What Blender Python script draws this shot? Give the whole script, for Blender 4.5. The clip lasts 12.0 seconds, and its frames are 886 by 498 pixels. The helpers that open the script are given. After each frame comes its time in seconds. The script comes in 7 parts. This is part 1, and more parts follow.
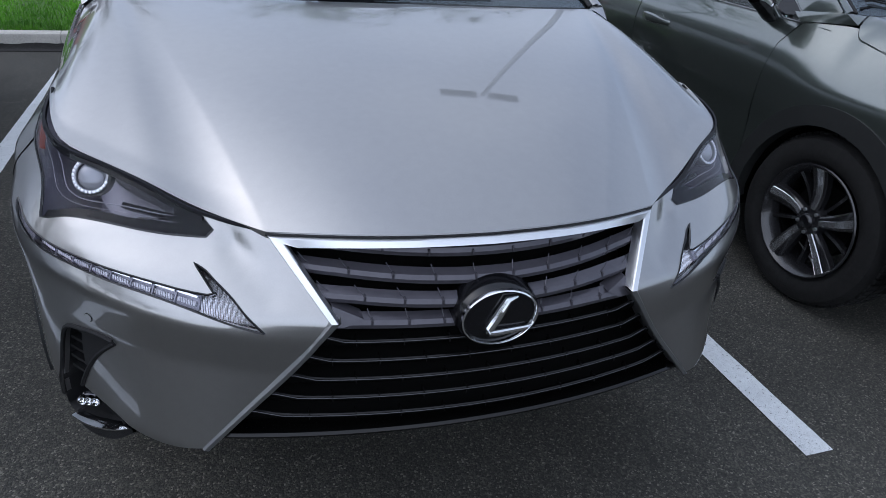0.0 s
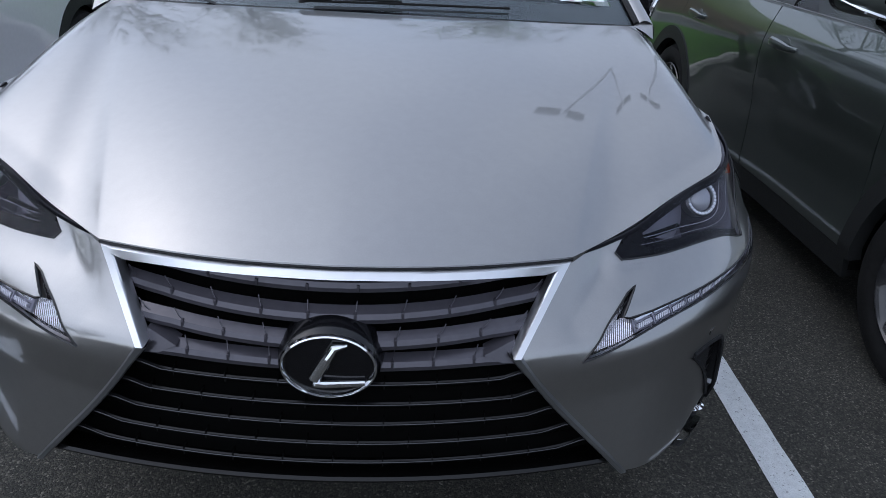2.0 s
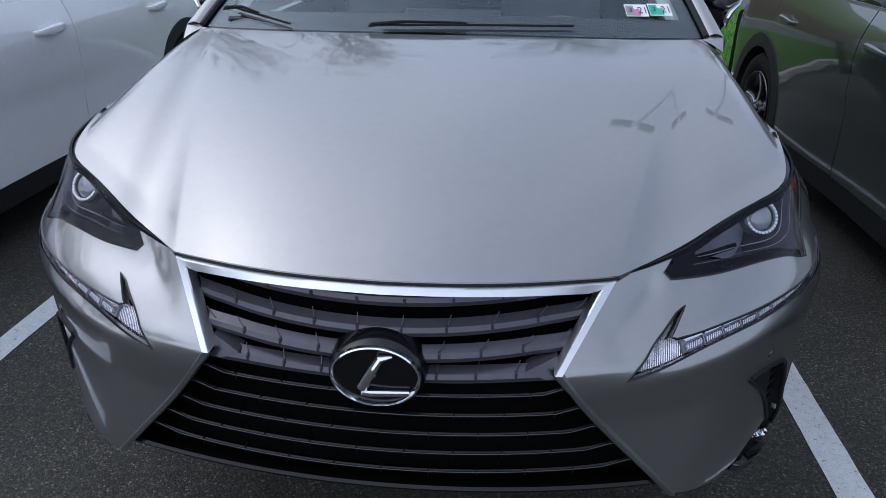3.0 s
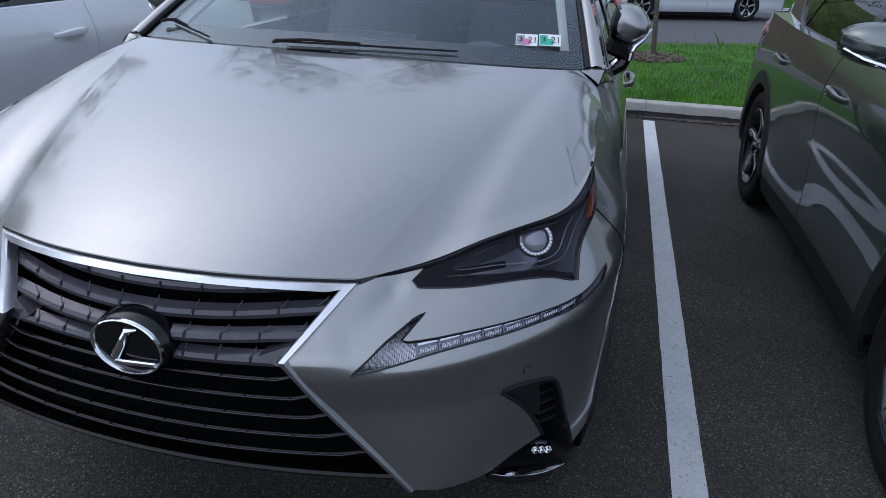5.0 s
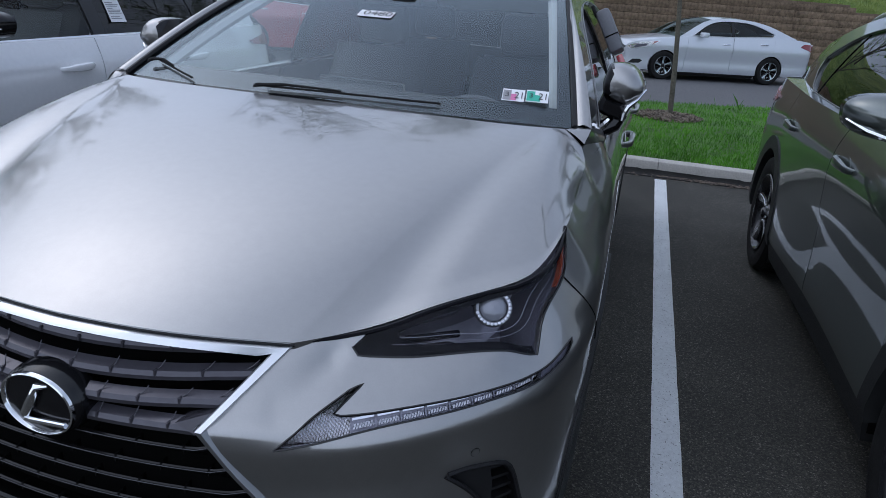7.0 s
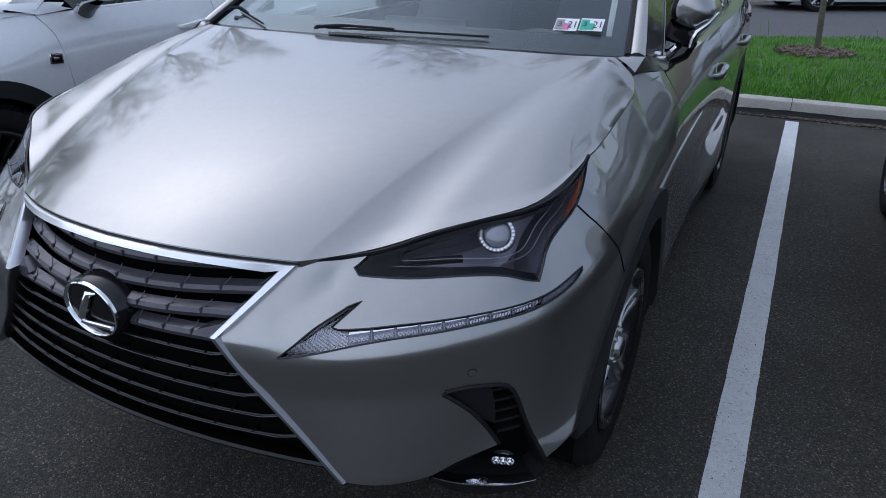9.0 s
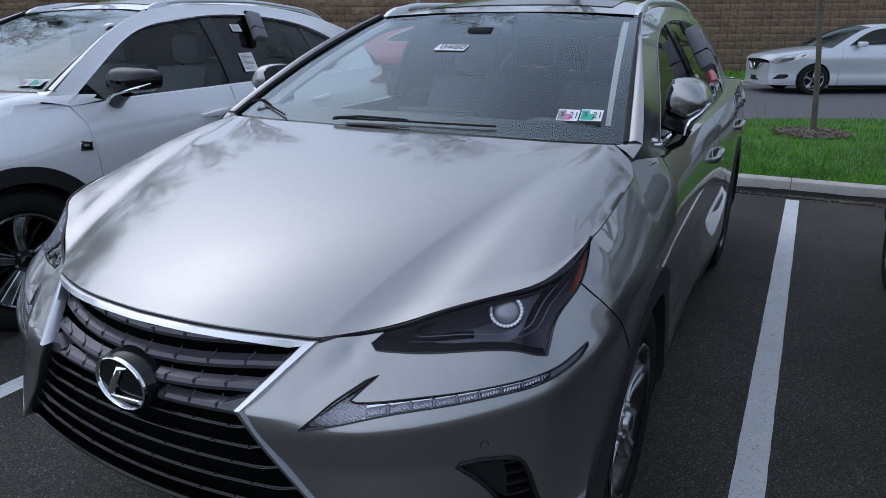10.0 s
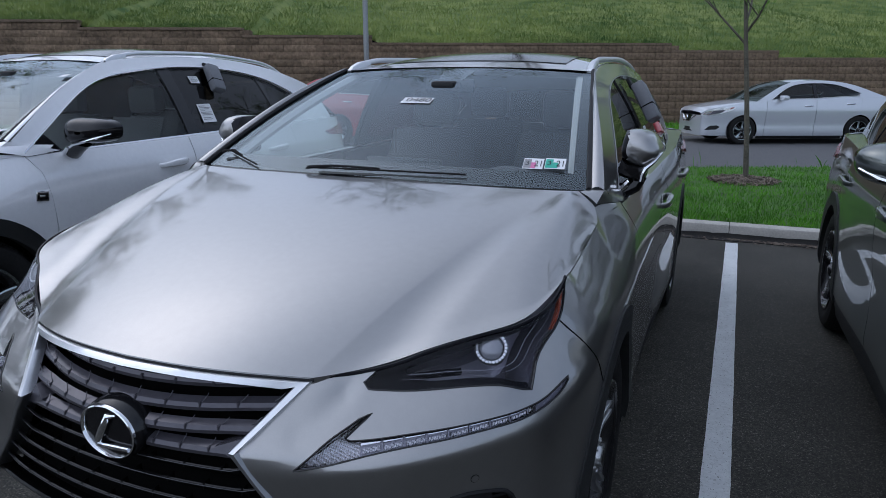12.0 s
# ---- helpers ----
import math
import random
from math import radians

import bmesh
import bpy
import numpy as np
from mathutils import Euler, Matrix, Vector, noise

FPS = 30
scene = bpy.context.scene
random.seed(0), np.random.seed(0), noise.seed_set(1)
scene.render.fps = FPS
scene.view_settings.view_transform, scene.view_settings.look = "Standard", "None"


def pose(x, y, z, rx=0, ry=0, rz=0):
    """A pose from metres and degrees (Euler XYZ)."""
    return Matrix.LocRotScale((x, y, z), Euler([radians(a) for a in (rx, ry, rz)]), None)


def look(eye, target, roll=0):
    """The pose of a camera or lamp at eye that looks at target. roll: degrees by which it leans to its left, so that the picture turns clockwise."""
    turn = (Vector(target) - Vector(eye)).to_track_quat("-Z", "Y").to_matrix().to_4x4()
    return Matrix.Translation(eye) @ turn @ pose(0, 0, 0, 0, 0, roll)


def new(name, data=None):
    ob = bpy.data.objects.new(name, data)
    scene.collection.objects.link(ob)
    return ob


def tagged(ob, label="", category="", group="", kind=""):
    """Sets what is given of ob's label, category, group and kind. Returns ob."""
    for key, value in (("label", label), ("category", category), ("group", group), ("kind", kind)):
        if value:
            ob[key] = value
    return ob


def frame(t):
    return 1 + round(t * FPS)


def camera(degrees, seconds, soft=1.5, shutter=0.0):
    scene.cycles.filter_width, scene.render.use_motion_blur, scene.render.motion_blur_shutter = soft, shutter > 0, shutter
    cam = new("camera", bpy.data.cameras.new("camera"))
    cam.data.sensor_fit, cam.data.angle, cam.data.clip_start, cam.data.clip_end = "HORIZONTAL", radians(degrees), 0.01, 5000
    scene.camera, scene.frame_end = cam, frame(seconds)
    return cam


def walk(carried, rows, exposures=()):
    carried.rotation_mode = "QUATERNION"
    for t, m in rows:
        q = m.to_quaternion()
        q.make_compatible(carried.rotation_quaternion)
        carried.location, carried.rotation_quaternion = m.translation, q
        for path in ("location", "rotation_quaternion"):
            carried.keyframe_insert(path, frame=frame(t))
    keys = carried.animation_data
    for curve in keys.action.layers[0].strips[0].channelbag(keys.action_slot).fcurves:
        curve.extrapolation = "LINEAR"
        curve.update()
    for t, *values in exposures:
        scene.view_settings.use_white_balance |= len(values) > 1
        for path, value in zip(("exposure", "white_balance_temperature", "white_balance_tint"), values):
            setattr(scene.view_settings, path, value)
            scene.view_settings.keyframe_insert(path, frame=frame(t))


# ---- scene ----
cam = camera(67.5, 12.0, 0.7)
PATH = [
    (0, (-0.464, -0.952, 1.45), (0.131, 0.711, 0.513), 4.4),
    (0.5, (-0.233, -0.963, 1.457), (0.312, 0.708, 0.502), 4.7),
    (1, (-0.045, -1.027, 1.426), (0.112, 0.733, 0.49), 3.4),
    (1.5, (0.078, -1.021, 1.447), (0.069, 0.74, 0.5), 0.7),
    (2, (0.132, -0.872, 1.415), (0.212, 0.911, 0.514), 3.0),
    (2.5, (0.162, -0.794, 1.409), (0.232, 0.913, 0.369), 2.1),
    (3, (0.202, -0.899, 1.444), (0.022, 0.888, 0.565), 0.1),
    (3.5, (0.387, -1.036, 1.466), (0.231, 0.774, 0.63), -1.3),
    (3.7, (0.438, -1.056, 1.479), (0.345, 0.742, 0.608), -2.2),
    (5.3, (0.872, -0.892, 1.471), (0.385, 0.879, 0.678), 2.5),
    (5.5, (0.897, -0.902, 1.473), (0.374, 0.874, 0.718), 2.5),
    (6, (0.947, -0.893, 1.472), (0.362, 0.868, 0.726), 1.6),
    (6.5, (0.949, -0.861, 1.474), (0.337, 0.901, 0.752), -0.2),
    (7, (0.912, -0.772, 1.472), (0.434, 1.037, 0.766), 4.2),
    (7.5, (0.91, -0.701, 1.462), (0.499, 1.089, 0.672), 4.7),
    (7.7, (0.923, -0.689, 1.46), (0.405, 1.056, 0.63), 3.5),
    (9.3, (1.19, -0.74, 1.439), (0.344, 0.867, 0.6), -0.0),
    (9.5, (1.193, -0.756, 1.454), (0.325, 0.863, 0.663), 0.2),
    (10, (1.189, -0.794, 1.474), (0.306, 0.885, 0.842), -0.4),
    (10.5, (1.193, -0.805, 1.481), (0.327, 0.913, 0.933), -1.2),
    (11, (1.205, -0.792, 1.484), (0.345, 0.931, 0.944), -1.0),
    (11.5, (1.203, -0.797, 1.475), (0.362, 0.92, 0.886), -1.0),
    (12, (1.145, -0.895, 1.481), (0.388, 0.889, 0.988), 0.0),
]
walk(cam, [(t, look(eye, target, roll)) for t, eye, target, roll in PATH], [(0, 0.13, 5850, 12), (0.5, 0.23, 5850, 12), (1.2, 0.06, 5850, 12), (2.5, -0.05, 5800, 12), (5.5, -0.23, 5680, 12), (9.5, -0.27, 5680, 12), (12, -0.39, 5680, 12)])

# ---- world, sun ----
world = bpy.data.worlds.new("world")
scene.world = world
world.use_nodes = True
wn, wl = world.node_tree.nodes, world.node_tree.links
SUN_EL, SUN_AZ = 46.0, 285.0  # azimuth clockwise from +y
sky = wn.new("ShaderNodeTexSky")
sky.sky_type, sky.sun_disc = "NISHITA", False
sky.sun_elevation, sky.sun_rotation = radians(SUN_EL), radians(SUN_AZ)
sky.air_density, sky.dust_density, sky.ozone_density = 1.0, 2.0, 1.0
# high thin cloud: a soft white veil over the clear sky
geo = wn.new("ShaderNodeTexCoord")
nz = wn.new("ShaderNodeTexNoise")
nz.inputs["Scale"].default_value, nz.inputs["Detail"].default_value = 2.2, 5.0
wl.new(geo.outputs["Generated"], nz.inputs["Vector"])
ramp = wn.new("ShaderNodeValToRGB")
ramp.color_ramp.elements[0].position, ramp.color_ramp.elements[1].position = 0.30, 0.72
ramp.color_ramp.elements[0].color, ramp.color_ramp.elements[1].color = (0.45, 0.45, 0.45, 1), (0.95, 0.95, 0.95, 1)
wl.new(nz.outputs["Fac"], ramp.inputs["Fac"])
veil = wn.new("ShaderNodeMix")
veil.data_type = "RGBA"
veil.inputs["B"].default_value = (4.6, 5.0, 5.7, 1)
wl.new(ramp.outputs["Color"], veil.inputs["Factor"])
wl.new(sky.outputs["Color"], veil.inputs["A"])
bg = wn["Background"]
bg.inputs["Strength"].default_value = 0.145
# the bright veil round the hidden sun
_az, _el = radians(SUN_AZ), radians(SUN_EL)
SUN_DIR = Vector((math.sin(_az) * math.cos(_el), math.cos(_az) * math.cos(_el), math.sin(_el)))
last = veil.outputs["Result"]
OPEN_DIR = Vector((-0.45, -1.0, 0.42)).normalized()  # the open side of the sky, away from the hill
for way, power, tone in ((OPEN_DIR, 1.6, (4.4, 4.45, 4.6, 1)), (SUN_DIR, 3.0, (2.0, 2.0, 2.05, 1)), (SUN_DIR, 10.0, (5.2, 5.1, 5.0, 1))):
    dot = wn.new("ShaderNodeVectorMath")
    dot.operation, dot.inputs[1].default_value = "DOT_PRODUCT", way
    wl.new(geo.outputs["Generated"], dot.inputs[0])
    pos = wn.new("ShaderNodeMath")
    pos.operation, pos.inputs[1].default_value = "MAXIMUM", 0.0
    wl.new(dot.outputs["Value"], pos.inputs[0])
    glow = wn.new("ShaderNodeMath")
    glow.operation, glow.inputs[1].default_value, glow.use_clamp = "POWER", power, False
    wl.new(pos.outputs[0], glow.inputs[0])
    add = wn.new("ShaderNodeMix")
    add.data_type, add.blend_type = "RGBA", "ADD"
    add.clamp_result = add.clamp_factor = False
    add.inputs["B"].default_value = tone
    wl.new(glow.outputs[0], add.inputs["Factor"])
    wl.new(last, add.inputs["A"])
    last = add.outputs["Result"]
wl.new(last, bg.inputs["Color"])

sun_data = bpy.data.lights.new("sun", "SUN")
sun_data.energy, sun_data.angle, sun_data.color = 0.3, radians(180), (1.0, 0.97, 0.93)
sun = new("sun", sun_data)
_az, _el = radians(SUN_AZ), radians(SUN_EL)
sun.matrix_basis = look((0, 0, 20), (-math.sin(_az) * math.cos(_el), -math.cos(_az) * math.cos(_el), 20 - math.sin(_el)))
scene.view_settings.exposure = 0.0


# ---- materials ----
def material(name, colour, rough=0.5, metal=0.0, coat=0.0, coat_rough=0.03, vary=0.0, scale=30.0, bump=0.0, bump_scale=200.0,
             spec=0.5, colour2=None, per_object=0.0, detail=6.0):
    m = bpy.data.materials.new(name)
    m.use_nodes = True
    n, l = m.node_tree.nodes, m.node_tree.links
    b = n["Principled BSDF"]
    b.inputs["Base Color"].default_value = (*colour, 1)
    b.inputs["Roughness"].default_value, b.inputs["Metallic"].default_value = rough, metal
    b.inputs["Coat Weight"].default_value, b.inputs["Coat Roughness"].default_value = coat, coat_rough
    b.inputs["Specular IOR Level"].default_value = spec
    tc = n.new("ShaderNodeTexCoord")
    if vary or colour2:
        t1, t2 = n.new("ShaderNodeTexNoise"), n.new("ShaderNodeTexNoise")
        t1.inputs["Scale"].default_value, t1.inputs["Detail"].default_value = scale, detail
        t2.inputs["Scale"].default_value, t2.inputs["Detail"].default_value = scale / 9.0, 4.0
        l.new(tc.outputs["Object"], t1.inputs["Vector"])
        l.new(tc.outputs["Object"], t2.inputs["Vector"])
        av = n.new("ShaderNodeMath")
        av.operation = "MULTIPLY_ADD"
        av.inputs[1].default_value = 0.55
        half = n.new("ShaderNodeMath")
        half.operation = "MULTIPLY"
        half.inputs[1].default_value = 0.45
        l.new(t2.outputs["Fac"], half.inputs[0])
        l.new(t1.outputs["Fac"], av.inputs[0])
        l.new(half.outputs[0], av.inputs[2])
        rp = n.new("ShaderNodeValToRGB")
        rp.color_ramp.elements[0].position, rp.color_ramp.elements[1].position = 0.36, 0.64
        c1 = tuple(c * (1 - vary) for c in colour)
        c2 = colour2 or tuple(min(1, c * (1 + vary)) for c in colour)
        rp.color_ramp.elements[0].color, rp.color_ramp.elements[1].color = (*c1, 1), (*c2, 1)
        l.new(av.outputs[0], rp.inputs["Fac"])
        out = rp.outputs["Color"]
        if per_object:
            oi = n.new("ShaderNodeObjectInfo")
            mr = n.new("ShaderNodeMapRange")
            mr.inputs["To Min"].default_value, mr.inputs["To Max"].default_value = 1 - per_object, 1 + per_object
            l.new(oi.outputs["Random"], mr.inputs["Value"])
            hs = n.new("ShaderNodeHueSaturation")
            l.new(mr.outputs["Result"], hs.inputs["Value"])
            l.new(out, hs.inputs["Color"])
            out = hs.outputs["Color"]
        l.new(out, b.inputs["Base Color"])
    if bump:
        t3 = n.new("ShaderNodeTexNoise")
        t3.inputs["Scale"].default_value, t3.inputs["Detail"].default_value = bump_scale, 4.0
        l.new(tc.outputs["Object"], t3.inputs["Vector"])
        bp = n.new("ShaderNodeBump")
        bp.inputs["Strength"].default_value, bp.inputs["Distance"].default_value = bump, 0.01
        l.new(t3.outputs["Fac"], bp.inputs["Height"])
        l.new(bp.outputs["Normal"], b.inputs["Normal"])
    return m


def glass(name, tint, rough=0.0, ior=1.55, sheen=(0.9, 0.9, 0.9)):
    """A thin pane: straight-through tinted light under a glossy skin."""
    m = bpy.data.materials.new(name)
    m.use_nodes = True
    n, l = m.node_tree.nodes, m.node_tree.links
    n.remove(n["Principled BSDF"])
    tr, gl, mx = n.new("ShaderNodeBsdfTransparent"), n.new("ShaderNodeBsdfGlossy"), n.new("ShaderNodeMixShader")
    tr.inputs["Color"].default_value = (*tint, 1)
    gl.inputs["Roughness"].default_value = rough
    gl.inputs["Color"].default_value = (*sheen, 1)
    # gloss that grows towards grazing, alike from either side of the pane
    f0 = ((ior - 1) / (ior + 1)) ** 2
    lw, pw, ma = n.new("ShaderNodeLayerWeight"), n.new("ShaderNodeMath"), n.new("ShaderNodeMath")
    lw.inputs["Blend"].default_value = 0.5
    pw.operation, pw.inputs[1].default_value = "POWER", 5.0
    ma.operation, ma.inputs[1].default_value, ma.inputs[2].default_value = "MULTIPLY_ADD", 1 - f0, f0
    l.new(lw.outputs["Facing"], pw.inputs[0])
    l.new(pw.outputs[0], ma.inputs[0])
    l.new(ma.outputs[0], mx.inputs[0])
    l.new(tr.outputs[0], mx.inputs[1])
    l.new(gl.outputs[0], mx.inputs[2])
    l.new(mx.outputs[0], n["Material Output"].inputs["Surface"])
    return m


def paint(name, colour, metal, rough):
    """Car paint: flake under a clear coat, with a faint dusty mottling."""
    m = material(name, colour, rough, metal, 1.0, 0.0, vary=0.035, scale=420.0)
    m.node_tree.nodes["Principled BSDF"].inputs["Coat IOR"].default_value = 1.95
    return m


PAINT_SILVER = paint("silver_paint", (0.315, 0.31, 0.305), 0.90, 0.29)
PAINT_GREEN = paint("dark_grey_green_paint", (0.105, 0.122, 0.112), 0.8, 0.28)
PAINT_WHITE = paint("white_paint", (0.83, 0.84, 0.86), 0.0, 0.4)
PAINT_SEDAN = paint("pale_silver_paint", (0.63, 0.66, 0.70), 0.4, 0.34)
PAINT_RED = paint("red_paint", (0.40, 0.03, 0.04), 0.2, 0.35)
GLOSS_BLACK = material("gloss_black", (0.005, 0.005, 0.006), 0.14, 0.0, 0.0, vary=0.1, scale=90)
TRAY_BLACK = material("lamp_tray_black", (0.003, 0.003, 0.005), 0.10, spec=0.10, vary=0.1, scale=60)
BLADE_EDGE = material("blade_edge", (0.055, 0.055, 0.06), 0.26, 0.5, vary=0.2, scale=30)
GRILLE_FIN = material("grille_fin_plum_black", (0.080, 0.076, 0.089), 0.20, 0.40, 0.0, 0.2, vary=0.08, scale=60)
PLASTIC = material("black_plastic", (0.010, 0.010, 0.011), 0.55, spec=0.3, vary=0.12, scale=300, bump=0.1, bump_scale=900)
CLADDING = material("dark_cladding", (0.016, 0.017, 0.017), 0.55, spec=0.3, vary=0.15, scale=240, bump=0.1, bump_scale=800)
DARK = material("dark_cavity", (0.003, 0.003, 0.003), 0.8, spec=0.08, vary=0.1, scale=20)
CHROME = material("chrome", (0.82, 0.83, 0.85), 0.09, 1.0, vary=0.03, scale=40)
SATIN = material("satin_chrome", (0.76, 0.77, 0.79), 0.36, 1.0, vary=0.03, scale=40)
BAND = material("grey_satin_band", (0.30, 0.305, 0.31), 0.36, 0.9, vary=0.05, scale=40)
RUBBER = material("tyre_rubber", (0.013, 0.013, 0.013), 0.75, spec=0.2, vary=0.25, scale=60, bump=0.25, bump_scale=300)
ALLOY = material("silver_alloy", (0.48, 0.49, 0.50), 0.28, 0.9, 0.5, 0.08, vary=0.05, scale=60)
ALLOY_DARK = material("black_alloy", (0.018, 0.018, 0.020), 0.25, 0.3, 0.6, 0.08, vary=0.1, scale=60)
MACHINED_DARK = material("dark_machined_alloy", (0.46, 0.465, 0.48), 0.24, 0.9, 0.3, 0.1, vary=0.08, scale=120)
MACHINED = material("machined_alloy", (0.46, 0.51, 0.52), 0.25, 1.0, vary=0.06, scale=120)
GLASS_WS = glass("windshield_glass", (0.84, 0.88, 0.88), 0.0, 1.80, (0.80, 0.92, 1.0))
GLASS_SIDE = glass("side_glass", (0.80, 0.86, 0.82), 0.0, 1.5)
GLASS_FAR = glass("shaded_screen_glass", (0.34, 0.40, 0.37), 0.0, 1.35, (0.45, 0.50, 0.47))
GLASS_SALOON = glass("saloon_side_glass", (0.25, 0.29, 0.29), 0.0, 1.55)
GLASS_TINT = glass("privacy_glass", (0.06, 0.065, 0.065), 0.0, 1.6)
LENS = glass("lamp_lens", (0.94, 0.94, 0.97), 0.0, 1.24)
PROJECTOR = material("projector_lens", (0.26, 0.27, 0.29), 0.05, 0.2, 1.0, 0.0, vary=0.05, scale=40)
REFLECTOR = material("reflector", (0.86, 0.86, 0.87), 0.16, 0.85, vary=0.1, scale=80, bump=0.3, bump_scale=260)
LILAC = material("grey_lamp_bowl", (0.30, 0.295, 0.34), 0.35, 0.3, vary=0.12, scale=50)
SMOKE = material("smoked_trim", (0.125, 0.122, 0.148), 0.32, 0.1, spec=0.3, coat=0.2, vary=0.1, scale=60)
AMBER = material("amber_lens", (0.30, 0.06, 0.03), 0.2, 0.0, 0.6, vary=0.1, scale=80)
REDLENS = material("red_lens", (0.22, 0.015, 0.02), 0.15, 0.0, 0.6, vary=0.1, scale=80)
TRIM_CLOTH = material("interior_trim", (0.12, 0.12, 0.125), 0.75, vary=0.12, scale=200, bump=0.2, bump_scale=500)
SEAT_GREY = material("seat_leather", (0.055, 0.055, 0.058), 0.5, vary=0.1, scale=90, bump=0.15, bump_scale=400)
LINER = material("pale_headliner", (0.55, 0.56, 0.55), 0.8, vary=0.05, scale=120)
DIODE = material("diode_cell", (0.58, 0.58, 0.61), 0.24, 0.6, vary=0.15, scale=120, bump=0.2, bump_scale=200)
for _m in (REFLECTOR, DIODE):
    # fine upright ribs
    _n, _l = _m.node_tree.nodes, _m.node_tree.links
    _w = _n.new("ShaderNodeTexWave")
    _w.wave_type, _w.bands_direction = "BANDS", "X"
    _w.inputs["Scale"].default_value, _w.inputs["Distortion"].default_value = 75.0, 0.6
    _l.new(_n["Texture Coordinate"].outputs["Object"], _w.inputs["Vector"])
    _b = _n["Bump"]
    _b.inputs["Strength"].default_value, _b.inputs["Distance"].default_value = 0.8, 0.002
    _l.new(_w.outputs["Fac"], _b.inputs["Height"])
FOGGLASS = material("fog_glass", (0.10, 0.10, 0.11), 0.08, 0.5, 0.5, vary=0.2, scale=60)
BLADE_BLACK = material("grille_blade", (0.006, 0.006, 0.006), 0.17, 0.0, 0.0, 0.25, spec=0.30, vary=0.1, scale=90)
PAPER = material("white_paper", (0.80, 0.81, 0.82), 0.6, vary=0.03, scale=60)
INK = material("black_ink", (0.02, 0.02, 0.025), 0.6, vary=0.1, scale=60)
PINK = material("pink_print", (0.62, 0.18, 0.36), 0.5, vary=0.06, scale=60)
TEAL = material("green_print", (0.05, 0.42, 0.30), 0.5, vary=0.06, scale=60)
GREY_PRINT = material("grey_print", (0.30, 0.30, 0.31), 0.5, vary=0.06, scale=60)
GREYBOX = material("grey_case_plastic", (0.16, 0.165, 0.18), 0.5, vary=0.08, scale=100)


# ---- mesh helpers ----
def mesh_of(name, verts, faces, sharp=34.0):
    me = bpy.data.meshes.new(name)
    me.from_pydata([tuple(map(float, v)) for v in verts], [], [tuple(int(i) for i in f) for f in faces])
    me.validate()
    for p in me.polygons:
        p.use_smooth = True
    if sharp:
        me.set_sharp_from_angle(angle=radians(sharp))
    me.update()
    return me


def part(name, data, mat, parent=None, label=""):
    """Links a mesh (or a (verts, faces) pair, or a bmesh) as one object under its thing."""
    if isinstance(data, tuple):
        data = mesh_of(name, *data)
    elif isinstance(data, bmesh.types.BMesh):
        me = bpy.data.meshes.new(name)
        data.to_mesh(me)
        data.free()
        for p in me.polygons:
            p.use_smooth = True
        me.set_sharp_from_angle(angle=radians(34))
        data = me
    if not data.materials:
        data.materials.append(mat)
    ob = new(name, data)
    if parent is not None:
        ob.parent = parent
    if label:
        ob["label"] = label
    return ob


def joined(*pairs):
    v, f = [], []
    for vs, fs in pairs:
        k = len(v)
        v += [tuple(p) for p in vs]
        f += [tuple(i + k for i in face) for face in fs]
    return v, f


def flip(pair):
    """The pair mirrored in x = 0."""
    v, f = pair
    return [(-p[0], p[1], p[2]) for p in v], [tuple(reversed(face)) for face in f]


def moved(pair, m):
    return [tuple(m @ Vector(p)) for p in pair[0]], pair[1]


def grid(fn, nu, nv, wrap_u=False):
    """A sheet of quads over fn(u, v), u and v from 0 to 1."""
    v = [fn(i / nu, j / nv) for j in range(nv + 1) for i in range(nu + (0 if wrap_u else 1))]
    w = nu if wrap_u else nu + 1
    f = []
    for j in range(nv):
        for i in range(nu):
            a, b = j * w + i, j * w + (i + 1) % w
            f.append((a, b, b + w, a + w))
    return v, f


def box(x0, x1, y0, y1, z0, z1, bevel=0.0):
    """A box with chamfered edges."""
    bm = bmesh.new()
    bmesh.ops.create_cube(bm, size=1)
    for v in bm.verts:
        v.co = ((x0 + x1) / 2 + v.co.x * (x1 - x0), (y0 + y1) / 2 + v.co.y * (y1 - y0), (z0 + z1) / 2 + v.co.z * (z1 - z0))
    if bevel:
        bmesh.ops.bevel(bm, geom=bm.edges[:], offset=bevel, segments=2, affect="EDGES", profile=0.5)
    bm.verts.index_update()
    out = [tuple(v.co) for v in bm.verts], [tuple(v.index for v in f.verts) for f in bm.faces]
    bm.free()
    return out


def lathe(profile, n=48, axis="x"):
    """Turns (radius, along) pairs round an axis."""
    v, f = [], []
    for r, h in profile:
        for k in range(n):
            c, s = r * math.cos(2 * math.pi * k / n), r * math.sin(2 * math.pi * k / n)
            v.append((h, c, s) if axis == "x" else (c, h, s) if axis == "y" else (c, s, h))
    for j in range(len(profile) - 1):
        for k in range(n):
            a, b = j * n + k, j * n + (k + 1) % n
            f.append((a, b, b + n, a + n))
    return v, f


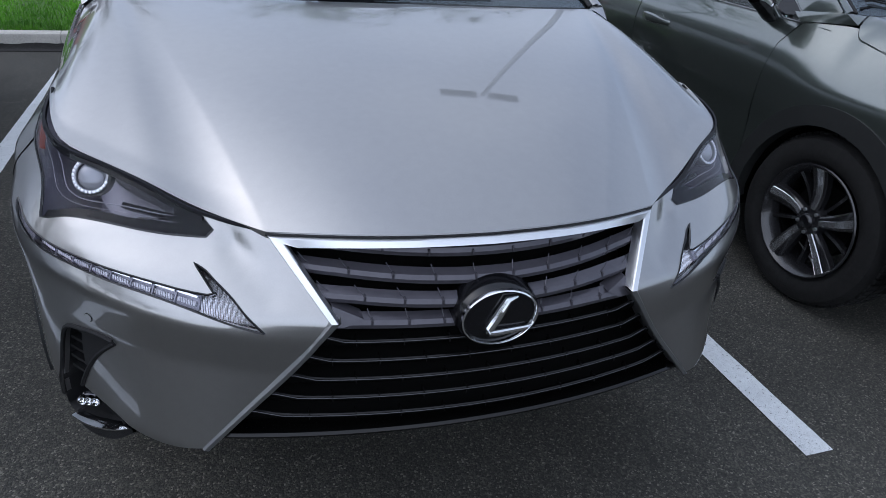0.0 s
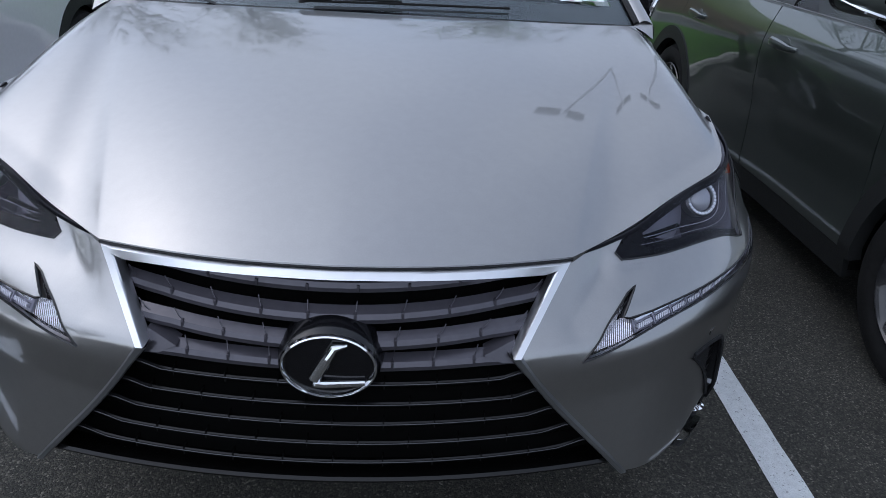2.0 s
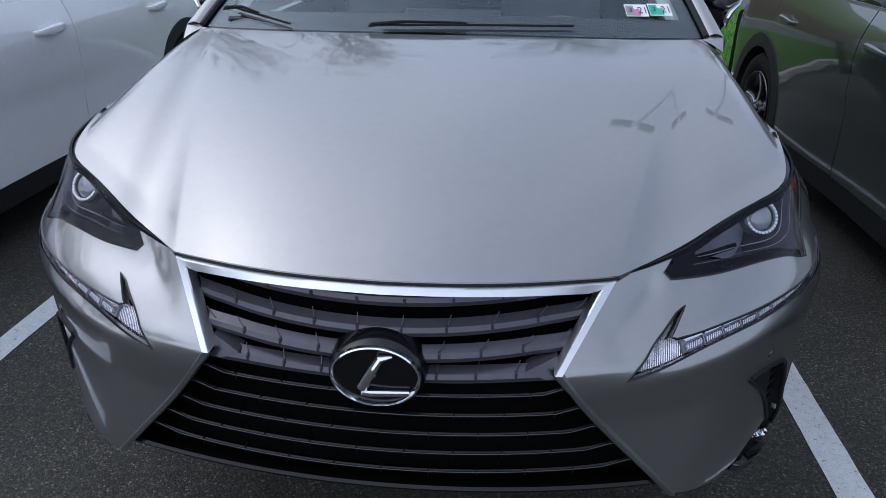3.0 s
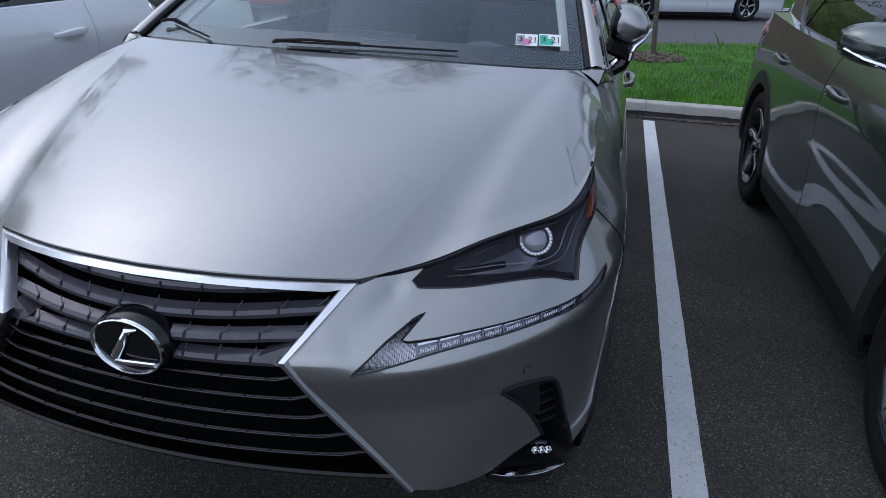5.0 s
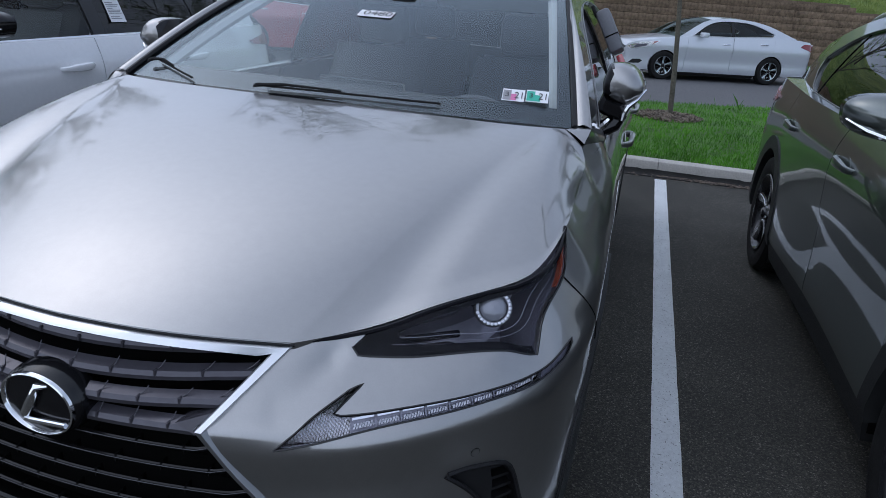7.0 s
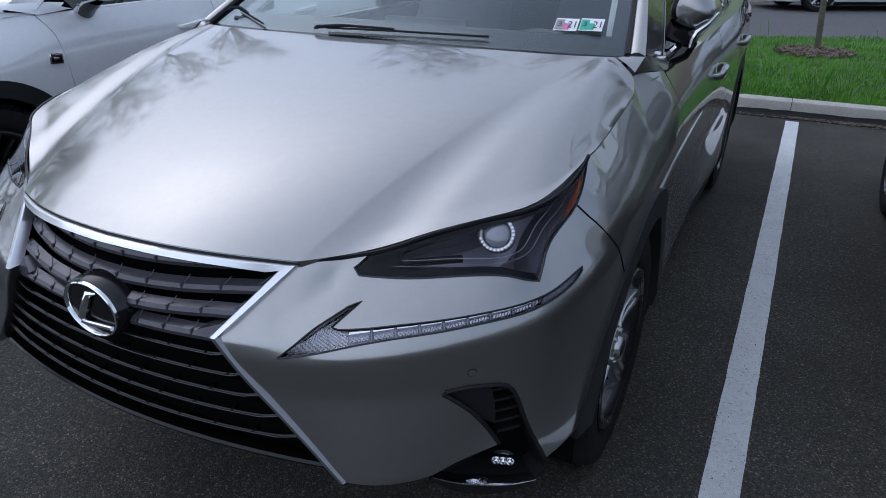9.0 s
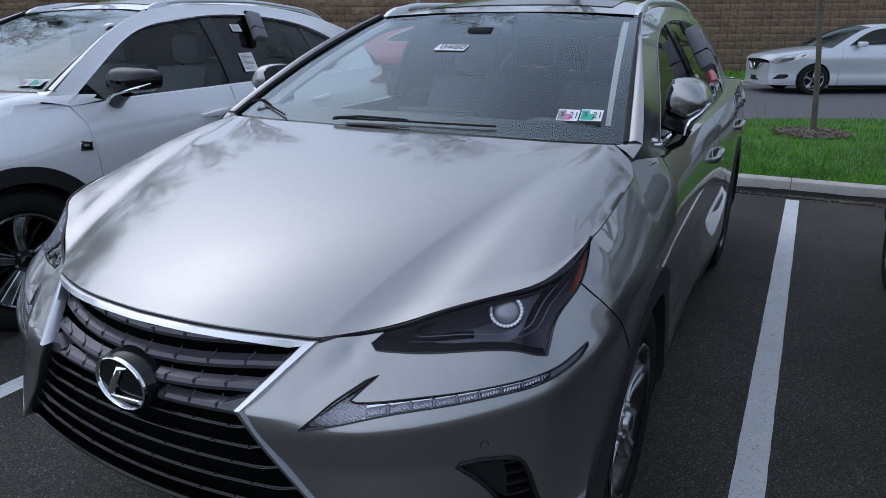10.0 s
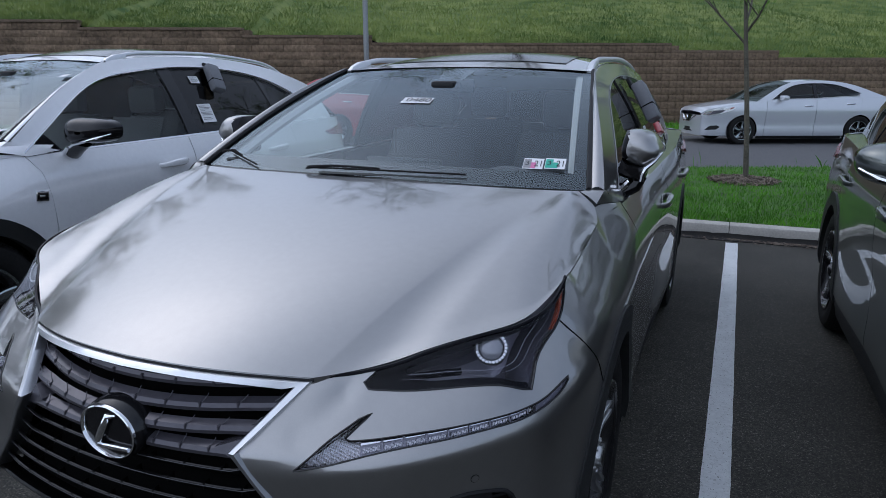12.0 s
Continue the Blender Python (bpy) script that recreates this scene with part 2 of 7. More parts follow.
def tube(points, radius, n=8, flat=1.0, ends=True):
    """A rod along points; radius a number or one per point; flat squeezes it in z."""
    pts = [Vector(p) for p in points]
    rad = radius if isinstance(radius, (list, tuple)) else [radius] * len(pts)
    v, f = [], []
    for i, p in enumerate(pts):
        d = (pts[min(i + 1, len(pts) - 1)] - pts[max(i - 1, 0)]).normalized()
        side = d.cross(Vector((0, 0, 1)))
        side = side.normalized() if side.length > 1e-3 else Vector((1, 0, 0))
        up = side.cross(d)
        for k in range(n):
            a = 2 * math.pi * k / n
            v.append(p + side * (math.cos(a) * rad[i]) + up * (math.sin(a) * rad[i] * flat))
    for i in range(len(pts) - 1):
        for k in range(n):
            a, b = i * n + k, i * n + (k + 1) % n
            f.append((a, b, b + n, a + n))
    if ends:
        f.append(tuple(range(n - 1, -1, -1)))
        f.append(tuple(range((len(pts) - 1) * n, len(pts) * n)))
    return v, f


def spline(points, n):
    """n + 1 places along a smooth curve through the points, even by chord."""
    p = np.array(points, float)
    k = np.r_[0, np.cumsum(np.maximum(np.linalg.norm(np.diff(p, axis=0), axis=1), 1e-6))]
    t = np.linspace(0, k[-1], n + 1) if np.isscalar(n) else np.asarray(n) * k[-1]
    return np.stack([cubic(k, p[:, c])(t) for c in range(p.shape[1])], -1)


def cubic(x, y):
    """A natural cubic spline."""
    x, y = np.asarray(x, float), np.asarray(y, float)
    n, h = len(x), np.diff(x)
    if n == 2:
        return lambda t: y[0] + (np.asarray(t) - x[0]) * (y[1] - y[0]) / h[0]
    a = np.eye(n)
    r = np.zeros(n)
    for i in range(1, n - 1):
        a[i, i - 1:i + 2] = h[i - 1], 2 * (h[i - 1] + h[i]), h[i]
        r[i] = 6 * ((y[i + 1] - y[i]) / h[i] - (y[i] - y[i - 1]) / h[i - 1])
    m = np.linalg.solve(a, r)

    def f(t):
        t = np.asarray(t, float)
        i = np.clip(np.searchsorted(x, t) - 1, 0, n - 2)
        d1, d0, hh = x[i + 1] - t, t - x[i], h[i]
        return m[i] * d1 ** 3 / (6 * hh) + m[i + 1] * d0 ** 3 / (6 * hh) + (y[i] / hh - m[i] * hh / 6) * d1 + (y[i + 1] / hh - m[i + 1] * hh / 6) * d0

    return f


def pchip(x, y):
    """A curve through the points that never overshoots them."""
    x, y = np.asarray(x, float), np.asarray(y, float)
    h, s = np.diff(x), np.diff(y) / np.diff(x)
    d = np.zeros(len(x))
    for i in range(1, len(x) - 1):
        if s[i - 1] * s[i] > 0:
            w1, w2 = 2 * h[i] + h[i - 1], h[i] + 2 * h[i - 1]
            d[i] = (w1 + w2) / (w1 / s[i - 1] + w2 / s[i])
    d[0], d[-1] = s[0], s[-1]

    def f(t):
        t = np.clip(np.asarray(t, float), x[0], x[-1])
        i = np.clip(np.searchsorted(x, t) - 1, 0, len(x) - 2)
        u = (t - x[i]) / h[i]
        return (y[i] * (1 + 2 * u) * (1 - u) ** 2 + y[i + 1] * u * u * (3 - 2 * u) + h[i] * (d[i] * u * (1 - u) ** 2 - d[i + 1] * u * u * (1 - u)))

    return f


def inside(poly, pts):
    """Which of the points lie inside the polygon."""
    x, y = pts[:, 0], pts[:, 1]
    hit = np.zeros(len(pts), bool)
    p = np.asarray(poly)
    for a, b in zip(p, np.roll(p, -1, 0)):
        if a[1] != b[1]:
            c = (a[1] > y) != (b[1] > y)
            hit ^= c & (x < (b[0] - a[0]) * (y - a[1]) / (b[1] - a[1]) + a[0])
    return hit


def near(poly, pts):
    """The distance of each point from the polygon's edge."""
    p = np.asarray(poly)
    best = np.full(len(pts), 1e9)
    for a, b in zip(p, np.roll(p, -1, 0)):
        d = b - a
        t = np.clip(((pts - a) @ d) / max(d @ d, 1e-12), 0, 1)
        best = np.minimum(best, np.linalg.norm(pts - (a + t[:, None] * d), axis=1))
    return best


def dense(poly, step):
    out = []
    p = np.asarray(poly, float)
    for a, b in zip(p, np.roll(p, -1, 0)):
        k = max(1, int(math.ceil(np.linalg.norm(b - a) / step)))
        out += [a + (b - a) * i / k for i in range(k)]
    return np.array(out)


def panel(surface, outline, holes=(), step=0.02, lift=0.0, fold=0.014, round_off=0.0025):
    """A pressed sheet cut to an outline of a surface(a, b) -> places, with its edges folded in and holes let through."""
    from mathutils.geometry import delaunay_2d_cdt
    loops = [dense(outline, step)] + [dense(h, step) for h in holes]
    lo, hi = loops[0].min(0), loops[0].max(0)
    gx, gy = np.meshgrid(np.arange(lo[0] + step / 2, hi[0], step), np.arange(lo[1] + step / 2, hi[1], step))
    g = np.stack([gx.ravel(), gy.ravel()], -1)
    ok = inside(loops[0], g) & (near(loops[0], g) > step * 0.45)
    for h in loops[1:]:
        ok &= ~inside(h, g) & (near(h, g) > step * 0.45)
    pts, edges, k = [], [], 0
    for loop in loops:
        edges += [(k + i, k + (i + 1) % len(loop)) for i in range(len(loop))]
        pts += [tuple(q) for q in loop]
        k += len(loop)
    pts += [tuple(q) for q in g[ok]]
    v2, _, f2, _, _, _ = delaunay_2d_cdt([Vector(q) for q in pts], edges, [], 0, 1e-6)
    v2 = np.array([tuple(q) for q in v2])
    tri = np.array([f for f in f2 if len(f) == 3])
    mid = v2[tri].mean(1)
    keep = inside(loops[0], mid)
    for h in loops[1:]:
        keep &= ~inside(h, mid)
    tri = tri[keep]
    e = 0.004
    p = surface(v2[:, 0], v2[:, 1])
    da = surface(v2[:, 0] + e, v2[:, 1]) - surface(v2[:, 0] - e, v2[:, 1])
    db = surface(v2[:, 0], v2[:, 1] + e) - surface(v2[:, 0], v2[:, 1] - e)
    nrm = np.cross(da, db)
    nrm /= np.maximum(np.linalg.norm(nrm, axis=1), 1e-9)[:, None]
    # all triangles wound alike, facing along the normal
    a, b, c = v2[tri[:, 0]], v2[tri[:, 1]], v2[tri[:, 2]]
    turn = (b[:, 0] - a[:, 0]) * (c[:, 1] - a[:, 1]) - (b[:, 1] - a[:, 1]) * (c[:, 0] - a[:, 0])
    tri[turn < 0] = tri[turn < 0][:, ::-1]
    p = p + nrm * lift
    faces = [tuple(t) for t in tri]
    if fold:
        count = {}
        for t in faces:
            for i, j in ((t[0], t[1]), (t[1], t[2]), (t[2], t[0])):
                count[(i, j)] = True
        rim = [ij for ij in count if (ij[1], ij[0]) not in count]
        at = {}
        verts = [tuple(q) for q in p]
        for i in {i for ij in rim for i in ij}:
            at[i] = len(verts)
            verts.append(tuple(p[i] - nrm[i] * fold))
        faces += [(j, i, at[i], at[j]) for i, j in rim]
        return verts, faces
    return [tuple(q) for q in p], faces


# ---- the sport utility body ----
ROWS_Z = (0.18, 0.36, 0.47, 0.65, 0.714, 0.731, 0.765, 0.79, 0.84, 0.88, 0.94, 1.00, 1.05, 1.15)
STATIONS = []


def station(x, y, *inset):
    STATIONS.append((x, y, inset))


# plan at the height of the ridge below the running lamps, and how far the skin lies inside it at each height
station(0.000, -0.010, .14, .07, .03, .02, .00, .00, .002, .02, .06, .10, .16, .20, .25, .35)
station(0.220, 0.003, .14, .07, .03, .01, .00, .00, .004, .03, .07, .105, .16, .20, .25, .35)
station(0.420, 0.049, .13, .05, -.01, .004, .00, .00, .009, .037, .083, .113, .16, .20, .25, .35)
station(0.556, 0.103, .11, .02, -.034, .002, .00, .00, .024, .042, .098, .128, .17, .21, .26, .35)
station(0.700, 0.198, .09, .02, -.012, .009, .00, .00, .018, .032, .075, .108, .155, .20, .25, .32)
station(0.790, 0.285, .07, .02, .005, .006, .00, .00, .012, .021, .050, .082, .135, .18, .23, .30)
station(0.844, 0.355, .06, .02, .005, .004, .00, .00, .009, .018, .046, .066, .100, .138, .19, .27)
station(0.891, 0.470, .05, .01, .003, .006, .00, .00, .009, .023, .042, .057, .077, .102, .13, .20)
station(0.914, 0.640, .04, .00, .000, .000, .00, .00, .002, .004, .009, .018, .053, .095, .129, .19)
station(0.920, 0.960, .04, .00, .000, .000, .00, .00, .001, .002, .004, .011, .040, .079, .113, .165)
station(0.920, 1.350, .04, .01, .016, .020, .012, .010, .008, .006, .004, .004, .012, .030, .058, .112)
station(0.920, 2.300, .05, .03, .034, .032, .020, .016, .014, .012, .008, .004, .006, .018, .036, .08)
station(0.922, 3.300, .04, .00, .000, .000, .000, .000, .000, .000, .000, .000, .004, .014, .030, .06)
station(0.905, 3.950, .05, .00, .000, .000, .000, .000, .000, .000, .000, .002, .008, .020, .034, .06)
station(0.850, 4.330, .08, .02, .006, .002, .000, .000, .000, .000, .004, .010, .020, .030, .044, .07)
station(0.600, 4.550, .10, .03, .010, .002, .000, .000, .000, .000, .004, .010, .020, .030, .044, .07)
station(0.000, 4.630, .10, .03, .010, .002, .000, .000, .000, .000, .004, .010, .020, .030, .044, .07)

_plan = np.array([s[:2] for s in STATIONS])
_at = np.r_[0, np.cumsum(np.linalg.norm(np.diff(_plan, axis=0), axis=1))]
_px, _py = cubic(_at, _plan[:, 0]), cubic(_at, _plan[:, 1])
_fa, _fz = np.arange(0, _at[-1] + 0.01, 0.01), np.arange(0.10, 1.30, 0.005)
_inset = np.array([np.interp(_fz, ROWS_Z, s[2]) for s in STATIONS])
_inset = np.stack([pchip(_at, _inset[:, k])(_fa) for k in range(len(_fz))], -1)


def _blur(a, axis, sigma):
    k = np.exp(-0.5 * (np.arange(-12, 13) / sigma) ** 2)
    k /= k.sum()
    pad = [(12, 12) if n == axis else (0, 0) for n in range(2)]
    return np.apply_along_axis(lambda r: np.convolve(r, k, "valid"), axis, np.pad(a, pad, "edge"))


_inset = _blur(_blur(_inset, 1, 1.15), 0, 3.0)
_inset += (_blur(_inset, 1, 5.0) - _inset) * np.clip((_fz - 0.86) / 0.05, 0, 1) * np.clip((_fa - 0.95) / 0.1, 0, 1)[:, None]
_fine = np.arange(0, _at[-1], 0.004)
_finexy = np.stack([_px(_fine), _py(_fine)], -1)


def skin(a, z):
    """The body side and nose: a along the plan from the nose's middle round to the tail's, z up."""
    a, z = np.asarray(a, float), np.asarray(z, float)
    x, y = _px(a), _py(a)
    tx, ty = _px(a + 0.003) - _px(a - 0.003), _py(a + 0.003) - _py(a - 0.003)
    k = np.hypot(tx, ty)
    corner = np.clip((a - 0.93) / 0.18, 0, 1) * np.clip((1.75 - a) / 0.5, 0, 1)
    rise = (0.046 * np.clip((a - 0.43) / 0.50, 0, 1) * np.clip((2.6 - a) / 1.2, 0, 1) + 0.038 * corner) * np.exp(-(((z - 0.76 - 0.045 * corner) / (0.10 + 0.01 * corner)) ** 2))
    u, v = np.clip(a / 0.01, 0, len(_fa) - 1.001), np.clip((z - rise - 0.10) / 0.005, 0, len(_fz) - 1.001)
    i, j = u.astype(int), v.astype(int)
    u, v = u - i, v - j
    d = _inset[i, j] * (1 - u) * (1 - v) + _inset[i + 1, j] * u * (1 - v) + _inset[i, j + 1] * (1 - u) * v + _inset[i + 1, j + 1] * u * v
    # the flute that runs down from the lamp's inner end beside the grille
    t = np.clip(((a - 0.556) * -0.124 + (z - 0.876) * -0.076) / (0.124 ** 2 + 0.076 ** 2), 0, 1)
    far = np.hypot(a - (0.556 - 0.124 * t), z - (0.876 - 0.076 * t))
    d = d + 0.0125 * (1 - 0.70 * t) * np.clip(0.15 + 3.2 * t, 0, 1) * np.exp(-((far / (0.017 + 0.012 * t)) ** 2))
    return np.stack([x - d * ty / k, y + d * tx / k, z], -1)


def along(x, y):
    """Where on the plan a place (x, y) lies."""
    return float(_fine[np.argmin(((_finexy - (x, y)) ** 2).sum(1))])


def az(*places):
    return [(along(x, y), z) for x, y, z in places]


def curve_az(places, n):
    """A smooth run through measured-out places on the skin."""
    return [tuple(q) for q in spline(az(*places), n)]


AXLE_F, AXLE_R, HUB_Z, ARCH_R = 0.965, 3.625, 0.365, 0.405

# the bonnet's front edge (one half), then the top edge of the head lamp
EDGE_F = [(0, 0.062, 0.905), (0.14, 0.072, 0.904), (0.28, 0.104, 0.899), (0.409, 0.157, 0.888), (0.475, 0.213, 0.893), (0.545, 0.265, 0.908), (0.600, 0.306, 0.927), (0.653, 0.350, 0.941),
          (0.711, 0.394, 0.955), (0.764, 0.442, 0.970), (0.790, 0.502, 0.986), (0.805, 0.575, 1.003), (0.815, 0.660, 1.021)]
EDGE_R = [(0, 1.040, 1.160), (0.25, 1.042, 1.160), (0.5, 1.056, 1.158), (0.64, 1.084, 1.156), (0.738, 1.130, 1.153)]
_kF = np.r_[0, np.cumsum(np.linalg.norm(np.diff(np.array(EDGE_F), axis=0), axis=1))]
U_CORNER = 0.50


def edge_front(u):
    """u 0 to 1: the middle to the corner of the grille at U_CORNER, then to the lamp's tip."""
    c = _kF[3]
    k = np.where(u < U_CORNER, u / U_CORNER * c, c + (u - U_CORNER) / (1 - U_CORNER) * (_kF[-1] - c))
    p = np.array(EDGE_F)
    first, rest = [cubic(_kF[:4], p[:4, i]) for i in range(3)], [cubic(_kF[3:], p[3:, i]) for i in range(3)]
    return np.stack([np.where(k <= c, first[i](np.minimum(k, c)), rest[i](np.maximum(k, c))) for i in range(3)], -1)


def edge_rear(u):
    p = np.array(EDGE_R)
    w = np.where(u < U_CORNER, u / U_CORNER * 0.93, 0.93 + (u - U_CORNER) / (1 - U_CORNER) * 0.07)
    return np.stack([cubic(p[:, 0], p[:, i])(w * 0.738) for i in range(3)], -1)


ROLL_X = pchip(np.array([0, 0.2, 0.47, 0.7, 0.87, 0.95, 1.0]), np.array([0, 0.015, 0.034, 0.052, 0.064, 0.052, 0]))
ROLL_Z = pchip(np.array([0, 0.2, 0.47, 0.7, 0.87, 0.95, 1.0]), np.array([0, 0.032, 0.059, 0.067, 0.066, 0.036, 0]))


def bonnet(u, v):
    """u from -1 to 1 across, v from the nose to the cowl."""
    s, u = np.sign(u), np.abs(u)
    f, r = edge_front(u), edge_rear(u)
    p = f + (r - f) * v[..., None]
    # crown along the length, fuller near the nose; less at the outer edge
    out = np.clip((u - U_CORNER) / (1 - U_CORNER), 0, 1)
    crown = 0.155 * (1 - 0.55 * out ** 4) * ((1 - (1 - v) ** 2.2) - v) * (1 - 0.10 * np.minimum(u / U_CORNER, 1) ** 2)
    # a crease that runs back from the grille's corner: the sheet steps down outside it and levels off
    width = 0.23 * (1 - v) + 0.05 * v
    fade = np.clip(v * 14, 0, 1) * np.clip(1 - v / 0.78, 0, 1)
    step = -0.0085 * (1 - np.exp(-out * width / 0.042)) * (1 - 0.55 * out) * fade
    p[..., 2] += crown + step
    # the outer edge rolls out and down towards the wing and is rounded at the cowl
    p[..., 0] += ROLL_X(v) * out ** 2
    turn_down = (out - 0.58) / 0.42
    p[..., 2] -= ROLL_Z(v) * 0.5 * (turn_down + np.sqrt(turn_down ** 2 + 0.04)) / 1.01
    p[..., 0] *= np.where(s == 0, 1, s)
    return p


def sheet(fn, us, vs):
    """A structured sheet over two lists of parameters."""
    uu, vv = np.meshgrid(us, vs)
    p = fn(uu.ravel(), vv.ravel())
    w = len(us)
    f = [(j * w + i, j * w + i + 1, (j + 1) * w + i + 1, (j + 1) * w + i) for j in range(len(vs) - 1) for i in range(w - 1)]
    return [tuple(q) for q in p], f


def hemmed(pair, depth=0.014, down=(0, 0.3, -1)):
    """The pair with its open edges turned down."""
    v, f = list(pair[0]), list(pair[1])
    seen = {}
    for face in f:
        for i, j in zip(face, face[1:] + face[:1]):
            seen[(i, j)] = True
    rim = [ij for ij in seen if (ij[1], ij[0]) not in seen]
    d = Vector(down).normalized() * depth
    at = {}
    for i in {i for ij in rim for i in ij}:
        at[i] = len(v)
        v.append(tuple(Vector(v[i]) + d))
    f += [(j, i, at[i], at[j]) for i, j in rim]
    return v, f


def house(y, z):
    """The glasshouse side: half-width at y, z."""
    q = z - 1.02
    back = np.clip((y - 2.9) / 1.4, 0, 1.2) ** 2
    return np.stack([0.852 - 0.25 * q - 0.46 * q * q - 0.10 * back, y, z], -1)


def arch(yc, r, t0, t1, n=28):
    """Points on a wheel arch, as (a, z); angles in degrees from straight back, upwards."""
    out = []
    for k in range(n + 1):
        t = radians(t0 + (t1 - t0) * k / n)
        y = yc + r * math.cos(t)
        x = 0.90 if y > 0.6 else 0.86
        out.append((along(x if y > 0.5 else 0.875, y), HUB_Z + r * math.sin(t)))
    return out


def wheel(parent, x, y, side, style, name="wheel"):
    """A tyre on an alloy rim; side +1 or -1 is the way that its face looks."""
    w = new(name)
    w.parent, w.location = parent, (x, y, HUB_Z)
    prof = [(0.235, -0.185), (0.262, -0.205), (0.300, -0.215), (0.335, -0.205), (0.352, -0.175), (0.360, -0.13), (0.362, -0.10), (0.360, -0.06), (0.352, -0.020),
            (0.338, 0.004), (0.300, 0.014), (0.262, 0.006), (0.240, -0.010), (0.232, -0.02)]
    v, f = lathe(prof, 64)
    tyre = (v, f)
    # tread blocks
    blocks = []
    for k in range(72):
        a = 2 * math.pi * k / 72
        for h in (-0.155, -0.105, -0.055):
            m = Matrix.Rotation(a, 4, "X")
            b = box(h - 0.020, h + 0.020, -0.011, 0.011, 0.355, 0.3655)
            blocks.append(moved(b, m))
    tread = joined(*blocks)
    barrel = lathe([(0.232, -0.18), (0.215, -0.15), (0.205, -0.06), (0.215, -0.025), (0.232, -0.008), (0.240, 0.004), (0.236, 0.008), (0.226, 0.000), (0.214, -0.020), (0.200, -0.06)], 64)
    drum = joined(lathe([(0.001, -0.085), (0.150, -0.085), (0.155, -0.10), (0.155, -0.13)], 40))
    hub = lathe([(0.001, 0.006), (0.026, 0.005), (0.031, 0.000), (0.034, -0.012), (0.060, -0.016), (0.068, -0.030), (0.070, -0.07)], 40)
    spokes, faces = [], []

    def spoke(ang, r0, r1, w0, w1, h0, h1, twist=0.0, depth=0.028):
        sec = []
        for i in range(7):
            t = i / 6
            r = r0 + (r1 - r0) * t
            ww, h = w0 + (w1 - w0) * t, h0 + (h1 - h0) * t - 0.012 * math.sin(math.pi * t)
            off = twist * t * t
            sec.append([(h - depth, off - ww * 1.25, r), (h - 0.006, off - ww * 1.1, r), (h, off - ww * 0.8, r), (h, off + ww * 0.8, r), (h - 0.006, off + ww * 1.1, r), (h - depth, off + ww * 1.25, r)])
        v = [p for s in sec for p in s]
        f = [(i * 6 + k, i * 6 + k + 1, (i + 1) * 6 + k + 1, (i + 1) * 6 + k) for i in range(6) for k in range(5)]
        return moved((v, f), Matrix.Rotation(ang, 4, "X"))

    for k in range(5):
        a = 2 * math.pi * k / 5
        if style == "silver":
            for s in (-1, 1):
                spokes.append(spoke(a + s * 0.16, 0.05, 0.226, 0.007, 0.010, -0.016, -0.004, s * 0.016))
        else:
            spokes.append(spoke(a, 0.045, 0.228, 0.020, 0.040, -0.014, -0.002, 0.030))
            faces.append(spoke(a + (0.05 if style == "blade" else 0.07), 0.055, 0.227, 0.011 if style == "blade" else 0.013, 0.020 if style == "blade" else 0.028, -0.0105, 0.0015, 0.030, 0.004))
            spokes.append(spoke(a + 0.62, 0.06, 0.222, 0.008, 0.009, -0.045, -0.030, 0.0))
    nuts = [moved(lathe([(0.001, 0.006), (0.007, 0.005), (0.0085, -0.014)], 8), Matrix.Rotation(2 * math.pi * (k + 0.5) / 5, 4, "X") @ Matrix.Translation((-0.012, 0, 0.050))) for k in range(5)]
    turn = (lambda p: p) if side > 0 else flip
    main = ALLOY if style == "silver" else ALLOY_DARK
    ty = part("tyre", turn(tyre), RUBBER, w, "black rubber tyre")
    tagged(part("tread", turn(tread), RUBBER, w), kind="stuff")
    rim = part("rim", turn(joined(hub, *spokes)), main, w)
    part("barrel", turn(barrel), ALLOY_DARK, w)
    part("brake_disc", turn(drum), DARK, w)
    for q in nuts:
        part("wheel_nut", turn(q), SATIN, w)
    part("rim_lip", turn(lathe([(0.226, 0.002), (0.232, 0.0085), (0.237, 0.009), (0.241, 0.004)], 64)), MACHINED if style == "black" else ALLOY_DARK, w)
    if faces:
        for q in faces:
            part("machined_face", turn(q), MACHINED_DARK if style == "blade" else MACHINED, w)
    part("centre_cap", turn(lathe([(0.001, 0.0085), (0.022, 0.0075), (0.025, 0.003)], 24)), GLOSS_BLACK, w)
    return w


def seat(parent, x, y):
    s = new("seat")
    s.parent = parent
    s.location = (x, y, 0.55)
    rnd = lambda u, v: (0.25 * (2 * u - 1) * (1 - 0.12 * v * v), 0.10 + 0.30 * v + 0.09 * (1 - abs(2 * u - 1) ** 4) * -1, 0.05 + 0.62 * v)
    back = joined(grid(rnd, 12, 10), grid(lambda u, v: (rnd(1 - u, v)[0], rnd(u, v)[1] + 0.14, rnd(u, v)[2]), 12, 10), box(-0.24, 0.24, 0.16, 0.26, 0.0, 0.10, 0.02))
    part("backrest", back, SEAT_GREY, s)
    part("cushion", box(-0.26, 0.26, -0.38, 0.18, -0.08, 0.08, 0.04), SEAT_GREY, s)
    part("headrest", box(-0.13, 0.13, 0.42, 0.53, 0.68, 0.88, 0.045), SEAT_GREY, s)
    return s


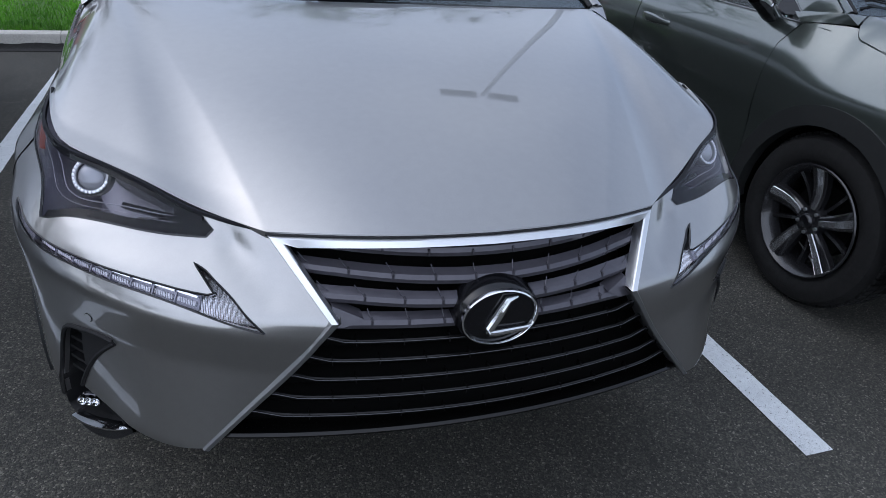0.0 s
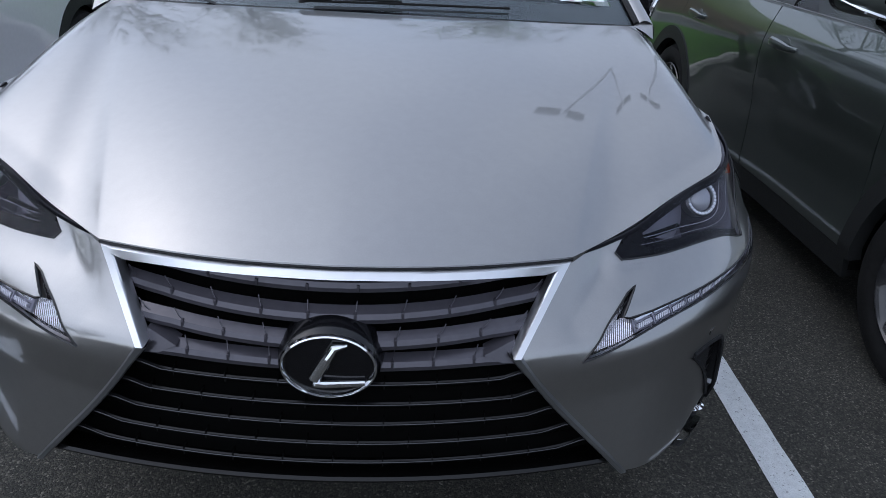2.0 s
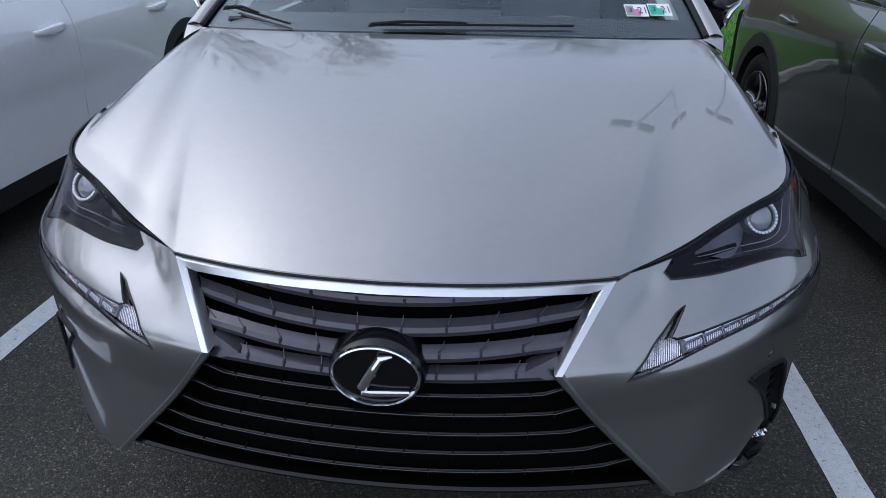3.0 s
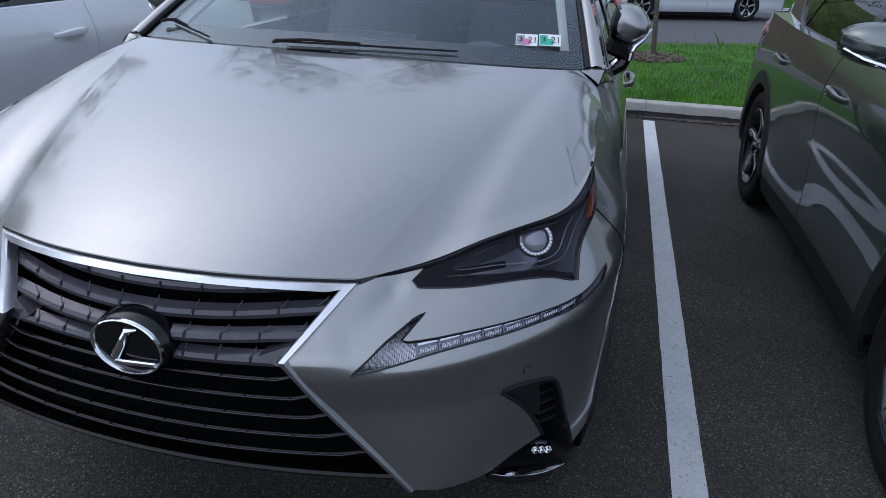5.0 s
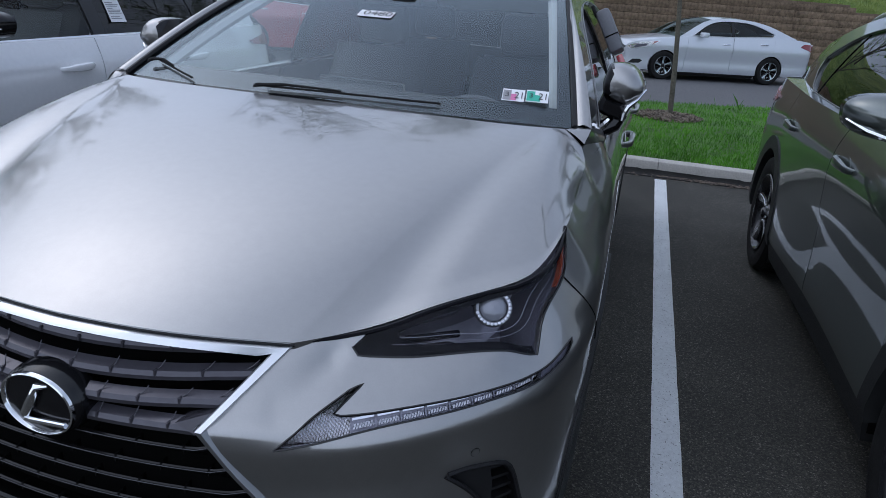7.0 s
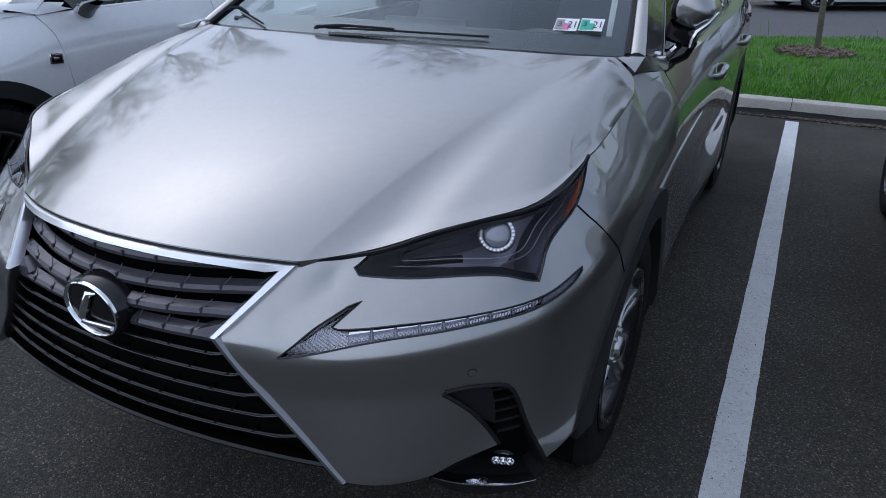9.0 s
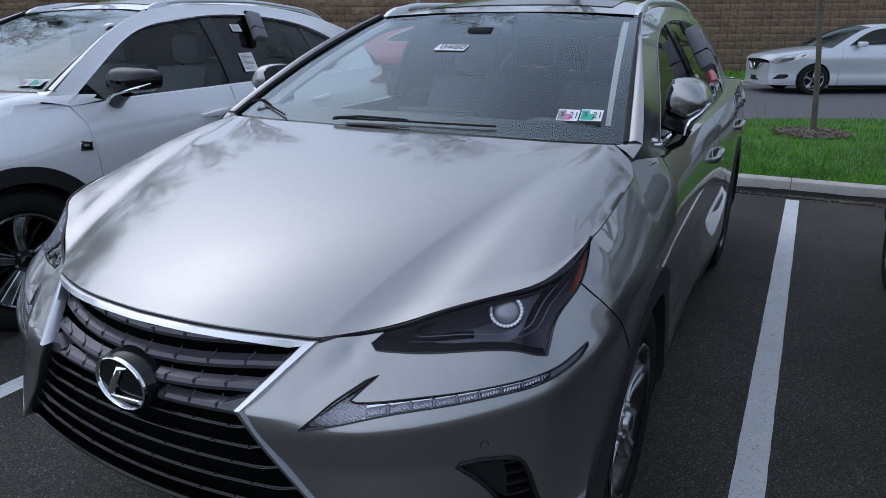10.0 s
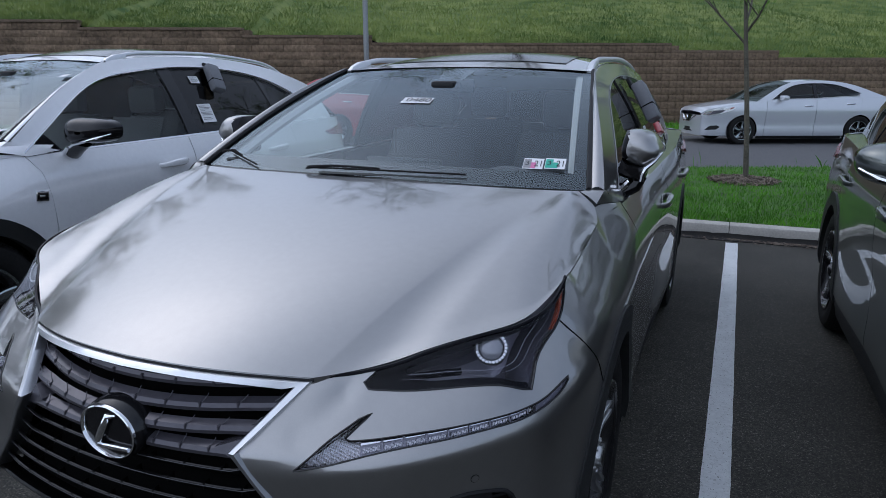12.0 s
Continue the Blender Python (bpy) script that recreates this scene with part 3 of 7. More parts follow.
def suv(name, paint_mat, style, mirror_mat, rear_glass, detail=1.0, mirror_size=None, mirror_at=(0.880, 1.49, 1.208), lead=0.0, trim=None):
    """A mid-size sport utility vehicle, nose towards -y, its emblem above the origin. Returns the Empty at its base."""
    root = new(name)
    st = 0.014 / detail
    big = 0.03 / detail

    def both(pname, pair, mat, parent=root, label=""):
        a = part(pname, pair, mat, parent, label)
        b = part(pname, flip(pair), mat, parent, label)
        return a, b

    # ---- bonnet
    us = np.r_[np.linspace(0, 0.47, 16), np.linspace(0.485, 0.60, 18), np.linspace(0.62, 1, 18)]
    us = np.r_[-us[:0:-1], us]
    vs = np.r_[np.linspace(0, 0.1, 7), np.linspace(0.13, 0.88, 26), np.linspace(0.90, 1, 9)]
    part("bonnet", hemmed(sheet(bonnet, us, vs), 0.016), paint_mat, root)

    lip = edge_front(np.linspace(0, U_CORNER, 14)) + (0, 0.004, -0.006)
    lip = np.r_[lip[::-1] * (-1, 1, 1), lip[1:]]
    part("bonnet_seal", tube([tuple(q) for q in lip], 0.0042, 6), PLASTIC, root)

    # ---- lamp and bumper outlines on the skin
    top = edge_front(np.linspace(U_CORNER, 1, 22))
    top_az = [(along(p[0], p[1]), p[2] - 0.006) for p in top]
    lamp_low = curve_az([(0.500, 0.206, 0.874), (0.505, 0.202, 0.866), (0.522, 0.206, 0.861), (0.589, 0.234, 0.860), (0.669, 0.277, 0.864), (0.743, 0.322, 0.864), (0.772, 0.340, 0.859), (0.797, 0.358, 0.850), (0.810, 0.372, 0.846)], 22)
    lamp_out = curve_az([(0.810, 0.372, 0.846), (0.813, 0.388, 0.862), (0.813, 0.417, 0.891), (0.817, 0.456, 0.917), (0.819, 0.505, 0.941), (0.821, 0.575, 0.979), (0.817, 0.652, 1.014)], 12)
    inner_top = [q for q in top_az if q[0] > lamp_low[0][0] + 0.012]
    lamp = lamp_low + lamp_out[1:] + inner_top[::-1][1:]
    strip_top = [q for q in top_az if q[0] <= lamp_low[0][0] + 0.012] + inner_top[:1]
    grille_edge = curve_az([(0.405, 0.160, 0.882), (0.375, 0.113, 0.840), (0.344, 0.067, 0.803), (0.314, 0.024, 0.767)], 8) + curve_az([(0.314, 0.024, 0.764), (0.351, 0.030, 0.712), (0.413, 0.046, 0.628), (0.482, 0.056, 0.556), (0.552, 0.066, 0.478)], 12)[1:]
    # seam between bumper and wing runs back from the lamp's outer edge to the arch
    arch_front = arch(AXLE_F, ARCH_R + 0.05, 126, 172, 14)
    pocket = curve_az([(0.848, 0.395, 0.402), (0.834, 0.352, 0.480), (0.819, 0.328, 0.552), (0.804, 0.308, 0.616), (0.794, 0.296, 0.640), (0.764, 0.266, 0.653), (0.729, 0.234, 0.657), (0.698, 0.206, 0.653)], 22) \
        + curve_az([(0.694, 0.203, 0.649), (0.731, 0.232, 0.608), (0.763, 0.261, 0.556), (0.779, 0.279, 0.516), (0.783, 0.283, 0.501)], 12) + curve_az([(0.780, 0.278, 0.497), (0.761, 0.257, 0.494), (0.705, 0.200, 0.480), (0.680, 0.182, 0.470)], 6)
    low_edge = curve_az([(0.862, 0.425, 0.405), (0.852, 0.404, 0.398)], 1) + pocket + curve_az([(0.66, 0.165, 0.466), (0.62, 0.135, 0.466), (0.552, 0.066, 0.478)], 5)
    outline = strip_top + lamp_low + lamp_out[1:8] + arch_front + low_edge[:-1] + grille_edge[::-1][:-1]
    drl_low = curve_az([(0.424, 0.051, 0.737), (0.484, 0.072, 0.748), (0.546, 0.102, 0.763), (0.617, 0.145, 0.776), (0.704, 0.209, 0.787), (0.771, 0.271, 0.795), (0.819, 0.324, 0.801), (0.853, 0.385, 0.815), (0.873, 0.430, 0.829), (0.885, 0.462, 0.842)], 26)
    drl_up = curve_az([(0.885, 0.464, 0.847), (0.872, 0.431, 0.840), (0.850, 0.384, 0.828), (0.817, 0.330, 0.817), (0.766, 0.280, 0.811), (0.698, 0.221, 0.804), (0.607, 0.161, 0.796), (0.554, 0.129, 0.790), (0.518, 0.115, 0.788)], 18)
    drl_tip = curve_az([(0.508, 0.117, 0.791), (0.510, 0.123, 0.797), (0.518, 0.150, 0.808), (0.529, 0.188, 0.827)], 7)
    drl_in = curve_az([(0.514, 0.166, 0.819), (0.494, 0.129, 0.802), (0.475, 0.096, 0.784), (0.447, 0.072, 0.760)], 8)
    drl = drl_low + drl_up + drl_tip + drl_in
    outline = [q for k, q in enumerate(outline) if k == 0 or abs(q[0] - outline[k - 1][0]) + abs(q[1] - outline[k - 1][1]) > 1e-4]
    both("bumper_half", panel(skin, outline, [drl], 0.009 if detail >= 1 else st), paint_mat)
    # the fluted hollow beside the grille is part of the pressing: lamps sit in their openings
    for s in (1, -1):
        turn = (lambda p: p) if s > 0 else flip
        # running lamp
        run = new("running_lamp")
        run.parent = root
        part("lens", turn(panel(skin, drl, (), 0.012, -0.003, 0.02)), LENS, run, "clear tick-shaped lamp lens")
        part("housing", turn(panel(skin, drl, (), 0.012, -0.024, 0.0)), REFLECTOR, run)
        ts = np.linspace(0.21, 0.78, 9)
        mid = [(spline(drl_low, [t])[0] + spline(drl_up[::-1], [max(0.0, (t - 0.19) / 0.81)])[0]) / 2 for t in ts]
        tall = [0.0115 - 0.0045 * k / 8 for k in range(9)]
        quad = lambda c0, c1, g, lo, hi, h0, h1: [(c0[0] + g, c0[1] + lo * h0), (c1[0] - g, c1[1] + lo * h1), (c1[0] - g, c1[1] + hi * h1), (c0[0] + g, c0[1] + hi * h0)]
        for k, (c0, c1) in enumerate(zip(mid[:-1], mid[1:])):
            part("cell_tray", turn(panel(skin, quad(c0, c1, 0.0, -1, 1, tall[k], tall[k + 1]), (), 0.03, -0.017, 0.006)), LILAC, run)
            part("diode_cell", turn(panel(skin, quad(c0, c1, 0.0045, -0.55, 0.10, tall[k], tall[k + 1]), (), 0.03, -0.010, 0.007)), DIODE, run)
            part("cell_brow", turn(panel(skin, quad(c0, c1, 0.003, 0.55, 0.85, tall[k], tall[k + 1]), (), 0.03, -0.008, 0.006)), CHROME, run)
            part("cell_divider", turn(panel(skin, quad(c1 - (0.0013, 0), c1 + (0.0013, 0), 0.0, -0.95, 0.95, tall[k + 1], tall[k + 1]), (), 0.03, -0.010, 0.008)), LILAC, run)
        tail_end = [q for q in drl_low if q[0] > mid[-1][0] + 0.004] + [q for q in drl_up if q[0] > mid[-1][0] + 0.004]
        part("smoked_end", turn(panel(skin, tail_end, (), 0.012, -0.006, 0.01)), SMOKE, run)
        rim_line = [skin(np.array([q[0]]), np.array([q[1]]))[0] for q in dense(drl, 0.012)]
        part("dark_edge", turn(tube([tuple(p) for p in rim_line] + [tuple(rim_line[0])], 0.0022, 5, ends=False)), GLOSS_BLACK, run)
        # head lamp
        hl = new("head_lamp")
        hl.parent = root
        part("lens", turn(panel(skin, lamp, (), 0.014, 0.001, 0.03)), LENS, hl, "clear polycarbonate lamp cover")
        part("housing", turn(panel(skin, lamp, (), 0.014, -0.128, 0.0)), SMOKE, hl, "smoked dark lamp housing")
        wall_v, wall_f = panel(skin, lamp, (), 0.03, -0.004, 0.126)
        part("side_wall", turn((wall_v, [f for f in wall_f if len(f) == 4])), SMOKE, hl)
        c = Vector((0.716, 0.388, 0.918))
        aim = Vector((0.25, -0.85, 0.50)).normalized()
        rot = aim.to_track_quat("X", "Z").to_matrix().to_4x4()
        m = Matrix.Translation(c) @ rot @ Matrix.Diagonal((0.84, 0.84, 0.84, 1))
        part("projector", turn(moved(lathe([(0.0005, 0.010), (0.012, 0.009), (0.024, 0.006), (0.031, 0.001), (0.033, -0.004)], 32), m)), PROJECTOR, hl, "round glass projector lens")
        part("projector_ring", turn(moved(lathe([(0.033, 0.001), (0.034, 0.006), (0.040, 0.0065), (0.045, 0.001), (0.045, -0.02)], 40), m)), BAND, hl, "chrome ring with scalloped edge")
        dots = [moved(box(0.002, 0.0082, -0.0040, 0.0040, 0.0352, 0.0425, 0.0022), m @ Matrix.Rotation(math.pi * (0.62 + 1.25 * k / 17), 4, "X")) for k in range(18)]
        for q in dots:
            part("ring_facet", turn(q), SATIN, hl)
        part("ring_clip", turn(moved(box(-0.004, 0.007, -0.007, 0.007, 0.043, 0.056, 0.002), m @ Matrix.Rotation(radians(-38), 4, "X"))), SATIN, hl)
        tray = [tuple(q) for q in lamp_low[:15]] + [tuple(np.array(lamp_low[14]) + (0, 0.014)), tuple(np.array(lamp_low[9]) + (0, 0.017)), tuple(np.array(lamp_low[6]) + (0, 0.030))] + [tuple(np.array(q) - (0, 0.002)) for q in inner_top[:3][::-1]]
        part("inner_tray", turn(panel(skin, tray, (), 0.014, -0.014, 0.03)), TRAY_BLACK, hl, "black inner tray of the lamp")

        def sunk(q, d):
            a, z = np.array([q[0]]), np.array([q[1]])
            p = skin(a, z)[0]
            n = np.cross(skin(a + 0.004, z)[0] - p, skin(a, z + 0.004)[0] - p)
            return tuple(p - n / np.linalg.norm(n) * d)

        for inset, depth, r in ((0.020, 0.010, 0.0004), (0.031, 0.020, 0.0008)):
            run_l = [np.array(lamp_low[k]) + (0, inset * 0.95) for k in range(5, 18)]
            up_l = [np.array(q) + (-inset * 1.3, inset * 0.55) for q in lamp_out[2:9]]
            part("light_guide", turn(tube([sunk(q, depth) for q in spline([run_l[0], run_l[4], run_l[8], run_l[-1], up_l[0], up_l[2], up_l[4], up_l[6]], 40)], r, 6)), LILAC, hl, "thin grey light guide")
        n_ = np.array
        bowl = [n_(lamp_low[14]) + (0, 0.036), n_(lamp_low[16]) + (0, 0.030), n_(lamp_low[18]) + (0, 0.028), n_(lamp_out[3]) + (-0.020, 0), n_(lamp_out[5]) + (-0.016, 0), n_(lamp_out[7]) + (-0.015, 0), n_(inner_top[-5]) + (-0.004, -0.012), n_(inner_top[-9]) + (0, -0.014), n_(inner_top[-13]) + (0, -0.014), n_(lamp_low[9]) + (0, 0.036)]
        part("outer_bowl", turn(panel(skin, bowl, (), 0.02, -0.114, 0.004)), LILAC, hl, "pale grey outer bowl of the lamp")
        slot = [np.array(lamp_low[k]) + (0, 0.022 + 0.0006 * k) for k in range(7, 15)] + [np.array(lamp_low[k]) + (0, 0.032 + 0.0004 * k) for k in range(14, 6, -1)]
        part("dark_slot", turn(panel(skin, slot, (), 0.014, -0.034, 0.02)), TRAY_BLACK, hl)
        seal = [tuple(skin(np.array([q[0]]), np.array([q[1] + 0.001]))[0] + (0, 0.002, 0)) for q in top_az]
        part("upper_seal", turn(tube(seal, 0.0048, 6)), TRAY_BLACK, hl, "black seal under the bonnet edge")
        trim_up = [tuple(np.array(q) + (0, -0.001)) for q in inner_top] + [tuple(np.array(q) - (0.002, 0.009 * min(1.0, 0.45 + 0.1 * k))) for k, q in enumerate(inner_top[::-1])]
        part("upper_trim", turn(panel(skin, trim_up, (), 0.012, -0.0015, 0.02)), TRAY_BLACK, hl, "gloss black upper lamp edge")
        edge_l = [tuple(skin(np.array([q[0]]), np.array([q[1]]))[0]) for q in lamp_low + lamp_out[1:]]
        part("lower_seal", turn(tube(edge_l, 0.0026, 5)), GLOSS_BLACK, hl)
        amb = [np.array(lamp_out[6]) + (-0.008, 0.0), np.array(lamp_out[6]) + (-0.002, 0), np.array(lamp_out[-2]) + (-0.003, -0.002), np.array(lamp_out[-2]) + (-0.015, 0.003)]
        part("side_marker", turn(panel(skin, amb, (), 0.02, -0.006, 0.01)), AMBER, hl, "amber side marker strip")
        low_strip = [tuple(q) for q in np.array(lamp_low)] + [tuple(np.array(q) + (0, 0.014)) for q in lamp_low[::-1]]
        part("lower_trim", turn(panel(skin, low_strip, (), 0.014, -0.006, 0.03)), TRAY_BLACK, hl, "gloss black lower lamp edge")
        seam = [tuple(sunk(q, 0.0005)) for q in spline([lamp_out[7], arch_front[0]], 8)]
        part("panel_gap", turn(tube(seam, 0.0024, 5)), DARK, root)
        # fog pocket
        fp = new("fog_lamp_pocket")
        fp.parent = root
        hollow_o = pocket[:-7] + curve_az([(0.700, 0.197, 0.470), (0.705, 0.212, 0.432), (0.76, 0.275, 0.380), (0.83, 0.375, 0.345), (0.846, 0.41, 0.36)], 10)
        part("bezel", turn((lambda q: (q[0], [f for f in q[1] if len(f) == 4]))(panel(skin, hollow_o, (), 0.014, -0.001, 0.060))), PLASTIC, fp)
        part("backing", turn(panel(skin, hollow_o, (), 0.02, -0.055, 0.0)), DARK, fp)
        for k in range(5):
            z = 0.622 - 0.027 * k
            a0, a1 = along(0.775, 0.276) + 0.004 * k, along(0.812, 0.318) + 0.004 * k
            part("slat", turn(panel(skin, [(a0, z), (a1, z - 0.003), (a1, z + 0.005), (a0, z + 0.006)], (), 0.03, -0.016, 0.03)), PLASTIC, fp)
        wedge = curve_az([(0.701, 0.209, 0.649), (0.729, 0.234, 0.652), (0.768, 0.270, 0.648)], 6) + az((0.778, 0.279, 0.600), (0.781, 0.282, 0.545), (0.762, 0.260, 0.565), (0.733, 0.234, 0.609))
        part("inner_wedge", turn(panel(skin, wedge, (), 0.015, -0.010, 0.03)), PLASTIC, fp)
        mf = Matrix.Translation((0.782, 0.318, 0.436)) @ Vector((0.35, -1, 0.05)).to_track_quat("X", "Z").to_matrix().to_4x4() @ Matrix.Diagonal((0.8, 0.8, 0.5, 1))
        part("fog_lamp", turn(moved(lathe([(0.0005, 0.004), (0.012, 0.003), (0.020, 0.000), (0.024, 0.006), (0.027, 0.004), (0.029, -0.006)], 28), mf)), FOGGLASS, fp, "small chrome-rimmed fog lamp")
        for dx in (-1, 0, 1):
            part("reflector_bowl", turn(moved(lathe([(0.0005, 0.002), (0.006, 0.004), (0.009, 0.009), (0.0105, 0.009), (0.011, 0.0)], 14), Matrix.Translation((0.7835 + 0.0135 * dx, 0.3135 + 0.005 * dx, 0.436)) @ Vector((0.35, -1, 0.15)).to_track_quat("X", "Z").to_matrix().to_4x4())), CHROME, fp)
        st_l = [Vector(q) for q in spline([(0.684, 0.172, 0.468), (0.709, 0.198, 0.446), (0.751, 0.258, 0.404), (0.793, 0.313, 0.375), (0.836, 0.378, 0.351)], 20)]
        rows = []
        for k, q in enumerate(st_l):
            d = (st_l[min(k + 1, 20)] - st_l[max(k - 1, 0)])
            rows.append((q, Vector((d.y, -d.x, 0)).normalized(), 0.0062 * math.sin(math.pi * (0.12 + 0.76 * k / 20)), k / 20))

        def swept(section):
            v = [tuple(p) for row in rows for p in section(*row)]
            n = len(v) // len(rows)
            return v, [(i * n + k, i * n + k + 1, (i + 1) * n + k + 1, (i + 1) * n + k) for i in range(len(rows) - 1) for k in range(n - 1)]

        up = lambda z: Vector((0, 0, z))
        part("pocket_floor", turn(swept(lambda q, n, h, t: (q - n * 0.012 + up(h * 1.1), q - n * 0.04 + up(h + 0.008), q - n * 0.10 + up(h + 0.030)))), PLASTIC, fp)
        part("chrome_strip", turn(swept(lambda q, n, h, t: (q - n * 0.014 + up(h * 1.3), q - n * 0.004 + up(h), q + n * 0.008 + up(-h * 0.2), q + n * 0.008 + up(-h * 0.8), q - n * 0.006 + up(-h)))), CHROME, fp, "chrome strip under the fog lamp")
        part("lower_lip", turn(swept(lambda q, n, h, t: (q - n * 0.006 + up(-h), q + n * 0.005 + up(-h - 0.001), q + n * 0.002 + up(-h - 0.004 - 0.024 * math.sin(math.pi * min(1, t * 0.9 + 0.1)) ** 0.7), q - n * 0.06 + up(-h - 0.035)))), PLASTIC, fp, "black lip under the chrome strip")
        rim_p = [tuple(sunk(q, -0.001)) for q in pocket[:-7]]
        part("pocket_rim", turn(tube(rim_p, 0.005, 6)), PLASTIC, fp)
        # parking sensor
        cs = along(0.739, 0.236)
        disc = [(cs + 0.0085 * math.cos(t), 0.691 + 0.0085 * math.sin(t)) for t in np.linspace(0, 2 * math.pi, 17)[:-1]]
        part("parking_sensor", turn(panel(skin, disc, (), 0.008, 0.0015, 0.004)), paint_mat, root)
        ring = [tuple(skin(np.array([q[0]]), np.array([q[1]]))[0]) for q in disc]
        part("sensor_ring", turn(tube(ring + ring[:1], 0.0014, 5, ends=False)), GLOSS_BLACK, root)
        # wing
        sd = bonnet(np.full(14, 1.0), np.linspace(0.02, 0.95, 14))
        wing_top = [(along(p[0], p[1]), min(p[2] - 0.004, 1.145)) for p in sd]
        wing_back = curve_az([(0.92, 1.17, 1.112), (0.92, 1.335, 1.094)], 3) + curve_az([(0.92, 1.385, 1.00), (0.92, 1.42, 0.70), (0.92, 1.40, 0.33)], 12)
        back_low = arch(AXLE_F, ARCH_R + 0.05, -6, 126, 32)
        wing = wing_top + wing_back + back_low + lamp_out[7:]
        ea = [q[0] for q in wing_top]
        slip = [p[0] - 0.001 - skin(np.array([a]), np.array([z]))[0][0] for p, (a, z) in zip(sd, wing_top)]
        ez = [z for a, z in wing_top]

        def wing_skin(a, z):
            """The wing: the body side, its upper edge drawn flush to the bonnet's."""
            p = skin(a, z)
            w = np.clip(1 - (np.interp(a, ea, ez) - np.asarray(z, float)) / 0.18, 0, 1)
            p[..., 0] += np.interp(a, [ea[0] - 0.15, *ea, ea[-1] + 0.20], [0, *slip, 0]) * w * w * (3 - 2 * w)
            return p

        part("wing", turn(panel(wing_skin, wing, (), 0.018 / detail)), paint_mat, root)
        # cladding round both arches, proud of the skin
        for yc in (AXLE_F, AXLE_R):
            o, i = arch(yc, ARCH_R + 0.068, -8, 176 if yc < 2 else 188, 40), arch(yc, ARCH_R - 0.012, -8, 176 if yc < 2 else 188, 40)
            part("arch_cladding", turn(panel(skin, o + i[::-1], (), 0.02, 0.007, 0.05)), CLADDING, root, "dark unpainted wheel arch moulding")
            well = [(0.88 - 0.30 * k, yc + (ARCH_R + 0.02) * math.cos(t), HUB_Z + (ARCH_R + 0.02) * math.sin(t)) for k in (0, 1) for t in np.linspace(-0.25, math.pi + 0.25, 25)]
            part("wheel_well", turn((well, [(i, i + 1, i + 26, i + 25) for i in range(24)])), DARK, root)
        # doors
        a_of = lambda y: along(0.921, y)
        belt = lambda y: 1.085 + 0.016 * (y - 1.3) + 0.012 * max(0, y - 3.0) ** 2
        door_f = [(a_of(y), belt(y)) for y in np.linspace(1.345, 2.42, 14)] + [(a_of(2.43), 0.70), (a_of(2.40), 0.33)] + [(a_of(1.405), 0.33), (a_of(1.425), 0.70), (a_of(1.392), 1.00)]
        df = part("front_door", turn(panel(skin, door_f, (), big)), paint_mat, root)
        ra = arch(AXLE_R, ARCH_R + 0.03, 96, 172, 16)
        door_r = [(a_of(y), belt(y)) for y in np.linspace(2.425, 3.50, 14)] + [q for q in ra] + [(a_of(3.17), 0.33), (a_of(2.405), 0.33), (a_of(2.435), 0.70)]
        dr = part("rear_door", turn(panel(skin, door_r, (), big)), paint_mat, root)
        sill = [(a_of(y), 0.325) for y in np.linspace(1.40, 3.18, 16)] + [(a_of(y), 0.215) for y in np.linspace(3.18, 1.40, 16)]
        part("sill", turn(panel(skin, sill, (), 0.04, -0.004, 0.05)), CLADDING, root, "dark unpainted sill moulding")
        quarter = [(a_of(y), belt(y)) for y in np.linspace(3.505, 4.1, 8)] + [(along(0.85, 4.33), 1.14), (along(0.6, 4.55), 1.14), (along(0.0, 4.63), 1.14), (along(0.0, 4.63), 0.33), (along(0.6, 4.55), 0.30), (along(0.85, 4.33), 0.31)] \
            + arch(AXLE_R, ARCH_R + 0.03, -4, 96, 24)
        part("rear_quarter", turn(panel(skin, quarter, (), big)), paint_mat, root)
        tl = az((0.80, 4.40, 0.98), (0.895, 4.05, 1.00), (0.90, 3.98, 1.03), (0.86, 4.28, 1.08), (0.60, 4.55, 1.06), (0.60, 4.55, 0.99))
        part("tail_lamp", turn(panel(skin, tl, (), 0.03, 0.012, 0.02)), REDLENS, root, "dark red tail lamp")
        for dd, yy in ((df, 2.24), (dr, 3.28)):
            p = skin(np.array([a_of(yy)]), np.array([0.955]))[0]
            h = [(p[0] + o, yy + t, 0.95 + 0.012 * (t + 0.11) / 0.22) for t, o in ((-0.115, -0.006), (-0.10, 0.012), (-0.05, 0.022), (0.05, 0.024), (0.095, 0.013), (0.11, -0.006))]
            part("door_handle", turn(tube([tuple(q) for q in spline(h, 14)], [0.006 + 0.010 * math.sin(math.pi * (0.08 + 0.84 * (k / 14) ** 1.4)) for k in range(15)], 8, 1.45)), paint_mat, dd)
            dish = [(a_of(yy + 0.01 + 0.075 * math.cos(w)), 0.957 + 0.034 * math.sin(w)) for w in np.linspace(0, 2 * math.pi, 25)[:-1]]
            part("handle_recess", turn(panel(skin, dish, (), 0.02, 0.0012, 0.004)), paint_mat, dd)
        # glasshouse
        dlo_top = [tuple(q) for q in spline([(1.36 - lead, 1.115 - 0.1 * lead), (1.62 - lead, 1.270 - 0.12 * lead), (1.90 - 0.8 * lead, 1.405), (2.20 - 0.3 * lead, 1.475), (2.60, 1.505), (3.05, 1.490), (3.50, 1.420), (3.86, 1.300)], 36)]
        dlo = dlo_top + [(3.80, 1.23), (3.62, belt(3.62) + 0.02)] + [(y, belt(y) + 0.006) for y in np.linspace(3.5, 1.36 - lead, 24)]
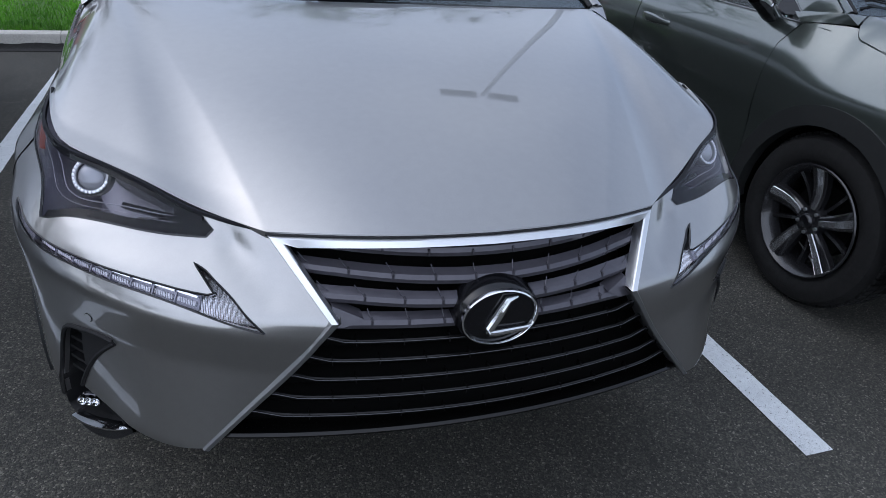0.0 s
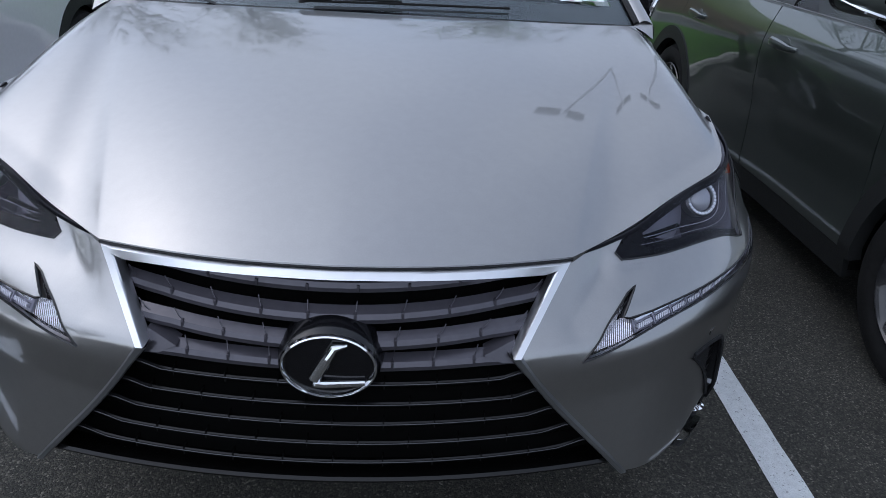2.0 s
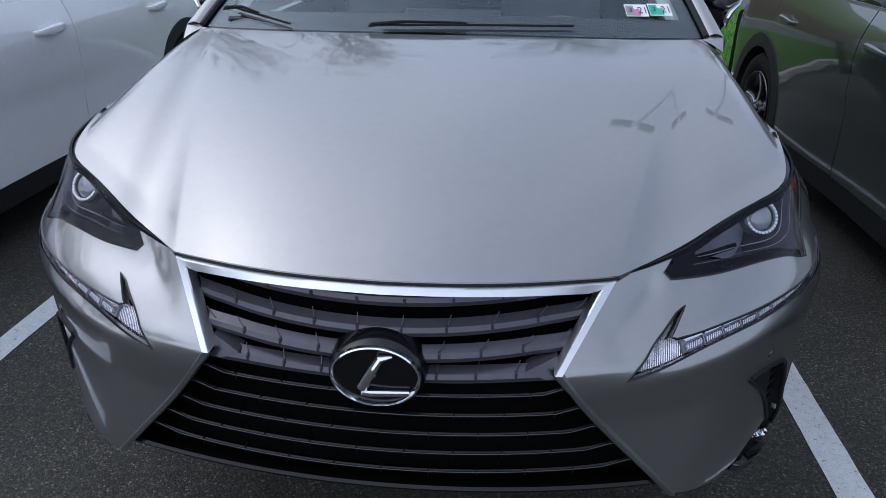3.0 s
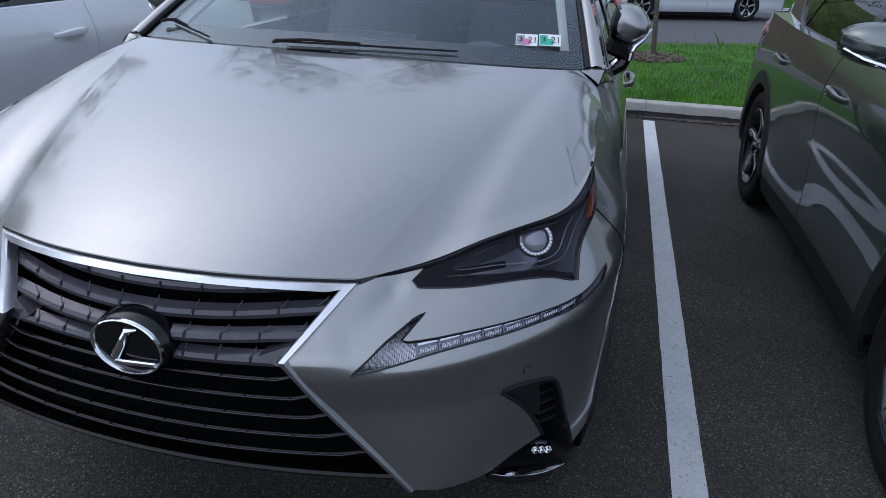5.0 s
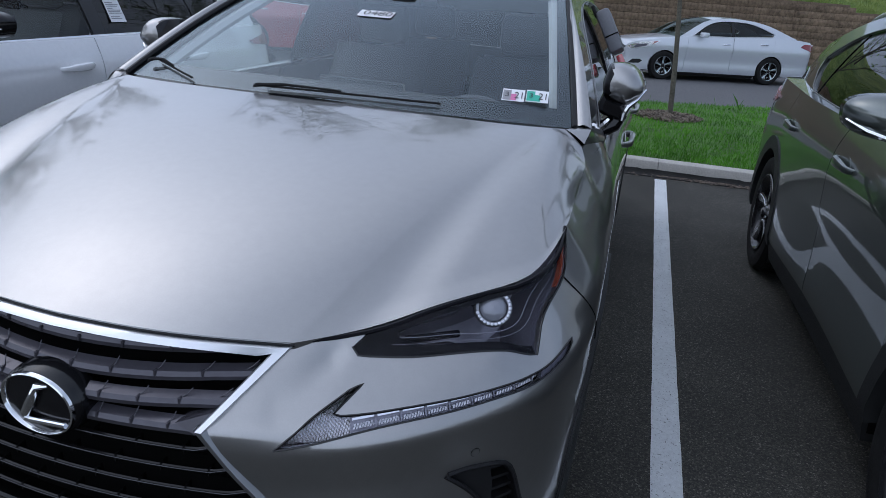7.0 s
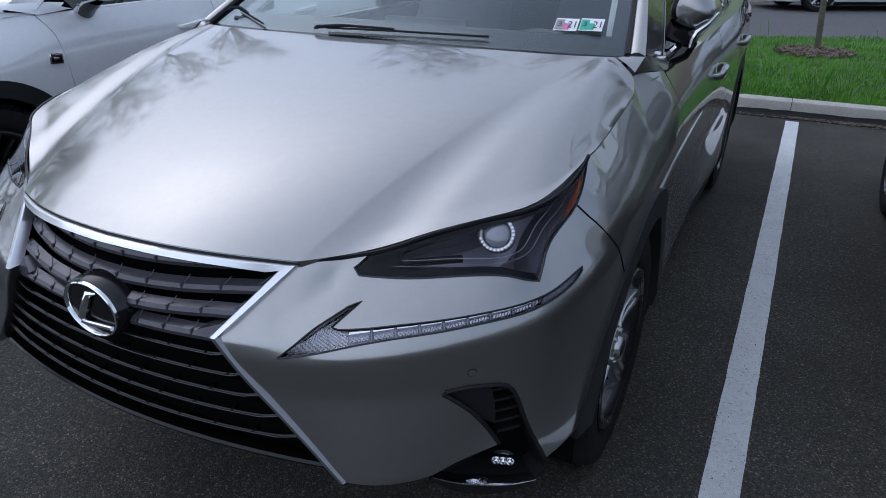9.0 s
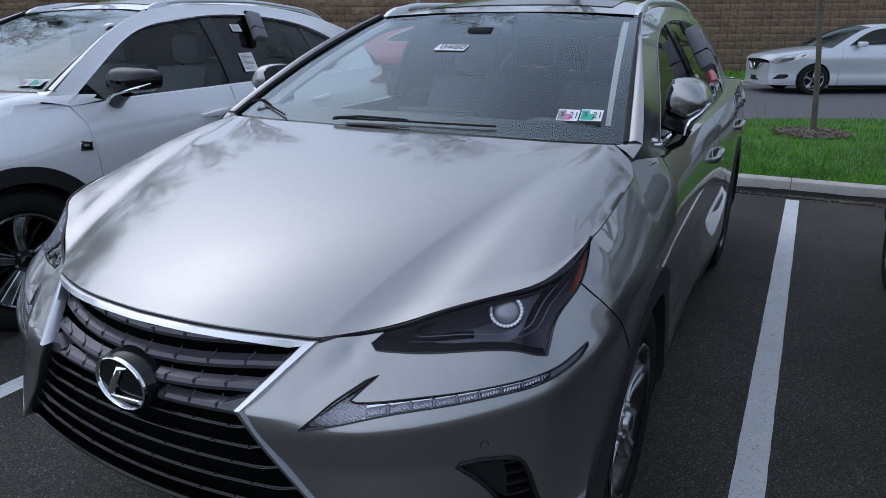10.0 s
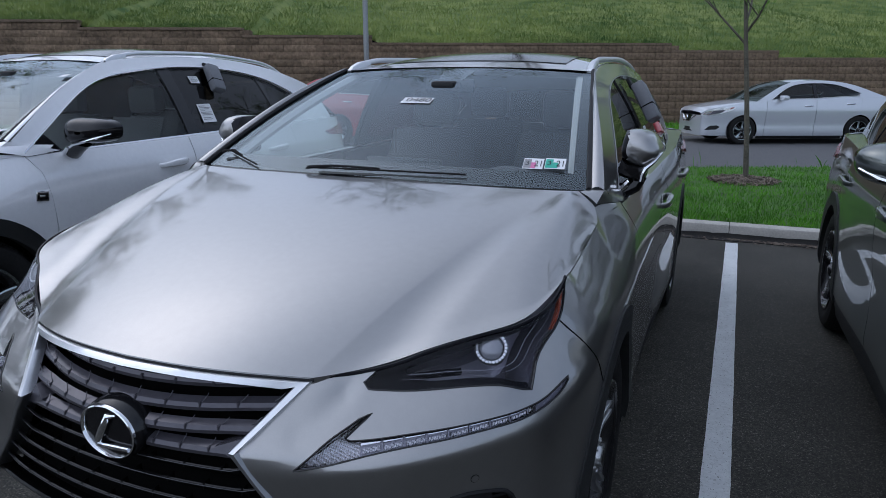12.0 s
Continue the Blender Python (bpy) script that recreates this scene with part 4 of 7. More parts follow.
        frame_out = [(1.22, 1.135), (1.19, 1.158)] + [tuple(q) for q in spline([(1.40, 1.285), (1.70, 1.43), (1.98, 1.517), (2.35, 1.555), (2.8, 1.565), (3.3, 1.545), (3.8, 1.47), (4.20, 1.37)], 30)] + [(4.34, 1.13)] + [(y, belt(y) - 0.015) for y in np.linspace(4.1, 1.36, 22)]
        part("cabin_frame", turn(panel(house, frame_out, [dlo], 0.03 / detail, 0.0, 0.02)), paint_mat, root)
        part("window_trim", turn(tube([tuple(house(np.array(q[0]), np.array(q[1])) + (0.003, 0, 0)) for q in dense(dlo, 0.05)] + [tuple(house(np.array(dlo[0][0]), np.array(dlo[0][1])) + (0.003, 0, 0))], 0.0060 if trim else 0.0022, 6, ends=False)), trim or BAND, root, "satin chrome window surround")
        belt_strip = sheet(lambda u, v: (skin(np.array([a_of(q) for q in u]), np.array([belt(q) for q in u])) * (1 - v)[:, None] + house(u, np.array([belt(q) + 0.004 for q in u])) * v[:, None]), np.linspace(1.2, 4.1, 24), np.linspace(0, 1, 3))
        part("belt_moulding", turn((belt_strip[0], belt_strip[1])), paint_mat, root)
        tops = np.array(dlo_top)
        ztop = lambda y: float(np.interp(y, tops[:, 0], tops[:, 1]))
        fw = [(y, ztop(y)) for y in np.linspace(1.37 - lead, 2.38, 22)] + [(y, belt(y) + 0.006) for y in np.linspace(2.42, 1.37 - lead, 12)]
        rw = [(y, ztop(y)) for y in np.linspace(2.47, 3.36, 18)] + [(y, belt(y) + 0.006) for y in np.linspace(3.46, 2.50, 12)]
        qw = [(y, ztop(y)) for y in np.linspace(3.39, 3.86, 8)] + [(3.80, 1.23), (3.62, belt(3.62) + 0.02), (3.49, belt(3.49) + 0.008)]
        part("front_side_window", turn(panel(house, fw, (), 0.05, -0.012, 0.0)), GLASS_SIDE, root, "green-tinted side window glass").visible_shadow = False
        part("rear_side_window", turn(panel(house, rw, (), 0.05, -0.012, 0.0)), rear_glass, root, "dark privacy side window glass")
        part("quarter_window", turn(panel(house, qw, (), 0.05, -0.012, 0.0)), rear_glass, root, "dark privacy quarter glass")
        part("b_pillar", turn(panel(house, [(2.37, ztop(2.37)), (2.48, ztop(2.48)), (2.51, belt(2.51)), (2.41, belt(2.41))], (), 0.03, -0.006, 0.02)), GLOSS_BLACK, root)
        part("c_pillar_trim", turn(panel(house, [(3.35, ztop(3.35)), (3.40, ztop(3.40)), (3.50, belt(3.5)), (3.45, belt(3.45))], (), 0.03, -0.008, 0.02)), GLOSS_BLACK, root)
        tri = [(1.37 - lead, 1.117 - 0.1 * lead), (1.50 - lead, 1.197 - 0.12 * lead), (1.53 - 0.6 * lead, belt(1.5) + 0.006)]
        part("mirror_sail", turn(panel(house, tri, (), 0.03, 0.003, 0.01)), GLOSS_BLACK, root)
        # door mirror
        dm = new("door_mirror")
        dm.parent = root
        folded = mirror_size is None
        if not folded:
            dm.location, dm.scale = (s * mirror_at[0], mirror_at[1], mirror_at[2]), mirror_size

        if folded:
            # swung in against the door: seen end on from the nose
            upper = [(0.822, 1.317), (0.860, 1.321), (0.900, 1.307), (0.926, 1.276), (0.938, 1.243), (0.915, 1.214), (0.892, 1.196), (0.850, 1.203), (0.818, 1.216), (0.808, 1.262)]
            lower = [(0.812, 1.226), (0.850, 1.208), (0.893, 1.196), (0.889, 1.147), (0.850, 1.150), (0.806, 1.166)]

            def loft(poly, rows):
                p = np.array(spline(poly + poly[:1], 40))[:-1]
                c = p.mean(0)
                v = [(c[0] + (q[0] - c[0]) * k + dx, y, c[1] + (q[1] - c[1]) * k) for y, k, dx in rows for q in p]
                n = len(p)
                f = [(j * n + a, j * n + (a + 1) % n, (j + 1) * n + (a + 1) % n, (j + 1) * n + a) for j in range(len(rows) - 1) for a in range(n)] + [tuple(range(n))[::-1], tuple(range((len(rows) - 1) * n, len(rows) * n))]
                return v, f

            cv, cf = loft(upper, [(1.425, 0.30, -0.004), (1.430, 0.55, -0.003), (1.442, 0.78, -0.001), (1.462, 0.93, 0), (1.495, 1.0, 0), (1.56, 1.0, 0.006), (1.62, 0.92, 0.012), (1.645, 0.75, 0.014)])
            inner = lambda f: np.mean([cv[q][0] for q in f]) < 0.836
            part("cap", turn((cv, [f for f in cf if not inner(f)])), mirror_mat, dm)
            part("inner_shell", turn((cv, [f for f in cf if inner(f)])), GLOSS_BLACK, dm, "gloss black inner side of the mirror")
            part("lower_shell", turn(loft(lower, [(1.446, 0.6, 0), (1.456, 0.9, 0), (1.50, 1.0, 0), (1.58, 0.9, 0)])), GLOSS_BLACK, dm, "gloss black underside of the mirror")
            part("chrome_line", turn(tube([(0.944, 1.500, 1.246), (0.921, 1.462, 1.217), (0.896, 1.448, 1.194), (0.889, 1.446, 1.172), (0.887, 1.446, 1.148)], [0.003, 0.007, 0.010, 0.009, 0.007], 8)), CHROME, dm, "chrome turn signal line")
            part("mirror_foot", turn(tube([(0.872, 1.50, 1.165), (0.858, 1.49, 1.128), (0.820, 1.48, 1.104)], [0.030, 0.028, 0.026], 10)), GLOSS_BLACK, dm)
            part("foot_trim", turn(tube([(0.846, 1.450, 1.148), (0.830, 1.447, 1.128), (0.812, 1.446, 1.108)], [0.011, 0.013, 0.009], 8)), CHROME, dm, "chrome trim on the mirror foot")
        else:
            def cap(u, v):
                t, r = 2 * math.pi * u, math.sin(math.pi * (0.04 + 0.46 * v))
                y = -0.085 * math.cos(math.pi * 0.5 * v)
                ex = 0.62
                cx, cz = math.copysign(abs(math.cos(t)) ** ex, math.cos(t)), math.copysign(abs(math.sin(t)) ** ex, math.sin(t))
                return (0.115 * cx * r + 0.012 * cz * r + 0.02, y + 0.03 * cx * r, (0.078 if cz > 0 else 0.062) * cz * r * (1 - 0.18 * cx) + 0.012)

            capm = grid(cap, 28, 10, True)
            nu = 28
            is_in = lambda f: np.mean([capm[0][i][0] for i in f]) < -0.030 and np.mean([capm[0][i][2] for i in f]) < 0.055
            part("cap", turn((capm[0], [f for f in capm[1] if not is_in(f)])), mirror_mat, dm)
            part("inner_shell", turn((capm[0], [f for f in capm[1] if is_in(f)])), GLOSS_BLACK, dm, "gloss black inner side of the mirror")
            part("mirror_back", turn(moved(grid(lambda u, v: tuple(Vector(cap(u, 1)) * (1 - 0.0 * v) + Vector((0, 0.035 * v, 0))), 28, 2, True), Matrix.Identity(4))), GLOSS_BLACK, dm)
            part("mirror_glass", turn(([tuple(Vector(cap(k / 28, 1)) * 0.93 + Vector((0, 0.024, 0))) for k in range(28)], [tuple(range(28))])), CHROME, dm, "mirror glass")
            part("chrome_line", turn(tube([(-0.105, -0.035, -0.078), (-0.04, -0.062, -0.052), (0.02, -0.068, -0.038), (0.085, -0.052, -0.018), (0.130, 0.0, 0.006)], [0.010, 0.010, 0.009, 0.008, 0.004], 6)), CHROME, dm, "chrome turn signal line")
            part("mirror_foot", turn(tube([(-0.190, 0.03, -0.135), (-0.135, 0.005, -0.118), (-0.085, -0.012, -0.085), (-0.03, -0.015, -0.045)], [0.040, 0.038, 0.038, 0.040], 10, 0.8)), GLOSS_BLACK, dm)
            part("foot_trim", turn(tube([(-0.195, -0.012, -0.125), (-0.14, -0.036, -0.108), (-0.098, -0.046, -0.072)], [0.017, 0.016, 0.010], 8)), CHROME, dm, "chrome trim on the mirror foot")
        # roof rail
        rr = new("roof_rail")
        rr.parent = root
        rail = spline([(0.578, 2.06, 1.538), (0.572, 2.16, 1.564), (0.572, 2.40, 1.584), (0.572, 2.9, 1.592), (0.560, 3.4, 1.565), (0.540, 3.75, 1.512), (0.535, 3.84, 1.478)], 40)
        part("rail_bar", turn(tube([tuple(q - (0, 0, 0.006)) for q in rail], 0.0105, 10, 1.25)), SATIN, rr)
        foot = [(Vector((0.582, 1.995, 1.514)), 0.010, 0.004), (Vector((0.580, 2.03, 1.528)), 0.015, 0.013), (Vector((0.576, 2.09, 1.546)), 0.015, 0.015), (Vector((0.573, 2.18, 1.560)), 0.012, 0.013)]
        fv = [tuple(c + Vector((a * wx, 0, b * hz))) for c, wx, hz in foot for a, b in ((-1, -1), (1, -1), (1, 0.5), (0.7, 1), (-0.7, 1), (-1, 0.5))]
        ff = [(i * 6 + k, i * 6 + (k + 1) % 6, i * 6 + 6 + (k + 1) % 6, i * 6 + 6 + k) for i in range(3) for k in range(6)] + [(5, 4, 3, 2, 1, 0)]
        part("front_foot", turn((fv, ff)), SATIN, rr, "flat satin foot of the roof rail")
        # wheels
        wheel(root, s * 0.888, AXLE_F, s, style)
        wheel(root, s * 0.888, AXLE_R, s, style)

    # ---- windscreen, roof, tail
    wb = np.array([(-0.756, 1.172, 1.150), (-0.40, 1.084, 1.158), (0, 1.066, 1.162), (0.40, 1.084, 1.158), (0.756, 1.172, 1.150)])
    wt = np.array([(-0.592, 2.000, 1.518), (-0.30, 2.042, 1.535), (0, 2.055, 1.540), (0.30, 2.042, 1.535), (0.592, 2.000, 1.518)])

    def screen(u, v):
        b, t = spline(wb, u), spline(wt, u)
        p = b + (t - b) * v[:, None]
        p[:, 2] += 0.022 * 4 * v * (1 - v)
        p[:, 1] -= 0.010 * 4 * v * (1 - v)
        return p

    us, vs = np.linspace(0, 1, 29), np.linspace(0, 1, 17)
    ws = part("windscreen", sheet(screen, us, vs), GLASS_WS, root, "clear windscreen with stickers")
    ws.visible_shadow = False
    band = joined(sheet(lambda u, v: screen(u, v) + (0, 0, -0.005), us, np.linspace(-0.02, 0.10, 5)), sheet(lambda u, v: screen(u, v) + (0, 0, -0.005), us, np.linspace(0.955, 1.01, 3)),
                  sheet(lambda u, v: screen(u, v) + (0, 0, -0.005), np.linspace(-0.01, 0.030, 3), vs), sheet(lambda u, v: screen(u, v) + (0, 0, -0.005), np.linspace(0.970, 1.01, 3), vs))
    part("black_border", band, GLOSS_BLACK, root, "black ceramic border of the windscreen")
    part("sensor_patch", sheet(lambda u, v: screen(0.5 + (u - 0.5) * (0.085 + 0.05 * v), 0.80 + 0.16 * v) + (0, 0, -0.004), np.linspace(0, 1, 7), np.linspace(0, 1, 6)), GLOSS_BLACK, root, "black sensor cover behind the windscreen")
    for s in (1, -1):
        turn = (lambda p: p) if s > 0 else flip
        edge = screen(np.full(16, 1.0), np.linspace(0, 1, 16))
        outer = [house(np.array(y), np.array(z)) for y, z in spline([(1.17, 1.155), (1.40, 1.285), (1.70, 1.43), (1.98, 1.517)], 15)]
        def pill(u, v, e=edge, o=outer):
            i = (u * 15).round().astype(int)
            e2, o2 = np.array(e)[i], np.array(o)[i]
            return e2 + (o2 - e2) * v[:, None] + np.stack([0 * v, 0 * v, 0.010 * np.sin(math.pi * v)], -1) + np.array([0.006, 0, 0.003]) * (1 - v)[:, None]
        part("a_pillar", turn(sheet(pill, np.linspace(0, 1, 16), np.linspace(0, 1, 6))), paint_mat, root)
        corner = [(0.742, 1.137, 1.151), (0.799, 1.112, 1.121), tuple(house(np.array(1.17), np.array(1.155)) + (0, 0.002, 0)), (0.762, 1.174, 1.153)]
        part("pillar_foot", turn(sheet(lambda u, v, c=np.array(corner): (c[0] * ((1 - u) * (1 - v))[:, None] + c[1] * (u * (1 - v))[:, None] + c[2] * (u * v)[:, None] + c[3] * ((1 - u) * v)[:, None]) + np.stack([0 * u, 0 * u, 0.003 * np.sin(math.pi * u)], -1), np.linspace(0, 1, 6), np.linspace(0, 1, 5))), paint_mat, root)
        base_c = np.array([(0.799, 1.112, 1.120), (0.846, 1.350, 1.096), tuple(house(np.array(1.42), np.array(1.128))), tuple(house(np.array(1.17), np.array(1.155)))])
        part("pillar_base", turn(sheet(lambda u, v, c=base_c: c[0] * ((1 - u) * (1 - v))[:, None] + c[1] * (u * (1 - v))[:, None] + c[2] * (u * v)[:, None] + c[3] * ((1 - u) * v)[:, None] + np.stack([0.004 * np.sin(math.pi * v), 0 * u, 0.003 * np.sin(math.pi * v)], -1), np.linspace(0, 1, 8), np.linspace(0, 1, 5))), paint_mat, root)
        part("pillar_seal", turn(tube([tuple(Vector(p) + Vector((0.006, 0, 0.004))) for p in edge], 0.009, 6)), PLASTIC, root)
        part("inner_pillar", turn(tube([tuple(Vector(p) + Vector((-0.050, 0.03, -0.022))) for p in edge], 0.020, 6)), LINER, root)
    side_line = spline([(1.98, 1.517), (2.35, 1.555), (2.8, 1.565), (3.3, 1.545), (3.8, 1.47), (4.20, 1.37)], 24)

    def roof(u, v):
        e = np.array([house(np.array(a), np.array(b)) for a, b in spline(side_line, v)])
        k = 2 * u - 1
        front = spline(wt, u)
        p = np.stack([e[:, 0] * k, e[:, 1] + 0.055 * (1 - k * k) * np.exp(-v * 9), e[:, 2] + (0.020 + 0.034 * np.clip(v * 4, 0, 1)) * (1 - np.abs(k) ** 2.4)], -1)
        return p

    part("roof", sheet(roof, np.linspace(0, 1, 25), np.linspace(0, 1, 30)), paint_mat, root)
    part("headliner", sheet(lambda u, v: roof(u, v) * (0.97, 1, 1) - (0, 0, 0.035), np.linspace(0, 1, 13), np.linspace(0.0, 0.95, 12)), LINER, root)
    part("glass_roof_panel", sheet(lambda u, v: roof(0.13 + 0.74 * u, 0.075 + 0.60 * v) + (0, 0, 0.003), np.linspace(0, 1, 13), np.linspace(0, 1, 9)), GLOSS_BLACK, root, "dark tinted sunroof panel")
    tail = lambda u, v: np.stack([(2 * u - 1) * (0.57 + 0.09 * v), 4.20 + 0.34 * v - 0.04 * (2 * u - 1) ** 2, 1.44 - 0.30 * v - 0.03 * (2 * u - 1) ** 2 * (1 - v)], -1)
    part("rear_window", sheet(tail, np.linspace(0, 1, 13), np.linspace(0, 1, 6)), GLASS_TINT, root, "tinted rear window")

    # ---- cowl and wipers
    cowl = lambda u, v: edge_r2(u) * (1 - v)[:, None] + (spline(wb, u) + (0, 0.02, -0.012)) * v[:, None] + np.stack([0 * v, 0 * v, -0.018 * np.sin(math.pi * np.minimum(v * 1.0, 1)) - 0.012 * (v < 0.01)], -1)

    def edge_r2(u):
        k = 2 * u - 1
        p = edge_rear(np.abs(k))
        p[:, 0] *= np.sign(k)
        return p + (0, 0.002, -0.012)

    part("cowl", sheet(cowl, np.linspace(0.045, 0.955, 25), np.linspace(0, 1, 6)), PLASTIC, root, "black plastic cowl below the windscreen")
    for run_u, run_v in (((0.385, 0.745), (0.016, 0.034)), ((0.055, 0.20), (0.085, 0.012))):
        wp = new("wiper")
        wp.parent = root
        pts = screen(np.linspace(*run_u, 10), np.linspace(*run_v, 10)) + (0, 0, 0.010)
        part("blade", tube([tuple(q) for q in pts], 0.0034, 6), RUBBER, wp)
        part("arm", tube([tuple(pts[0] + (-0.03, -0.012, 0.002)), tuple(pts[1] + (0, 0, 0.009)), tuple(pts[4] + (0, 0, 0.006))], [0.0065, 0.0045, 0.003], 6), RUBBER, wp)
        part("pivot", moved(lathe([(0.001, 0.008), (0.006, 0.007), (0.009, 0.0)], 14, "z"), Matrix.Translation(tuple(pts[0] + (-0.03, -0.014, -0.004)))), RUBBER, wp)

    # ---- grille
    gr = new("grille")
    gr.parent = root

    def face_y(x, z):
        """The forward line of the grille's bars."""
        x = abs(x)
        if z > 0.764:
            side, mid_y = float(np.interp(z, (0.764, 0.792, 0.836, 0.882), (0.034, 0.076, 0.128, 0.172))), 0.006 + max(0.0, z - 0.775) * 0.50
            return mid_y + (side - mid_y) * min(1.1, (x / half_w(z)) ** 2)
        return 0.006 + 0.275 * x * x - 0.010 * max(0.0, (0.70 - z) / 0.23)

    def half_w(z):
        return float(np.interp(z, (0.478, 0.556, 0.628, 0.712, 0.764, 0.836, 0.882), (0.550, 0.478, 0.409, 0.345, 0.306, 0.365, 0.398)))

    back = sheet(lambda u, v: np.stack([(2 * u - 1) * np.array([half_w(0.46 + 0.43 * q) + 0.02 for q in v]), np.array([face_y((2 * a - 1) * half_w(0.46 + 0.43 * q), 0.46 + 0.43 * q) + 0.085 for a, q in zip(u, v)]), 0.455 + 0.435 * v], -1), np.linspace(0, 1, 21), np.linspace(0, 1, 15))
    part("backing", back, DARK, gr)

    def fin(z, th, depth, drop, w, ends, lean=0.0, back=0.0):
        """A horizontal blade across the opening, cranked down (or up) near its ends."""
        xs = np.r_[np.linspace(-w, -w * 0.86, 4), np.linspace(-w * 0.80, w * 0.80, 25), np.linspace(w * 0.86, w, 4)]
        v, f = [], []
        for x in xs:
            e = max(0.0, (abs(x) - w * 0.80) / (w * 0.20)) if ends else 0.0
            zz = z - drop * (1 - (x / w) ** 2) + ends * e
            y = face_y(x, zz) + back
            v += [(x, y, zz - th * 0.5), (x, y - 0.0015, zz), (x, y + 0.003, zz + th * 0.5), (x, y + depth, zz + th * 0.5 + lean), (x, y + depth, zz - th * 0.4 + lean * 0.6), (x, y + 0.012, zz - th * 0.7)]
        n = len(xs)
        for i in range(n - 1):
            for k in range(6):
                a, b = i * 6 + k, i * 6 + (k + 1) % 6
                f.append((a, a + 6, b + 6, b))
        return v, f

    # four broad upper blades, tied by thin upright pins that stand on lines drawn in to the waist
    pitch = 0.0390
    for k in range(4):
        z = (0.871 if k == 0 else 0.869) - pitch * k
        w = half_w(z) + 0.002
        b = part("upper_blade", fin(z, 0.0165, 0.021, 0.011 if k else 0.006, w, -0.003, 0.0075, 0.008), GRILLE_FIN, gr)
        for q in (0.105, 0.317, 0.53, 0.745, 0.93):
            for sx in (-1, 1):
                x = sx * q * w
                zz = z - 0.011 * (1 - q * q)
                y = face_y(x, zz) + 0.008
                if q < 0.9:
                    part("pin_foot", box(x - 0.0024, x + 0.0024, y - 0.0015, y + 0.010, zz - 0.001, zz + 0.0105, 0.001), GRILLE_FIN, gr)
                if k or q < 0.9:
                    x1 = sx * q * half_w(z + pitch)
                    pin = [(x, y + 0.006, zz + 0.008), (x + (x1 - x) * 0.35, y + 0.011, zz + 0.014), (x + (x1 - x) * 0.75, y + 0.018, zz + 0.025)]
                    part("pin", tube(pin, [0.0013, 0.0010, 0.0009], 5), GRILLE_FIN, gr)
    # five thin lower blades: a tall dark face under a fine top edge
    def blade(z, w, kick):
        xs = np.r_[np.linspace(-w, -w * 0.90, 4), np.linspace(-w * 0.86, w * 0.86, 27), np.linspace(w * 0.90, w, 4)]
        v, f = [], []
        for x in xs:
            e = np.clip((abs(x) - w * 0.84) / (w * 0.10), 0, 1)
            zz = z + 0.010 * (x / w) ** 2 * 0.6 + kick * e
            y = face_y(x, zz) + 0.004
            tall = 0.020 + 0.010 * e
            v += [(x, y + 0.014, zz - tall), (x, y, zz - 0.0045), (x, y + 0.0010, zz - 0.0008), (x, y + 0.0038, zz + 0.0010), (x, y + 0.008, zz - 0.004), (x, y + 0.030, zz - tall - 0.004)]
        for i in range(len(xs) - 1):
            for k in range(6):
                a, b = i * 6 + k, i * 6 + (k + 1) % 6
                f.append((a, a + 6, b + 6, b))
        return v, f

    for k in range(5):
        z = 0.710 - 0.0415 * k
        w = half_w(z) - 0.008
        b = part("lower_blade", blade(z, w, 0.010), BLADE_BLACK, gr)
        rim = []
        for x in np.r_[np.linspace(-w, -w * 0.84, 6), np.linspace(-w * 0.78, w * 0.78, 24), np.linspace(w * 0.84, w, 6)]:
            zz = z + 0.006 * (x / w) ** 2 + 0.010 * np.clip((abs(x) - w * 0.84) / (w * 0.10), 0, 1)
            rim.append((x, face_y(x, zz) + 0.0035, zz - 0.0016))
        part("blade_edge", tube(rim, 0.0011, 5), BLADE_EDGE, gr)
        for j in range(-5, 6):
            x = (j + 0.5 * (k % 2)) * 0.088
            if abs(x) < w - 0.06:
                zz = z + 0.006 * (x / w) ** 2
                y = face_y(x, zz) + 0.004
                part("tab", box(x - 0.0012, x + 0.0012, y + 0.0005, y + 0.02, zz - 0.012, zz + 0.0036, 0.0005), BLADE_BLACK, gr)
    part("lower_lip", fin(0.497, 0.010, 0.11, -0.008, 0.543, 0.0, -0.05), BLADE_BLACK, gr, "thin black lip below the grille")
    mid = []
    for sx in (1, -1):
        q = [(0.306, 0.778), (0.304, 0.764), (0.326, 0.744), (0.285, 0.744), (0.252, 0.762)]
        mid.append(([(sx * x, face_y(x, z) + 0.006, z) for x, z in q] + [(sx * x, face_y(x, z) + 0.04, z) for x, z in q], [(0, 1, 2, 3, 4), (5, 6, 1, 0), (6, 7, 2, 1), (7, 8, 3, 2), (8, 9, 4, 3), (9, 5, 0, 4)]))
    for q in mid:
        part("waist_block", q, GRILLE_FIN, gr)
    # bright frame: top band, upper cheeks; thin satin edge below the waist
    cheek = [np.array((0.314, 0.022, 0.766)) * (1 - k / 12) + np.array((0.408, 0.160, 0.881)) * k / 12 for k in range(13)]
    out_l, in_l = [], []
    for i, p in enumerate(cheek):
        t = i / 12
        out_l.append(Vector(p))
        in_l.append(Vector(p) + Vector((-0.015 - 0.016 * t, -0.004 - 0.022 * t, -0.010 * t)))
